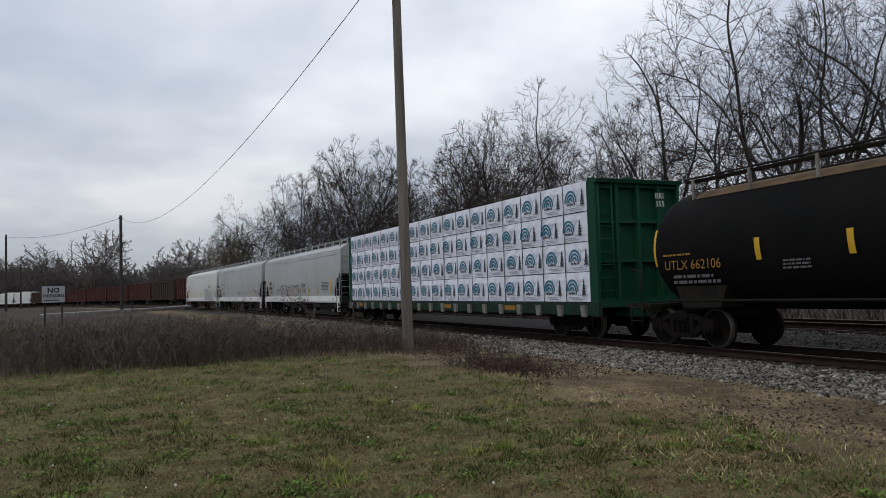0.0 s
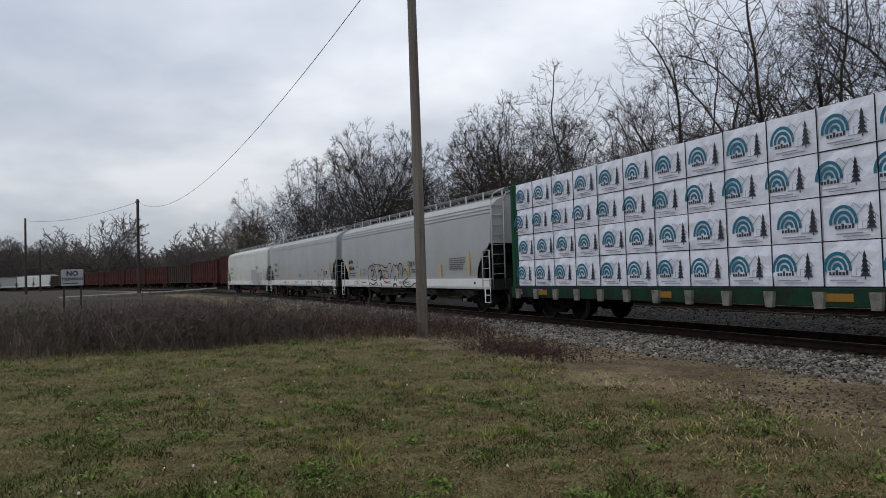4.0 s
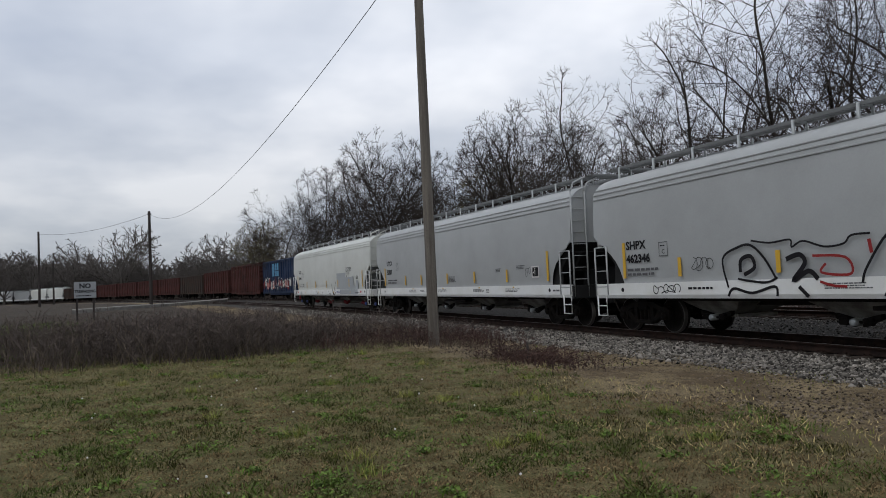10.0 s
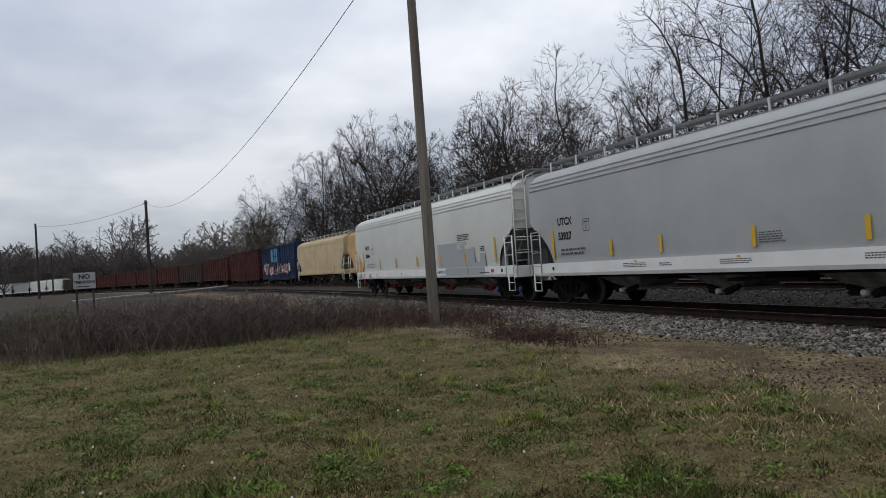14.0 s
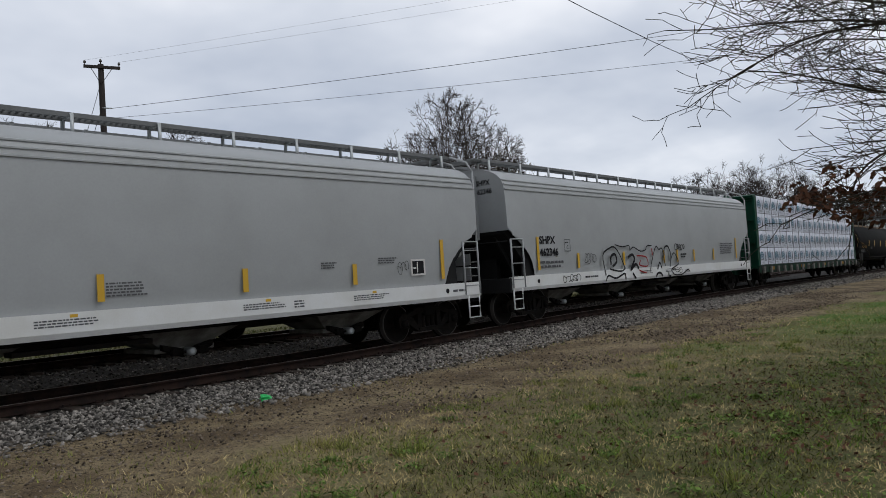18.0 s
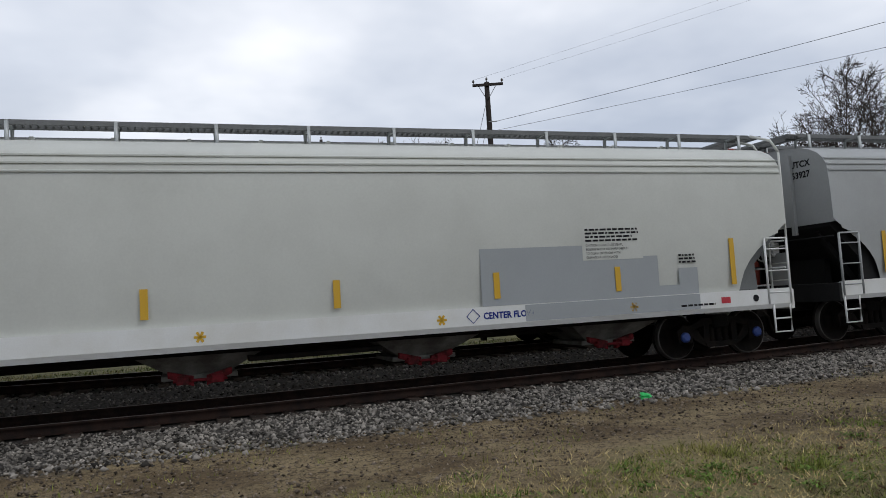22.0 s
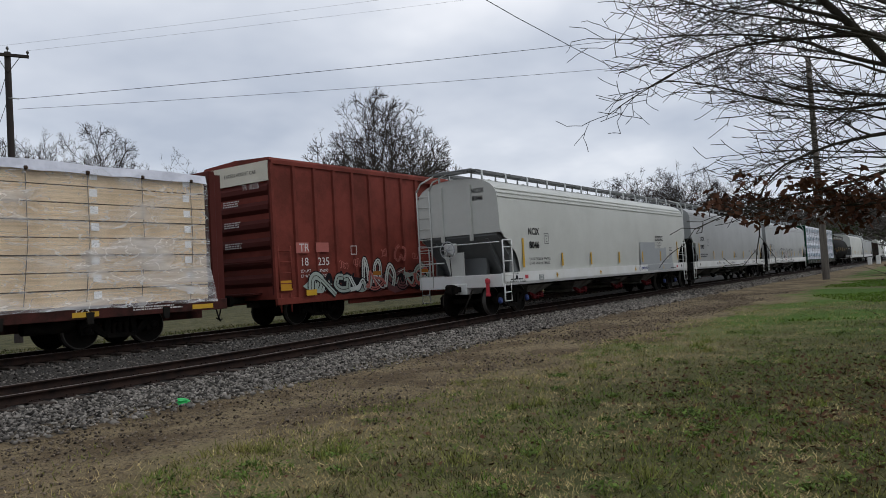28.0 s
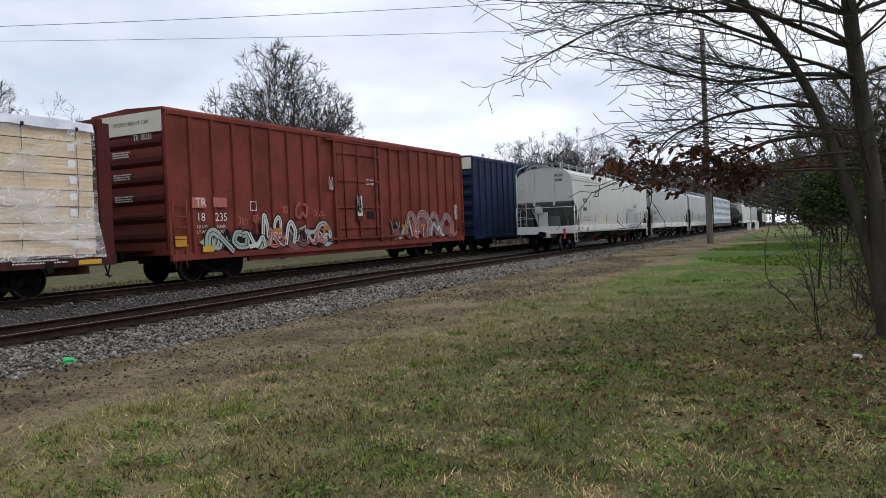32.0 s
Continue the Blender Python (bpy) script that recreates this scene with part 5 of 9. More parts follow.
# -- centre-beam flat car with wrapped lumber --
def bm_bundle(w, h, d, seed):
    def build(bm):
        rnd = random.Random(seed)
        nx, nz = 6, 4
        grid = {}
        for i in range(nx + 1):
            for k in range(nz + 1):
                edge = i in (0, nx) or k in (0, nz)
                grid[i, k] = bm.verts.new((w * i / nx - w / 2, -d / 2 + (0.02 if edge else rnd.uniform(-0.012, 0.012)), h * k / nz))
        for i in range(nx):
            for k in range(nz):
                bm.faces.new((grid[i, k], grid[i + 1, k], grid[i + 1, k + 1], grid[i, k + 1]))
        back = [bm.verts.new((x, d / 2, z)) for x, z in ((-w / 2, 0), (w / 2, 0), (w / 2, h), (-w / 2, h))]
        bm.faces.new(back[::-1])
        bm.faces.new([grid[i, nz] for i in range(nx + 1)] + [back[2], back[3]])
        bm.faces.new([grid[i, 0] for i in range(nx, -1, -1)] + [back[0], back[1]])
        bm.faces.new([grid[0, k] for k in range(nz, -1, -1)] + [back[0], back[3]])
        bm.faces.new([grid[nx, k] for k in range(nz + 1)] + [back[2], back[1]])
    return build


def bm_arches(cell, h):
    def build(bm):
        for r in (0.08, 0.175, 0.27):
            stroke(bm, arc_pts(0.30 - cell, h * 0.38, r, r * 1.1, -6, 186, 14), 0.062, 0)
    return build


def bm_trees_print(cell, h):
    def build(bm):
        for c in (0,):
            x = c - cell + 0.86
            for k in range(5):
                w = 0.11 - 0.017 * k
                z = h * 0.22 + k * 0.085
                bm.faces.new([bm.verts.new(p) for p in ((x - w, 0, z), (x + w, 0, z), (x, 0, z + 0.14))])
            bm.faces.new([bm.verts.new(p) for p in ((x - 0.012, 0, h * 0.15), (x + 0.012, 0, h * 0.15), (x + 0.012, 0, h * 0.25), (x - 0.012, 0, h * 0.25))])
            x = c - cell + 0.32
            for k in range(6):
                bm.faces.new([bm.verts.new(p) for p in ((x - 0.2 + k * 0.07, 0, h * 0.25), (x - 0.15 + k * 0.07, 0, h * 0.25), (x - 0.15 + k * 0.07, 0, h * (0.32 + 0.04 * (k % 3 == 2))), (x - 0.2 + k * 0.07, 0, h * (0.32 + 0.04 * (k % 3 == 2))))])
    return build


def bm_house_print(cell, h):
    def build(bm):
        for c in (0,):
            x = c - cell + 0.58
            stroke(bm, [(x - 0.05, h * 0.45), (x + 0.18, h * 0.75), (x + 0.42, h * 0.45)], 0.016, 0)
            stroke(bm, [(x, h * 0.5), (x, h * 0.22), (x + 0.36, h * 0.22), (x + 0.36, h * 0.5)], 0.014, 0)
            stroke(bm, [(x - 0.18, h * 0.62), (x - 0.05, h * 0.80), (x + 0.08, h * 0.66)], 0.014, 0)
            stroke(bm, [(x + 0.1, h * 0.25), (x + 0.1, h * 0.4), (x + 0.2, h * 0.4), (x + 0.2, h * 0.25)], 0.012, 0)
            stroke(bm, [(x - 0.45, h * 0.14), (x + 0.1, h * 0.14)], 0.02, 0)
            stroke(bm, [(x - 0.3, h * 0.08), (x + 0.25, h * 0.08)], 0.016, 0)
    return build


def centre_beam_car():
    car = thing("centre_beam_flat_car", "green centre-beam flat car loaded with white wrapped lumber bundles", "freight car")
    L = 11.2
    bm = bmesh.new()
    box(bm, -L, L, -1.45, 1.45, 0.92, 1.05)
    box(bm, -L, L, -0.35, 0.35, 0.62, 1.0)
    part("deck", bm, "green", car)
    for s in (-1, 1):
        bm = bmesh.new()
        box(bm, -L, L, s * 1.50 - 0.06, s * 1.50 + 0.06, 0.70, 1.05, 0.01)
        part("side_sill", bm, "green_dark", car, "grimy green side sill")
    x = -L + 0.55
    while x < L - 0.3:
        bm = bmesh.new()
        prism(bm, [(x - 0.09, 0.66), (x + 0.09, 0.66), (x + 0.13, 0.98), (x - 0.13, 0.98)], -1.64, -1.56)
        part("winch_bracket", bm, "dusty_steel", car, "dusty winch bracket on the sill")
        x += 1.18
    for i, x in enumerate((-9.2, -3.4, 1.5, 6.4)):
        bm = bmesh.new()
        box(bm, x - 0.35, x + 0.35, -1.575, -1.562, 0.80, 0.95)
        part("reflector", bm, "ochre", car, "dull orange reflector plate")
    bm = bmesh.new()
    rect(bm, -10.85, -10.1, 0.73, 1.02, -1.563)
    rect(bm, -9.6, -8.9, 0.73, 1.02, -1.563)
    part("number_panel", bm, "ink", car)
    lettering(car, "BRI", -10.75, 0.79, 0.18, -1.570, "ink_white", wide=0.9)
    lettering(car, "3555", -9.56, 0.79, 0.18, -1.570, "ink_white", wide=0.9)
    for s in (-1, 1):
        bm = bmesh.new()
        box(bm, -0.09, 0.09, -1.5, 1.5, 0.95, 4.46, 0.02)
        at = pose(s * (L - 0.35), 0, 0, 0, 0, 0 if s > 0 else 180)
        for y in (-1.46, -0.75, 0.0, 0.75, 1.46):
            part("bulkhead_post", shared("green_post", "green", lambda b2: box(b2, 0.09, 0.30, -0.05, 0.05, 0.95, 4.4)), None, car, m=at @ pose(0, y, 0))
        for z in (1.1, 2.2, 3.3, 4.3):
            part("bulkhead_beam", shared("green_beam", "green", lambda b2: box(b2, 0.09, 0.24, -1.46, 1.46, -0.05, 0.05)), None, car, m=at @ pose(0, 0, z))
        part("bulkhead_cap", shared("green_cap", "green", lambda b2: prism(b2, [(0.0, 4.36), (0.40, 4.36), (0.45, 4.46), (0.0, 4.54)], -1.5, 1.5)), None, car, m=at)
        part("bulkhead", bm, "green", car, "tall green end bulkhead", m=pose(s * (L - 0.35), 0, 0, 0, 0, 0 if s > 0 else 180))
        bm = bmesh.new()
        rungs(bm, (0.32, -1.40, 1.2), (0.32, -1.40, 4.4), (0, 1, 0), 0.45, 9)
        part("end_ladder", bm, "green", car, m=pose(s * (L - 0.35), 0, 0, 0, 0, 0 if s > 0 else 180))
        bm = bmesh.new()
        rungs(bm, (s * (L - 0.1) - 0.2, -1.55, 0.4), (s * (L - 0.1) - 0.2, -1.55, 0.95), (1, 0, 0), 0.42, 1, 0.018)
        part("stirrup", bm, "black", car)
    lettering(car, "BRI", L + 0.02, 3.95, 0.16, 0.55, "ink_white", face="right_end")
    lettering(car, "355", L + 0.02, 3.72, 0.16, 0.55, "ink_white", face="right_end")
    bm = bmesh.new()
    box(bm, -L + 0.4, L - 0.4, -0.08, 0.08, 4.40, 4.62, 0.02)
    for i in range(10):
        x = -L + 0.8 + i * (2 * L - 1.6) / 9
        box(bm, x - 0.07, x + 0.07, -0.07, 0.07, 1.1, 4.45)
    part("centre_beam", bm, "green", car)
    cell, rows, cols = 1.205, 4, 9
    w, h, d = cell * 2 - 0.015, 0.832, 1.34
    x0 = -cell * cols
    rnd = random.Random(9)
    for r in range(rows):
        z = 1.08 + r * (h + 0.018)
        for c in range(cols):
            x = x0 + cell * 2 * (c + 0.5)
            jog = rnd.uniform(-0.012, 0.012)
            b = part("lumber_bundle", shared("lumber_bundle%d" % rnd.randrange(4), "wrap", bm_bundle(w, h, d, rnd.randrange(4))), None, car, "white wrapped lumber bundle with teal print", m=pose(x, -0.83 + jog, z))
            off = -d / 2 - 0.012
            slip = (0.0, 0.16, -0.10, 0.08)[r]
            for dx in (slip, slip + cell):
                part("teal_arch_print", shared("teal_arch_print", "teal", bm_arches(cell, h)), None, b, m=pose(dx, off, 0))
                part("dark_print", shared("dark_print", "print_dark", bm_trees_print(cell, h)), None, b, m=pose(dx, off, 0))
                part("house_print", shared("house_print", "print_grey", bm_house_print(cell, h)), None, b, m=pose(dx, off, 0))
            part("lumber_bundle", shared("lumber_bundle_back", "wrap", bm_bundle(w, h, d, 7)), None, car, m=pose(x, 0.83, z))
        bm = bmesh.new()
        x = x0 + cell
        while x < -x0 - 0.1:
            box(bm, x - 0.011, x + 0.011, -1.522, -1.512, z, z + h)
            x += cell
        box(bm, x0, -x0, -1.49, -1.0, z - 0.02, z - 0.002)
        part("strap_row", bm, "ink", car, "black straps and laths between the bundles")
    add_trucks(car, 9.1, True)
    add_couplers(car, 12.0)
    return car


# -- tank car --
def tank_car():
    car = thing("tank_car", "black tank car with yellow reflector strips and a dusty brown top", "freight car")
    half, R, zc = 8.35, 1.45, 2.33
    bm = bmesh.new()
    out = [(-half, 0.25), (-half + 0.02, 0.58), (-half + 0.12, 0.92), (-half + 0.32, 1.20), (-half + 0.6, 1.39), (-half + 0.85, R)]
    out = out + [(-x, r) for x, r in out[::-1]]
    lathe(bm, out, 40, "x", (0, 0, zc))
    part("tank", bm, "tank_black", car)
    bm = bmesh.new()
    n = 10
    rows = []
    for x in (-half + 1.4, half - 1.4):
        rows.append([bm.verts.new((x, (R + 0.012) * math.sin(radians(a)), zc + (R + 0.012) * math.cos(radians(a)))) for a in np.linspace(-36, 36, n)])
    for i in range(n - 1):
        bm.faces.new((rows[0][i], rows[0][i + 1], rows[1][i + 1], rows[1][i]))
    part("dusty_top", bm, "tank_rust", car, "brown dusty strip along the tank top")
    bm = bmesh.new()
    for y in (-0.78, 0.78):
        box(bm, -half + 1.2, half - 1.2, y - 0.15, y + 0.15, 3.92, 3.96)
        bar(bm, (-half + 1.2, y * 1.2, 4.0), (half - 1.2, y * 1.2, 4.0), 0.025)
    part("walkway", bm, "black", car)
    for i in range(9):
        bm = bmesh.new()
        x = -half + 1.5 + i * (2 * half - 3) / 8
        bm.free()
        for y in (-0.93, 0.93):
            bm = bmesh.new()
            box(bm, x - 0.03, x + 0.03, y - 0.03, y + 0.03, 3.5, 3.98)
            part("walkway_post", bm, "dusty_steel", car)
    bm = bmesh.new()
    lathe(bm, [(3.7, 0.5), (4.05, 0.5), (4.1, 0.45)], 20, "z")
    part("manway", bm, "black", car)
    for s in (-1, 1):
        bm = bmesh.new()
        box(bm, s * 7.2 - 1.1, s * 7.2 + 1.1, -0.35, 0.35, 0.72, 1.15, 0.02)
        prism(bm, [(s * 6.5 - 0.6, 0.95), (s * 6.5 + 0.6, 0.95), (s * 6.5 + 0.8, 1.45), (s * 6.5 - 0.8, 1.45)], -1.2, 1.2)
        box(bm, s * (half + 0.2) - 0.5, s * (half + 0.2) + 0.5, -1.4, 1.4, 0.95, 1.03)
        part("stub_sill", bm, "black", car)
        bm = bmesh.new()
        rungs(bm, (s * (half - 0.1), -1.5, 0.45), (s * (half - 0.1), -1.5, 1.1), (s * 1, 0, 0), 0.42, 2, 0.018)
        bar(bm, (s * (half - 0.1), -1.5, 1.9), (s * (half - 0.1), -1.5, 1.0), 0.02)
        bar(bm, (s * (half - 0.1), -1.5, 1.9), (s * (half + 0.6), -1.3, 1.9), 0.02)
        part("end_rail", bm, "black", car)
    bm = bmesh.new()
    bar(bm, (-half + 1.2, -1.56, 1.12), (half - 1.2, -1.56, 1.12), 0.03)
    part("side_rail", bm, "black", car)
    for x, h in ((-7.85, 0.9), (-4.55, 0.46), (-2.42, 0.46), (0.2, 0.46), (2.6, 0.46), (5.0, 0.46), (7.85, 0.9)):
        bm = bmesh.new()
        rr = 1.46 if abs(x) < 7.5 else 1.31
        zs = np.linspace(1.95, 1.95 + h, 6)
        vv = [[bm.verts.new((xx, -math.sqrt(max(rr * rr - (z - zc) ** 2, 0.1)) - 0.012, z)) for z in zs] for xx in (x - 0.07, x + 0.07)]
        for i in range(5):
            bm.faces.new((vv[0][i], vv[1][i], vv[1][i + 1], vv[0][i + 1]))
        part("reflector", bm, "yellow", car, "yellow reflector strip")
    for txt, x, z, h in (("UTLX 662106", -7.4, 1.84, 0.22),):
        lettering(car, txt, x, z, h, -math.sqrt(R * R - (z + 0.2 - zc) ** 2) - 0.03, "ochre", wide=1.0)
    bars_of_text(car, -7.42, 2.15, 0.95, 0.08, 1, -1.462, "ochre")
    bars_of_text(car, -7.2, 1.48, 1.7, 0.26, 2, -1.36, "ink_grey")
    bars_of_text(car, -3.95, 1.72, 0.75, 0.22, 3, -1.44, "ink_grey")
    add_trucks(car, 7.35, True)
    add_couplers(car, 9.35)
    return car


# -- boxcars and gondolas --
def boxcar(label, paint, end_paint, half=9.25, top=5.18, spin=False, cream=True, posts=9, group=""):
    car = thing("boxcar", label, "freight car", group=group)
    bm = bmesh.new()
    box(bm, -half, half, -1.52, 1.52, 0.85, top - 0.10, 0.02)
    part("body", bm, paint, car)
    bm = bmesh.new()
    prism_r = [(-1.56, top - 0.12), (-1.50, top - 0.02), (0, top + 0.06), (1.50, top - 0.02), (1.56, top - 0.12)]
    rows = [[bm.verts.new((x, y, z)) for y, z in prism_r] for x in (-half - 0.02, half + 0.02)]
    for i in range(4):
        bm.faces.new((rows[0][i], rows[0][i + 1], rows[1][i + 1], rows[1][i]))
    bm.faces.new(rows[0])
    bm.faces.new(rows[1][::-1])
    part("roof", bm, paint, car)
    for s in (-1, 1):
        bm = bmesh.new()
        box(bm, -half, half, s * 1.52 - 0.06, s * 1.52 + 0.06, 0.68, 0.88, 0.01)
        box(bm, -half + 3.3, half - 3.3, s * 1.40 - 0.05, s * 1.40 + 0.05, 0.52, 0.72)
        part("side_sill", bm, paint, car)
        bm = bmesh.new()
        box(bm, -half, half, s * 1.55 - 0.03, s * 1.55 + 0.03, top - 0.22, top - 0.10)
        part("top_chord", bm, paint, car)
    door0, door1 = -1.55, 1.65
    for side, (a, b) in ((-1, (-half, door0)), (-1, (door1, half))):
        for i in range(posts + 1):
            x = a + (b - a) * i / posts
            part("side_post", shared("side_post%.1f" % top, paint, lambda bm: prism_post(bm, top)), None, car, m=pose(x, -1.52, 0))
    bm = bmesh.new()
    box(bm, door0 + 0.1, door1 - 0.1, -1.60, -1.54, 1.12, top - 0.35, 0.015)
    part("door", bm, paint, car, "plug door with lock bars")
    for z in (1.45, 2.25, 3.3, 4.35):
        bm = bmesh.new()
        box(bm, door0 + 0.1, door1 - 0.1, -1.65, -1.603, z, z + 0.08, 0.01)
        part("door_rail", bm, paint, car)
    for x in (door0 + 0.5, -0.1, door1 - 0.5):
        bm = bmesh.new()
        bar(bm, (x, -1.67, 1.1), (x, -1.67, top - 0.4), 0.028, seg=6)
        part("lock_bar", bm, end_paint, car)
    bm = bmesh.new()
    box(bm, -0.25, 0.1, -1.70, -1.62, 1.75, 2.35, 0.02)
    part("lock_box", bm, end_paint, car)
    for x in (door0 + 0.02, door1 - 0.02):
        bm = bmesh.new()
        box(bm, x - 0.09, x + 0.09, -1.64, -1.52, 0.95, top - 0.22, 0.01)
        part("door_post", bm, paint, car)
    for x in (door0 + 0.14, door1 - 0.14):
        bm = bmesh.new()
        box(bm, x - 0.03, x + 0.03, -1.607, -1.602, 1.12, top - 0.36)
        part("door_gap", bm, "black", car)
    bm = bmesh.new()
    box(bm, door0 - 0.6, door1 + 2.2, -1.66, -1.58, 1.05, 1.12)
    part("door_track", bm, paint, car)
    bm = bmesh.new()
    box(bm, door0 - 0.6, door1 + 2.2, -1.66, -1.58, top - 0.32, top - 0.26)
    part("door_track", bm, paint, car)
    for s in (-1, 1):
        bm = bmesh.new()
        z = 1.25
        k = 0
        while z < top - 0.95:
            part("end_rib", shared("end_rib%.2f%s" % (half, end_paint), end_paint, lambda bm: prism(bm, [(half, 0), (half + 0.10, 0.12), (half + 0.10, 0.26), (half, 0.38)], -1.45, 1.45)), None, car, m=pose(0, 0, z, 0, 0, 0 if s > 0 else 180))
            z += 0.55
        bm.free()
        for y in (-1.49, 1.49):
            part("corner_post", shared("corner_post%.2f%.2f%s" % (half, top, end_paint), end_paint, lambda bm: box(bm, half - 0.02, half + 0.06, -0.05, 0.05, 1.0, top - 0.1)), None, car, m=pose(0, y, 0, 0, 0, 0 if s > 0 else 180) if s > 0 else pose(0, 0, 0, 0, 0, 180) @ pose(0, y, 0))
        bm = bmesh.new()
        rungs(bm, (half - 0.58, -1.60, 1.15), (half - 0.58, -1.60, 2.45), (1, 0, 0), 0.5, 4)
        rungs(bm, (half - 0.52, -1.56, 0.45), (half - 0.52, -1.56, 1.0), (1, 0, 0), 0.42, 1, 0.018)
        bm2 = bm
        part("side_ladder", bm2, paint, car) if s > 0 else part("side_ladder", bm2, paint, car, m=pose(-2 * half + 0.66, 0, 0))
        bm = bmesh.new()
        rungs(bm, (half + 0.12, -1.40, 1.15), (half + 0.12, -1.40, 2.6), (0, 1, 0), 0.5, 4)
        bar(bm, (half + 0.14, -1.4, 2.0), (half + 0.14, 1.4, 2.0), 0.018, seg=6)
        box(bm, half, half + 0.35, -0.9, 0.9, 1.02, 1.07)
        part("end_ladder", bm, end_paint, car, m=pose(0, 0, 0, 0, 0, 0 if s > 0 else 180))
    bm = bmesh.new()
    box(bm, -half + 0.4, half - 0.4, -0.3, 0.3, 0.62, 1.05)
    part("centre_sill", bm, "black", car)
    if cream:
        bm = bmesh.new()
        bm.free()
        for s in (-1, 1):
            bm = bmesh.new()
            box(bm, s * (half + 0.03) - 0.05, s * (half + 0.03) + 0.05, -1.5, 1.5, top - 0.72, top - 0.12)
            part("end_panel", bm, "cream", car, "cream painted panel on the end")
    add_trucks(car, half - 2.35 if half > 8.5 else half - 2.0, spin)
    add_couplers(car, half + 0.72)
    return car


def prism_post(bm, top):
    a = [(-0.075, 0), (-0.05, -0.07), (0.05, -0.07), (0.075, 0)]
    rows = [[bm.verts.new((x, y, z)) for x, y in a] for z in (0.88, top - 0.2)]
    for i in range(3):
        bm.faces.new((rows[0][i], rows[0][i + 1], rows[1][i + 1], rows[1][i]))
    bm.faces.new(rows[0])
    bm.faces.new(rows[1][::-1])


def car_red_box():
    car = boxcar("red oxide boxcar with colourful graffiti along the lower side", "oxide", "oxide_dark", half=9.6, top=5.14)
    h = 9.6
    lettering(car, "EXCESS HEIGHT CAR", -h - 0.085, 4.68, 0.11, -0.25, "ink", face="left_end", align="CENTER")
    bm = bmesh.new()
    rect(bm, -h + 0.82, -h + 1.36, 2.22, 2.55, -1.598)
    part("faded_panel", bm, "g_pink", car)
    lettering(car, "TR", -h + 0.95, 2.27, 0.25, -1.60, "ink_white")
    lettering(car, "18", -h + 0.97, 1.83, 0.25, -1.60, "ink_white")
    lettering(car, "235", -h + 1.72, 1.83, 0.25, -1.60, "ink_white")
    lettering(car, "TR 18235", -h - 0.12, 4.22, 0.17, -0.75, "ink_white", face="left_end", align="CENTER", wide=0.8)
    lettering(car, "LD LMT", -h + 0.97, 1.62, 0.09, -1.60, "ink_white")
    lettering(car, "LT WT", -h + 0.97, 1.46, 0.09, -1.60, "ink_white")
    lettering(car, "206800", -h + 1.78, 1.62, 0.09, -1.60, "ink_white")
    lettering(car, "79200", -h + 1.86, 1.46, 0.09, -1.60, "ink_white")
    bm = bmesh.new()
    rect(bm, -h + 1.68, -h + 2.25, 2.25, 2.55, -1.60)
    part("faded_panel", bm, "g_pink", car)
    for z in (3.75, 3.1, 2.45):
        bars_of_text(car, -0.35, z, 0.8, 0.2, 3, 0, "ink_white", m=pose(-h - 0.115, 0.2, 0, 0, 0, -90))
    bm = bmesh.new()
    rect(bm, -h + 1.1, -h + 1.55, 0.9, 1.08, -1.665)
    part("yellow_plate", bm, "yellow", car)
    bm = bmesh.new()
    rect(bm, -h + 0.12, -h + 0.6, 1.1, 1.4, -1.60)
    part("yellow_plate", bm, "ink_yellow", car)
    bars_of_text(car, 0.55, 3.2, 0.6, 0.25, 4, -1.637, "ink_white")
    bm = bmesh.new()
    for a, b, c, d in ((0, 0.3, 0, 0.025), (0, 0.3, 0.275, 0.3), (0, 0.025, 0.025, 0.275), (0.275, 0.3, 0.025, 0.275)):
        rect(bm, -h + 3.3 + a, -h + 3.3 + b, 2.15 + c, 2.15 + d, -1.60)
    part("plate_mark", bm, "ink_white", car)

    def hump(x0, x1, z0, z1, lean=0.0):
        return [(x0, z0), (x0 + 0.02 * (x1 - x0) + lean, z0 + 0.7 * (z1 - z0)), ((x0 + x1) / 2 + lean, z1), (x1 + lean, z0 + 0.65 * (z1 - z0)), (x1, z0)]

    def loop(x0, x1, z0, z1):
        return arc_pts((x0 + x1) / 2, (z0 + z1) / 2, (x1 - x0) / 2, (z1 - z0) / 2, 80, 420, 8)
    # backing patches, then the letters over them
    for i, (cx, cz, rx, rz, mat) in enumerate(((-7.9, 1.2, 0.6, 0.3, "g_mint"), (-6.2, 1.15, 0.7, 0.28, "g_black"), (-5.1, 1.2, 0.8, 0.36, "g_maroon"), (-3.9, 1.2, 0.8, 0.42, "g_maroon"), (-2.6, 1.2, 0.7, 0.40, "g_black"), (-2.3, 1.1, 0.45, 0.25, "g_mint"), (-5.9, 1.02, 0.35, 0.14, "g_mint"),
                                              (4.1, 1.35, 0.75, 0.45, "g_maroon"), (5.5, 1.40, 0.85, 0.5, "g_maroon"), (6.9, 1.3, 0.8, 0.42, "g_maroon"), (8.0, 1.2, 0.5, 0.32, "g_maroon"), (2.9, 1.2, 0.5, 0.3, "g_maroon"))):
        blob(car, cx, cz, rx, rz, -1.597 - 0.0006 * i, mat, 500 + i)
    y = -1.606
    rnd = random.Random(61)
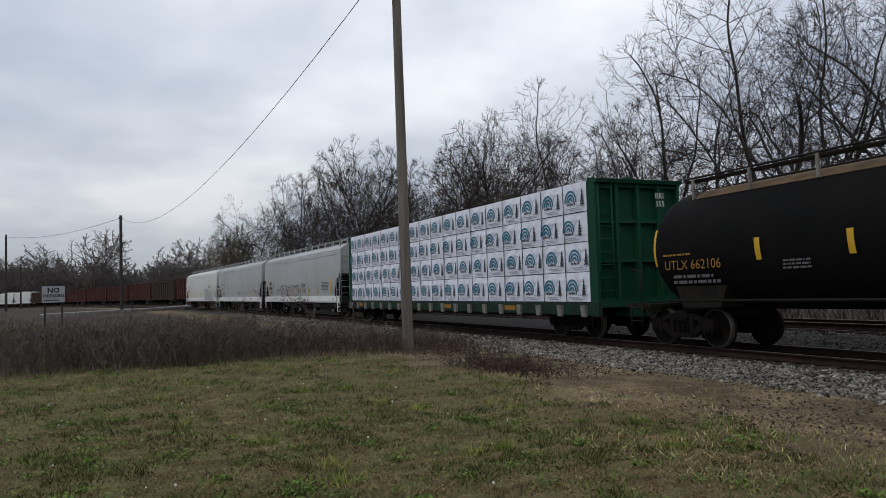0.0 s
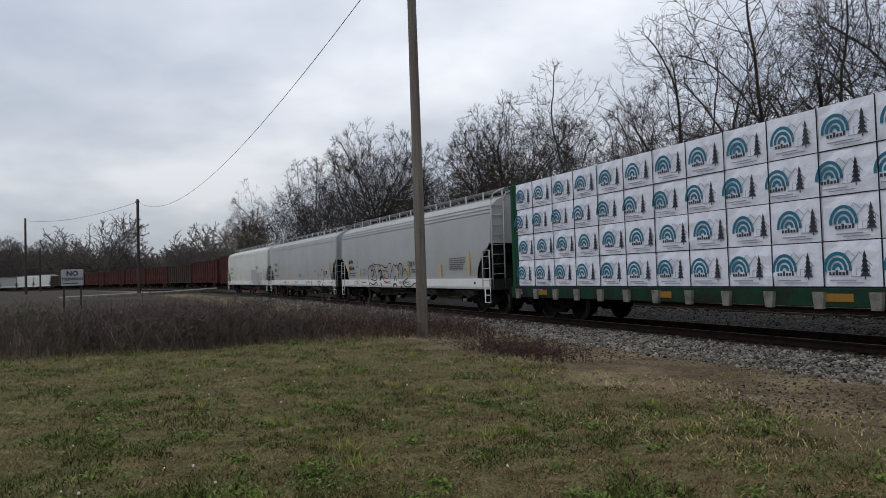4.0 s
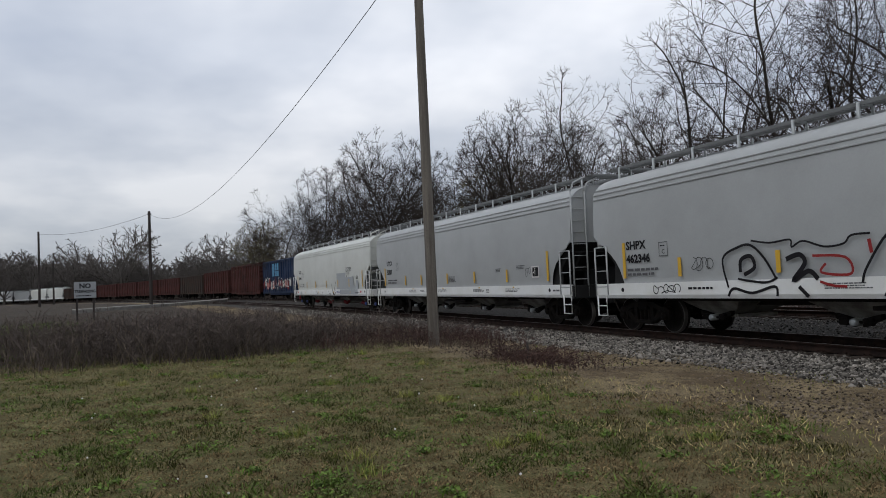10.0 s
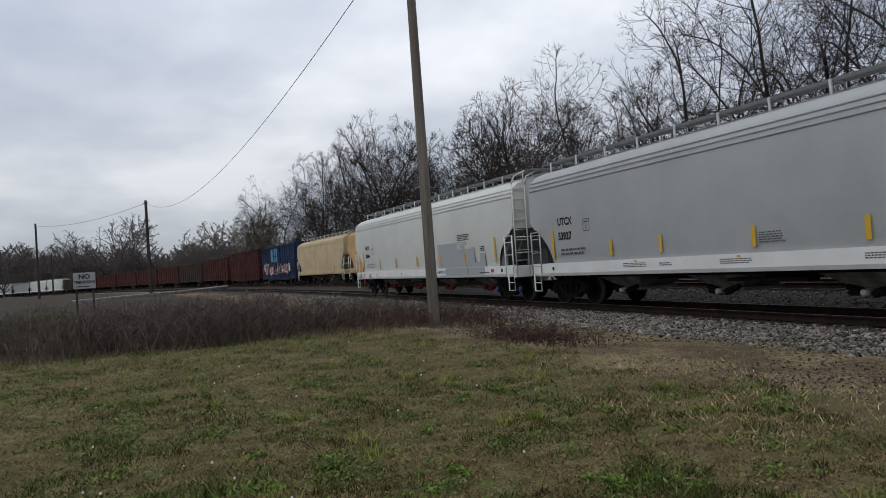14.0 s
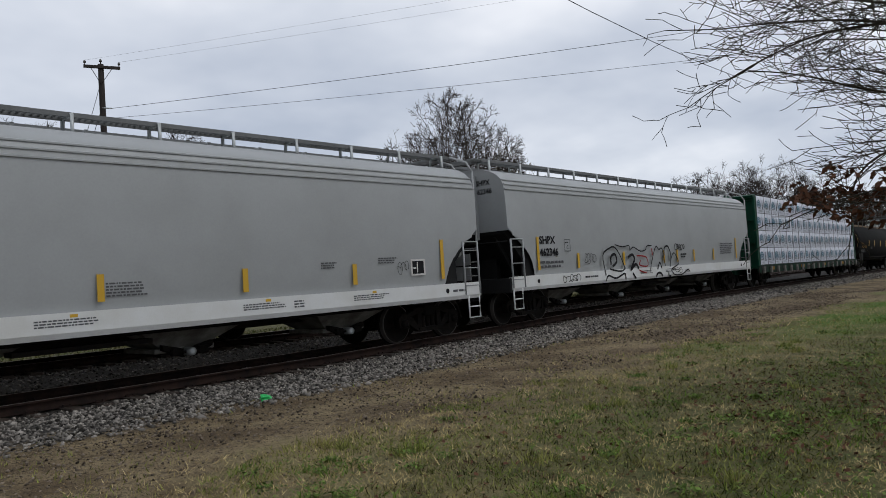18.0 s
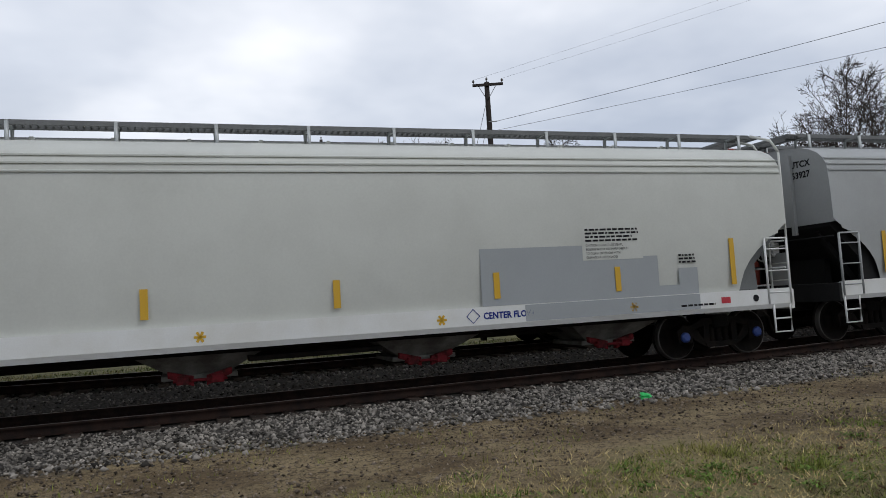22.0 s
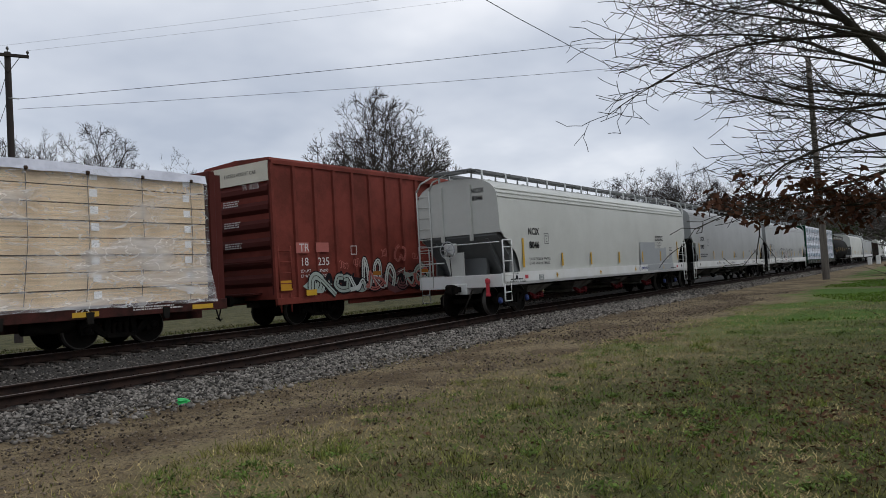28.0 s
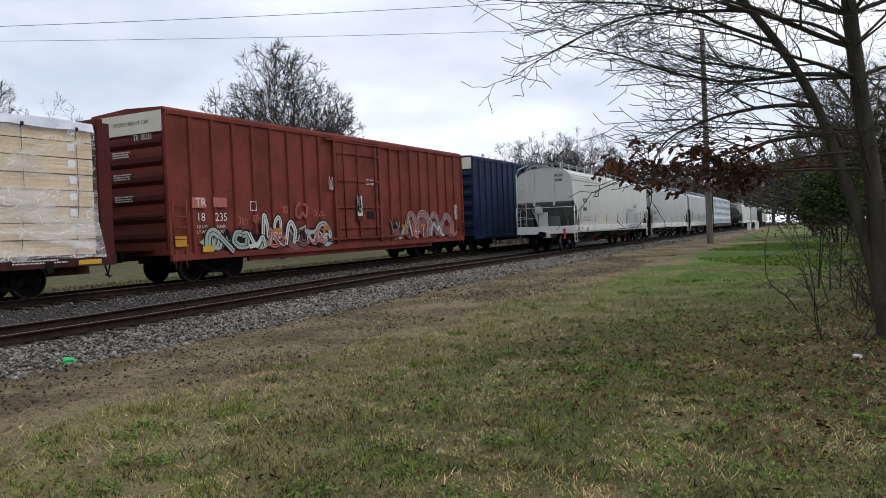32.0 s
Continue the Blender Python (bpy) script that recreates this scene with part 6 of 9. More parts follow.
    for i in range(46):
        x0 = rnd.uniform(-8.2, -2.3) if i < 30 else rnd.uniform(2.5, 8.0)
        pts = [(x0 + 0.22 * k + rnd.gauss(0, 0.08), rnd.uniform(0.95, 1.62)) for k in range(rnd.choice((3, 4)))]
        bm = bmesh.new()
        stroke(bm, smooth_line(pts, 5), rnd.choice((0.03, 0.05, 0.09, 0.14)), -1.6042 - 0.00003 * i if i % 2 else -1.6215 - 0.00004 * i)
        part("graffiti_stroke", bm, ("g_white", "g_black", "g_pink", "g_black", "g_mint", "g_black")[i % 6], car)
    for i, (path, w, fill, line) in enumerate((
            (hump(-8.25, -7.75, 0.96, 1.48, 0.05), 0.24, "g_mint", "g_black"), ([(-7.7, 1.35), (-7.35, 1.05), (-7.1, 0.98)], 0.16, "g_mint", "g_black"), (loop(-7.15, -6.45, 1.0, 1.48), 0.20, "g_mint", "g_black"),
            ([(-6.35, 1.38), (-6.15, 1.02), (-5.8, 1.30), (-5.65, 1.0)], 0.14, "g_white", "g_black"), (hump(-5.75, -5.45, 1.3, 1.98), 0.15, "g_white", "g_black"), (hump(-5.15, -4.85, 1.3, 1.90), 0.14, "g_white", "g_black"),
            ([(-5.7, 1.15), (-5.2, 0.98), (-4.75, 1.15), (-4.55, 1.5)], 0.13, "g_pink", "g_black"), (hump(-4.5, -4.1, 1.0, 1.78, 0.04), 0.17, "g_white", "g_black"), (loop(-4.0, -3.4, 1.9, 2.45), 0.06, "oxide", "g_pink"),
            (loop(-3.95, -3.35, 1.0, 1.55), 0.15, "g_maroon", "g_black"), ([(-3.2, 1.5), (-3.3, 1.15), (-2.95, 0.98), (-2.8, 1.35)], 0.16, "g_pink", "g_black"), (hump(-2.85, -2.05, 1.0, 1.72, 0.03), 0.19, "g_mint", "g_black"), ([(-2.5, 1.0), (-2.2, 1.12), (-1.85, 1.05)], 0.14, "g_mint", "g_black"),
            ([(2.45, 1.75), (2.65, 1.0)], 0.05, "g_white", "g_black"), ([(2.75, 1.65), (3.0, 1.45), (3.2, 1.7)], 0.06, "g_white", "g_black"), (hump(3.6, 4.5, 0.98, 1.95, 0.05), 0.22, "g_maroon", "g_white"), (hump(4.75, 5.7, 1.0, 2.12, 0.03), 0.24, "g_maroon", "g_white"),
            (hump(5.95, 6.75, 1.0, 1.98, 0.0), 0.22, "g_maroon", "g_white"), (hump(7.1, 8.2, 1.0, 1.82, 0.0), 0.24, "g_maroon", "g_white"), ([(4.05, 1.7), (4.0, 1.35), (4.15, 1.1)], 0.12, "g_white", "g_black"), ([(5.2, 1.6), (5.3, 1.0)], 0.10, "g_white", "g_black"))):
        graffiti_letter(car, path, w, fill, y - 0.0035 * (i % 4), line, 0.040 if line == "g_black" else 0.020)
    for x in (-5.25, -2.45, 3.25, 5.0):
        bm = bmesh.new()
        rect(bm, x, x + 0.42, 1.42, 1.56, -1.625)
        part("orange_plate", bm, "g_orange", car)
    for i, (x, z, w, hh, mat) in enumerate(((-6.9, 1.68, 0.4, 0.25, "g_pink"), (-6.2, 1.72, 0.35, 0.3, "g_pink"), (-4.75, 2.05, 0.3, 0.3, "g_pink"), (-2.95, 1.95, 0.65, 0.22, "g_pink"), (-1.95, 2.9, 0.25, 0.5, "g_white"), (2.6, 1.5, 0.5, 0.4, "g_black"))):
        scribble(car, x, x + w, z, z + hh, -1.612, mat, 4, 0.022, 330 + i)
    bm = bmesh.new()
    rect(bm, -0.25, 0.1, 1.95, 2.75, -1.706)
    part("lock_mark", bm, "ink_white", car, "white sprayed patch on the lock")
    scribble(car, -0.22, 0.06, 2.0, 2.7, -1.710, "g_black", 3, 0.05, 78)
    bm = bmesh.new()
    rect(bm, 0.55, 1.05, 1.85, 2.15, -1.637)
    part("dark_panel", bm, "ink", car)
    bars_of_text(car, 8.55, 1.75, 0.35, 0.75, 7, -1.60, "ink_white")
    return car


def gondola(label, paint, half=8.0, top=3.6, group="standing gondolas"):
    car = thing("gondola_car", label, "freight car", group=group)
    for s in (-1, 1):
        for nm, dims in (("side_wall", (-half, half, s * 1.48 - 0.04, s * 1.48 + 0.04, 1.0, top)), ("end_wall", (s * half - 0.04, s * half + 0.04, -1.5, 1.5, 1.0, top)),
                         ("top_chord", (-half, half, s * 1.50 - 0.07, s * 1.50 + 0.07, top - 0.12, top + 0.01)), ("side_sill", (-half, half, s * 1.50 - 0.07, s * 1.50 + 0.07, 0.85, 1.1))):
            bm = bmesh.new()
            box(bm, *dims)
            part(nm, bm, paint, car)
    bm = bmesh.new()
    box(bm, -half, half, -1.46, 1.46, 0.9, 1.05)
    part("floor", bm, paint, car)
    n = 11
    for i in range(n + 1):
        x = -half + 0.08 + (2 * half - 0.16) * i / n
        part("side_post", shared("gon_post%.1f" % top, paint, lambda bm: box(bm, -0.09, 0.09, -0.1, 0.0, 1.0, top - 0.1)), None, car, m=pose(x, -1.52, 0))
    add_trucks(car, half - 1.9, False)
    add_couplers(car, half + 0.6)
    return car


def wrapped_lumber_car():
    car = thing("bulkhead_flat_car", "dark red bulkhead flat car with tan lumber under clear plastic wrap", "freight car")
    half = 11.6
    bm = bmesh.new()
    box(bm, -half, half, -1.45, 1.45, 0.92, 1.05)
    box(bm, -half, half, -0.4, 0.4, 0.5, 0.95)
    part("deck", bm, "dark_sill", car)
    for s in (-1, 1):
        bm = bmesh.new()
        box(bm, -half, half, s * 1.50 - 0.06, s * 1.50 + 0.06, 0.74, 1.02, 0.01)
        part("side_sill", bm, "dark_sill", car)
        bm = bmesh.new()
        box(bm, -0.1, 0.1, -1.5, 1.5, 0.95, 4.55, 0.02)
        for y in (-1.4, 0, 1.4):
            box(bm, 0.1, 0.3, y - 0.07, y + 0.07, 0.95, 4.45)
        part("bulkhead", bm, "oxide_dark", car, "dark red end bulkhead", m=pose(s * (half - 0.3), 0, 0, 0, 0, 0 if s > 0 else 180))
    for x in np.arange(-half + 1.3, half - 0.5, 2.0):
        bm = bmesh.new()
        prism(bm, [(x - 0.07, 0.62), (x + 0.07, 0.62), (x + 0.1, 0.9), (x - 0.1, 0.9)], -1.60, -1.54)
        part("winch", bm, "black", car)
    for x in (-8.8, -4.2, 0.0, 3.2, 7.6, 10.8):
        bm = bmesh.new()
        box(bm, x - 0.32, x + 0.32, -1.575, -1.562, 0.79, 0.91)
        part("reflector", bm, "yellow", car, "yellow reflector plate")
    lettering(car, "F63", 7.35, 0.80, 0.17, -1.57, "ink_white")
    bm = bmesh.new()
    rect(bm, 4.55, 5.3, 0.74, 1.0, -1.563)
    part("number_panel", bm, "ink", car)
    bars_of_text(car, 4.6, 0.78, 0.6, 0.2, 2, -1.567, "ink_white")
    bars_of_text(car, 8.8, 0.85, 1.4, 0.12, 2, -1.563, "ink_white")
    for x in (-6.0, -2.0, 2.2, 6.0):
        bm = bmesh.new()
        box(bm, x - 0.05, x + 0.05, -0.6, -0.4, 0.15, 0.7)
        lathe(bm, [(-0.7, 0.16), (0.5, 0.16)], 12, "x", (x + 1.2, -0.8, 0.6))
        part("brake_rigging", bm, "black", car)
    rows, hh = 8, 0.380
    rnd = random.Random(3)
    for r in range(rows):
        z = 1.04 + r * (hh + 0.028)
        x = -half + 0.5
        cols = 4
        w = (2 * half - 1.0) / cols
        for c in range(cols):
            for y in (-0.76, 0.76):
                part("lumber_bundle", shared("plain_bundle%d" % rnd.randrange(3), "lumber", bm_boards(w, hh, 1.32, rnd.randrange(3))), None, car, m=pose(x + w * (c + 0.5), y + rnd.uniform(-0.015, 0.015), z))
        bm = bmesh.new()
        for k in range(14):
            xx = -half + 1.2 + k * (2 * half - 2.4) / 13
            box(bm, xx - 0.05, xx + 0.05, -1.42, 1.42, z - 0.02, z - 0.001)
        box(bm, -half + 0.55, half - 0.55, -1.424, 1.424, z - 0.0275, z - 0.003)
        part("lath_row", bm, "lath", car, "dark laths between the bundle rows")
        for k in range(4):
            xx = -half + 0.5 + (k + 0.42) * w + rnd.uniform(-0.03, 0.03)
            for dx in (0.0, 2.55):
                if xx + dx < half - 0.8:
                    bm = bmesh.new()
                    rect(bm, xx + dx, xx + dx + 0.20, z + 0.16, z + 0.34, -1.436)
                    part("paper_tag", bm, "paper", car)
    for k in range(16):
        xx = -half + 1.0 + k * (2 * half - 2.0) / 15
        bm = bmesh.new()
        box(bm, xx - 0.02, xx + 0.07, -1.555, -1.46, 4.16, 4.25, 0.02)
        part("corner_protector", bm, "lath", car)
        bm = bmesh.new()
        tube(bm, [(xx - 0.1, -1.47, 1.02), (xx + 0.05, -1.465, 2.6), (xx + 0.03, -1.465, 4.32), (xx, -0.2, 4.42)], 0.009, 5)
        part("tie_down_cable", bm, "ink_grey", car)
    nx, verts, faces = 60, [], []
    prof = [(-1.565, 0.97), (-1.50, 1.30), (-1.485, 1.9), (-1.482, 2.5), (-1.482, 3.1), (-1.484, 3.7), (-1.488, 4.15), (-1.44, 4.36), (-0.7, 4.46), (0.0, 4.48), (0.8, 4.45), (1.48, 4.34)]
    k = len(prof)
    for i in range(nx + 1):
        x = -half + 0.46 + (2 * half - 0.92) * i / nx
        for j, (y, z) in enumerate(prof):
            n1 = noise.noise(Vector((x * 0.9, z * 1.3, 3.0))) * (0.035 if j > 0 else 0.08)
            verts.append((x + (0.12 if i == nx and j < 2 else 0), y - 0.025 - abs(n1), z + (0.10 * noise.noise(Vector((x * 1.2, 0, 0))) if j in (0, 8, 9, 10) else 0)))
    for i in range(nx):
        for j in range(k - 1):
            a = i * k + j
            faces.append((a, a + k, a + k + 1, a + 1))
    me = quads_mesh("plastic_wrap", verts, faces, "film")
    for p in me.polygons:
        p.use_smooth = True
    part("plastic_wrap", me, None, car, "crumpled clear plastic sheet over the lumber")
    top = bmesh.new()
    r1 = [top.verts.new((-half + 0.50 + (2 * half - 1.0) * i / 40, -1.53 + 0.02 * math.sin(i * 1.7), 4.17 + 0.015 * math.sin(i * 2.3))) for i in range(41)]
    r2 = [top.verts.new((v.co.x, -1.49, 4.40 + 0.02 * math.sin(v.co.x * 2.1))) for v in r1]
    r3 = [top.verts.new((v.co.x, -0.6, 4.50 + 0.015 * math.sin(v.co.x * 1.3))) for v in r1]
    for i in range(40):
        top.faces.new((r1[i], r1[i + 1], r2[i + 1], r2[i]))
        top.faces.new((r2[i], r2[i + 1], r3[i + 1], r3[i]))
    part("wrap_edge", top, "wrap", car, "white folded top edge of the plastic wrap")
    add_trucks(car, 8.75, False)
    add_couplers(car, 12.3)
    return car


def bm_boards(w, h, d, seed):
    def build(bm):
        rnd = random.Random(seed)
        n = 9
        for i in range(n):
            z = h * i / n
            x = -w / 2 + 0.01
            o = rnd.uniform(0, 0.005)
            box(bm, x, w / 2 - 0.01, -d / 2 + o, d / 2 - o, z + 0.0008, z + h / n - 0.0008)
    return build


# ---- the moving train, from its last car forwards; offsets from the train's zero mark ----
TRAIN = []


def build_moving_train():
    TRAIN.append((car_ncix(), -10.89, 15.7))
    TRAIN.append((car_utcx(), 9.595, 15.7))
    TRAIN.append((car_shpx(), 30.08, 15.7))
    TRAIN.append((centre_beam_car(), 52.36, 18.2))
    TRAIN.append((tank_car(), 73.6, 14.7))
    TRAIN.append((hopper("dusty white covered hopper car ahead of the tank car", "hopper_white", stripes=STRIPES), 93.5, 15.7))
    TRAIN.append((hopper("dull grey covered hopper car far along the train", "hopper_grey", stripes=STRIPES), 114.0, 15.7))
    TRAIN.append((gondola("dark gondola car far along the train", "rust_dark", group="gondolas of the moving train"), 132.0, 12.2))
    TRAIN.append((hopper("pale covered hopper car at the far bend of the train", "hopper_white", stripes=()), 151.2, 15.7))


build_moving_train()


def far_car(car, s, base):
    car.matrix_basis = car_pose(s, base, True)
    return car


def build_standing_cars():
    far_car(wrapped_lumber_car(), 1.25, 17.5)
    far_car(car_red_box(), 24.35, 14.5)
    b = boxcar("dark blue boxcar with a white end panel", "boxcar_blue", "boxcar_blue", cream=True)
    far_car(b, 44.8, 13.8)
    t = hopper("cream covered hopper car standing on the far track", "hopper_cream", half=8.1, spin=False, coupled=8.7, trucks=6.5, group="standing hoppers")
    far_car(t, -69.9, 13)
    t = hopper("tan covered hopper car standing on the far track", "hopper_tan", half=8.5, spin=False, coupled=9.1, trucks=6.9, group="standing hoppers")
    far_car(t, -52.0, 13.8)
    bl = boxcar("faded blue boxcar with red and white graffiti", "boxcar_blue", "boxcar_blue", half=8.0, top=4.6, cream=False, posts=6)
    far_car(bl, -87.3, 12)
    rnd = random.Random(8)
    for i in range(14):
        blob(bl, -7.2 + i * 1.0, 1.75 + rnd.uniform(-0.2, 0.3), 0.5, 0.55, -1.61 - 0.002 * (i % 3), ("g_red", "g_white", "g_pink")[i % 3], 400 + i)
    for i in range(9):
        scribble(bl, -7.3 + i * 1.55, -5.6 + i * 1.55, 1.2, 2.5, -1.62, ("g_black", "g_white")[i % 2], 3, 0.09, 430 + i)
    bm = bmesh.new()
    rect(bm, -2.6, 0.6, 2.7, 4.2, -1.63)
    part("pale_blue_panel", bm, "g_cyan", bl)
    far_car(boxcar("rusty red boxcar standing on the far track", "rust_red", "rust_red", half=8.6, top=4.7, cream=False, posts=7), -105.9, 13)
    s = -115.6
    for label, paint, half, top in STANDING:
        s -= half + 0.6
        if paint.startswith("rust"):
            c = gondola(label, paint, half, top)
        else:
            c = hopper(label, paint, half=half, spin=False, coupled=half + 0.6, trucks=half - 1.7, group="standing hoppers")
        far_car(c, s, 2 * half - 4)
        s -= half + 0.6


STANDING = [("rusty red gondola standing on the far track", "rust_red", 8.6, 4.3), ("rusty dark gondola standing on the far track", "rust_dark", 8.6, 4.1),
            ("rusty red gondola standing on the far track", "rust_red", 8.6, 4.1), ("rusty red gondola standing on the far track", "rust_red", 8.6, 4.1),
            ("rusty red gondola standing on the far track", "rust_red", 8.6, 4.1), ("rusty red gondola standing on the far track", "rust_red", 8.6, 4.0), ("rusty red gondola standing on the far track", "rust_red", 8.0, 3.9),
            ("rusty dark gondola standing on the far track", "rust_dark", 7.0, 3.9),
            ("white covered hopper far along the standing cars", "hopper_white", 7.5, 0), ("white covered hopper far along the standing cars", "hopper_white", 7.5, 0),
            ("grey covered hopper far along the standing cars", "hopper_grey", 7.5, 0), ("grey covered hopper far along the standing cars", "hopper_grey", 7.5, 0), ("white covered hopper far along the standing cars", "hopper_white", 7.5, 0)]
build_standing_cars()
# ---- places by bearing: degrees to the left of straight across the track, and distance ----
def at_bearing(az, r, height=None):
    x, y = -math.sin(radians(az)) * r, math.cos(radians(az)) * r
    lat, along = lateral_of(np.array([x]), np.array([y]))
    z = float(ground_height(lat, along)[0])
    return Vector((x, y, z if height is None else height))


# ---- poles and wires ----
def round_pole(parent, h, r0, r1, mat, lean=(0, 0), rnd=None):
    bm = bmesh.new()
    n, seg, rows = 9, 14, []
    rnd = rnd or random.Random(2)
    for i in range(n + 1):
        t = i / n
        rad = r0 + (r1 - r0) * t
        c = Vector((lean[0] * t * h, lean[1] * t * h, t * h - 0.3 * (1 - t)))
        rows.append([bm.verts.new(c + Vector((rad * (1 + rnd.uniform(-0.025, 0.025)) * math.cos(2 * math.pi * k / seg), rad * (1 + rnd.uniform(-0.025, 0.025)) * math.sin(2 * math.pi * k / seg), 0))) for k in range(seg)])
    for a, b in zip(rows, rows[1:]):
        for k in range(seg):
            f = bm.faces.new((a[k], a[(k + 1) % seg], b[(k + 1) % seg], b[k]))
            f.smooth = True
    bm.faces.new(rows[-1])
    return part("shaft", bm, mat, parent)


def insulators(parent, pts):
    for p in pts:
        bm = bmesh.new()
        lathe(bm, [(0, 0.02), (0.08, 0.02), (0.09, 0.055), (0.15, 0.06), (0.2, 0.035), (0.22, 0.02)], 10, "z", p)
        part("insulator", bm, "insulator", parent)


def wire(name, a, b, sag, r=0.012, label="thin black overhead wire", n=24):
    a, b = Vector(a), Vector(b)
    bm = bmesh.new()
    pts = []
    for i in range(n + 1):
        t = i / n
        p = a.lerp(b, t)
        p.z -= sag * 4 * t * (1 - t)
        pts.append(p)
    tube(bm, pts, r, 5)
    return tagged(part(name, bm, "wire"), label, "wire")


def build_poles():
    base = at_bearing(69.5, 19.3)
    p = thing("utility_pole", "weathered grey wooden utility pole at the lawn's edge", "utility pole", Matrix.Translation(base))
    round_pole(p, 11.0, 0.150, 0.108, "pole", (0.0, -0.004))
    bm = bmesh.new()
    box(bm, -0.03, 0.03, -0.2, -0.15, 9.9, 10.3)
    part("bracket", bm, "galv", p)
    top1 = base + Vector((0, -0.15, 10.45))
    base2 = at_bearing(90.1, 92)
    q = thing("utility_pole", "dark wooden utility pole beyond the brush", "utility pole", Matrix.Translation(base2))
    round_pole(q, 11.1, 0.20, 0.15, "pole_dark")
    bm = bmesh.new()
    box(bm, -0.05, 0.05, -0.25, 0.25, 10.75, 10.85)
    part("bracket", bm, "pole_dark", q)
    top2 = base2 + Vector((0, 0, 10.8))
    wire("overhead_wire", top1, top2, 2.9, 0.012)
    base3 = at_bearing(97.15, 150)
    q3 = thing("utility_pole", "distant dark wooden utility pole", "utility pole", Matrix.Translation(base3))
    round_pole(q3, 13.4, 0.22, 0.16, "pole_dark")
    wire("overhead_wire", top2, base3 + Vector((0, 0, 13.0)), 0.9, 0.02)
    base3b = at_bearing(96.3, 190)
    q3 = thing("utility_pole", "distant dark wooden utility pole", "utility pole", Matrix.Translation(base3b))
    round_pole(q3, 10.0, 0.2, 0.15, "pole_dark")
    # the pole with a crossarm, beyond the tracks
    b4 = at_bearing(-23.15, 36)
    c = thing("utility_pole", "dark wooden utility pole with a crossarm and insulators", "utility pole", Matrix.Translation(b4) @ pose(0, 0, 0, 0, 0, -23))
    round_pole(c, 12.35, 0.17, 0.12, "pole_dark", (-0.012, 0))
    bm = bmesh.new()
    box(bm, -0.85, 0.65, -0.20, -0.10, 12.12, 12.25, 0.01)
    part("crossarm", bm, "pole_dark", c)
    bm = bmesh.new()
    bar(bm, (-0.15, -0.16, 11.4), (-0.55, -0.16, 12.12), 0.015, seg=6)
    bar(bm, (-0.15, -0.16, 11.4), (0.3, -0.16, 12.12), 0.015, seg=6)
    part("arm_brace", bm, "pole_dark", c)
    insulators(c, [(-0.8, -0.15, 12.24), (-0.15, -0.1, 12.35), (0.6, -0.15, 12.24)])
    bm = bmesh.new()
    bar(bm, (-0.15, -0.1, 10.35), (0.25, -0.1, 10.35), 0.03)
    part("wire_bracket", bm, "galv", c)
    m4 = c.matrix_basis
    far_end = Vector((44.0, -9.0, 12.9))
    wire("overhead_wire", m4 @ Vector((0.25, -0.1, 10.35)), far_end, 0.35, 0.010)
    wire("overhead_wire", m4 @ Vector((0.2, -0.1, 9.9)), far_end + Vector((3, 0, -1.1)), 0.4, 0.008)
    wire("overhead_wire", m4 @ Vector((-0.8, -0.15, 12.45)), far_end + Vector((-1.0, 0, 3.2)), 0.3, 0.0035)
    wire("overhead_wire", m4 @ Vector((0.6, -0.15, 12.45)), far_end + Vector((0.8, 0, 3.2)), 0.3, 0.0035)
    wire("guy_wire", m4 @ Vector((-0.15, 0, 11.6)), m4 @ Vector((-3.4, 1.0, 0.0)), 0.0, 0.012, "steel guy wire of the utility pole", 3)
    wire("guy_wire", m4 @ Vector((-0.15, 0, 10.4)), m4 @ Vector((-3.4, 1.0, 0.0)), 0.0, 0.012, "steel guy wire of the utility pole", 3)
    b5 = at_bearing(-9.8, 60)
    c5 = thing("utility_pole", "distant utility pole with a crossarm", "utility pole", Matrix.Translation(b5) @ pose(0, 0, 0, 0, 0, -10))
    round_pole(c5, 15.3, 0.17, 0.12, "pole_dark")
    bm = bmesh.new()
    box(bm, -1.3, 1.3, -0.2, -0.1, 14.5, 14.65, 0.01)
    part("crossarm", bm, "galv", c5)
    insulators(c5, [(-1.2, -0.15, 14.64), (1.2, -0.15, 14.64), (0, -0.1, 15.3)])
    # street lamp on a grey wooden pole along the lawn
    b6 = at_bearing(-80.25, 50)
    s = thing("street_lamp", "grey wooden street lamp pole at the lawn's far end", "street lamp", Matrix.Translation(b6))
    round_pole(s, 13.6, 0.21, 0.14, "pole", (0.006, 0.010))
    bm = bmesh.new()
    tube(bm, [(0.08, 0.13, 12.0), (-0.1, 1.1, 12.55), (-0.2, 2.0, 12.6)], 0.05, 8)
    part("lamp_arm", bm, "galv", s)
    bm = bmesh.new()
    box(bm, -0.32, -0.08, 1.8, 2.5, 12.48, 12.66, 0.05)
    part("lamp_head", bm, "galv", s)
    wire("overhead_wire", top1 + Vector((0, 0, 0.4)), b6 + Vector((0, 0, 10.6)), 4.2, 0.008)


build_poles()


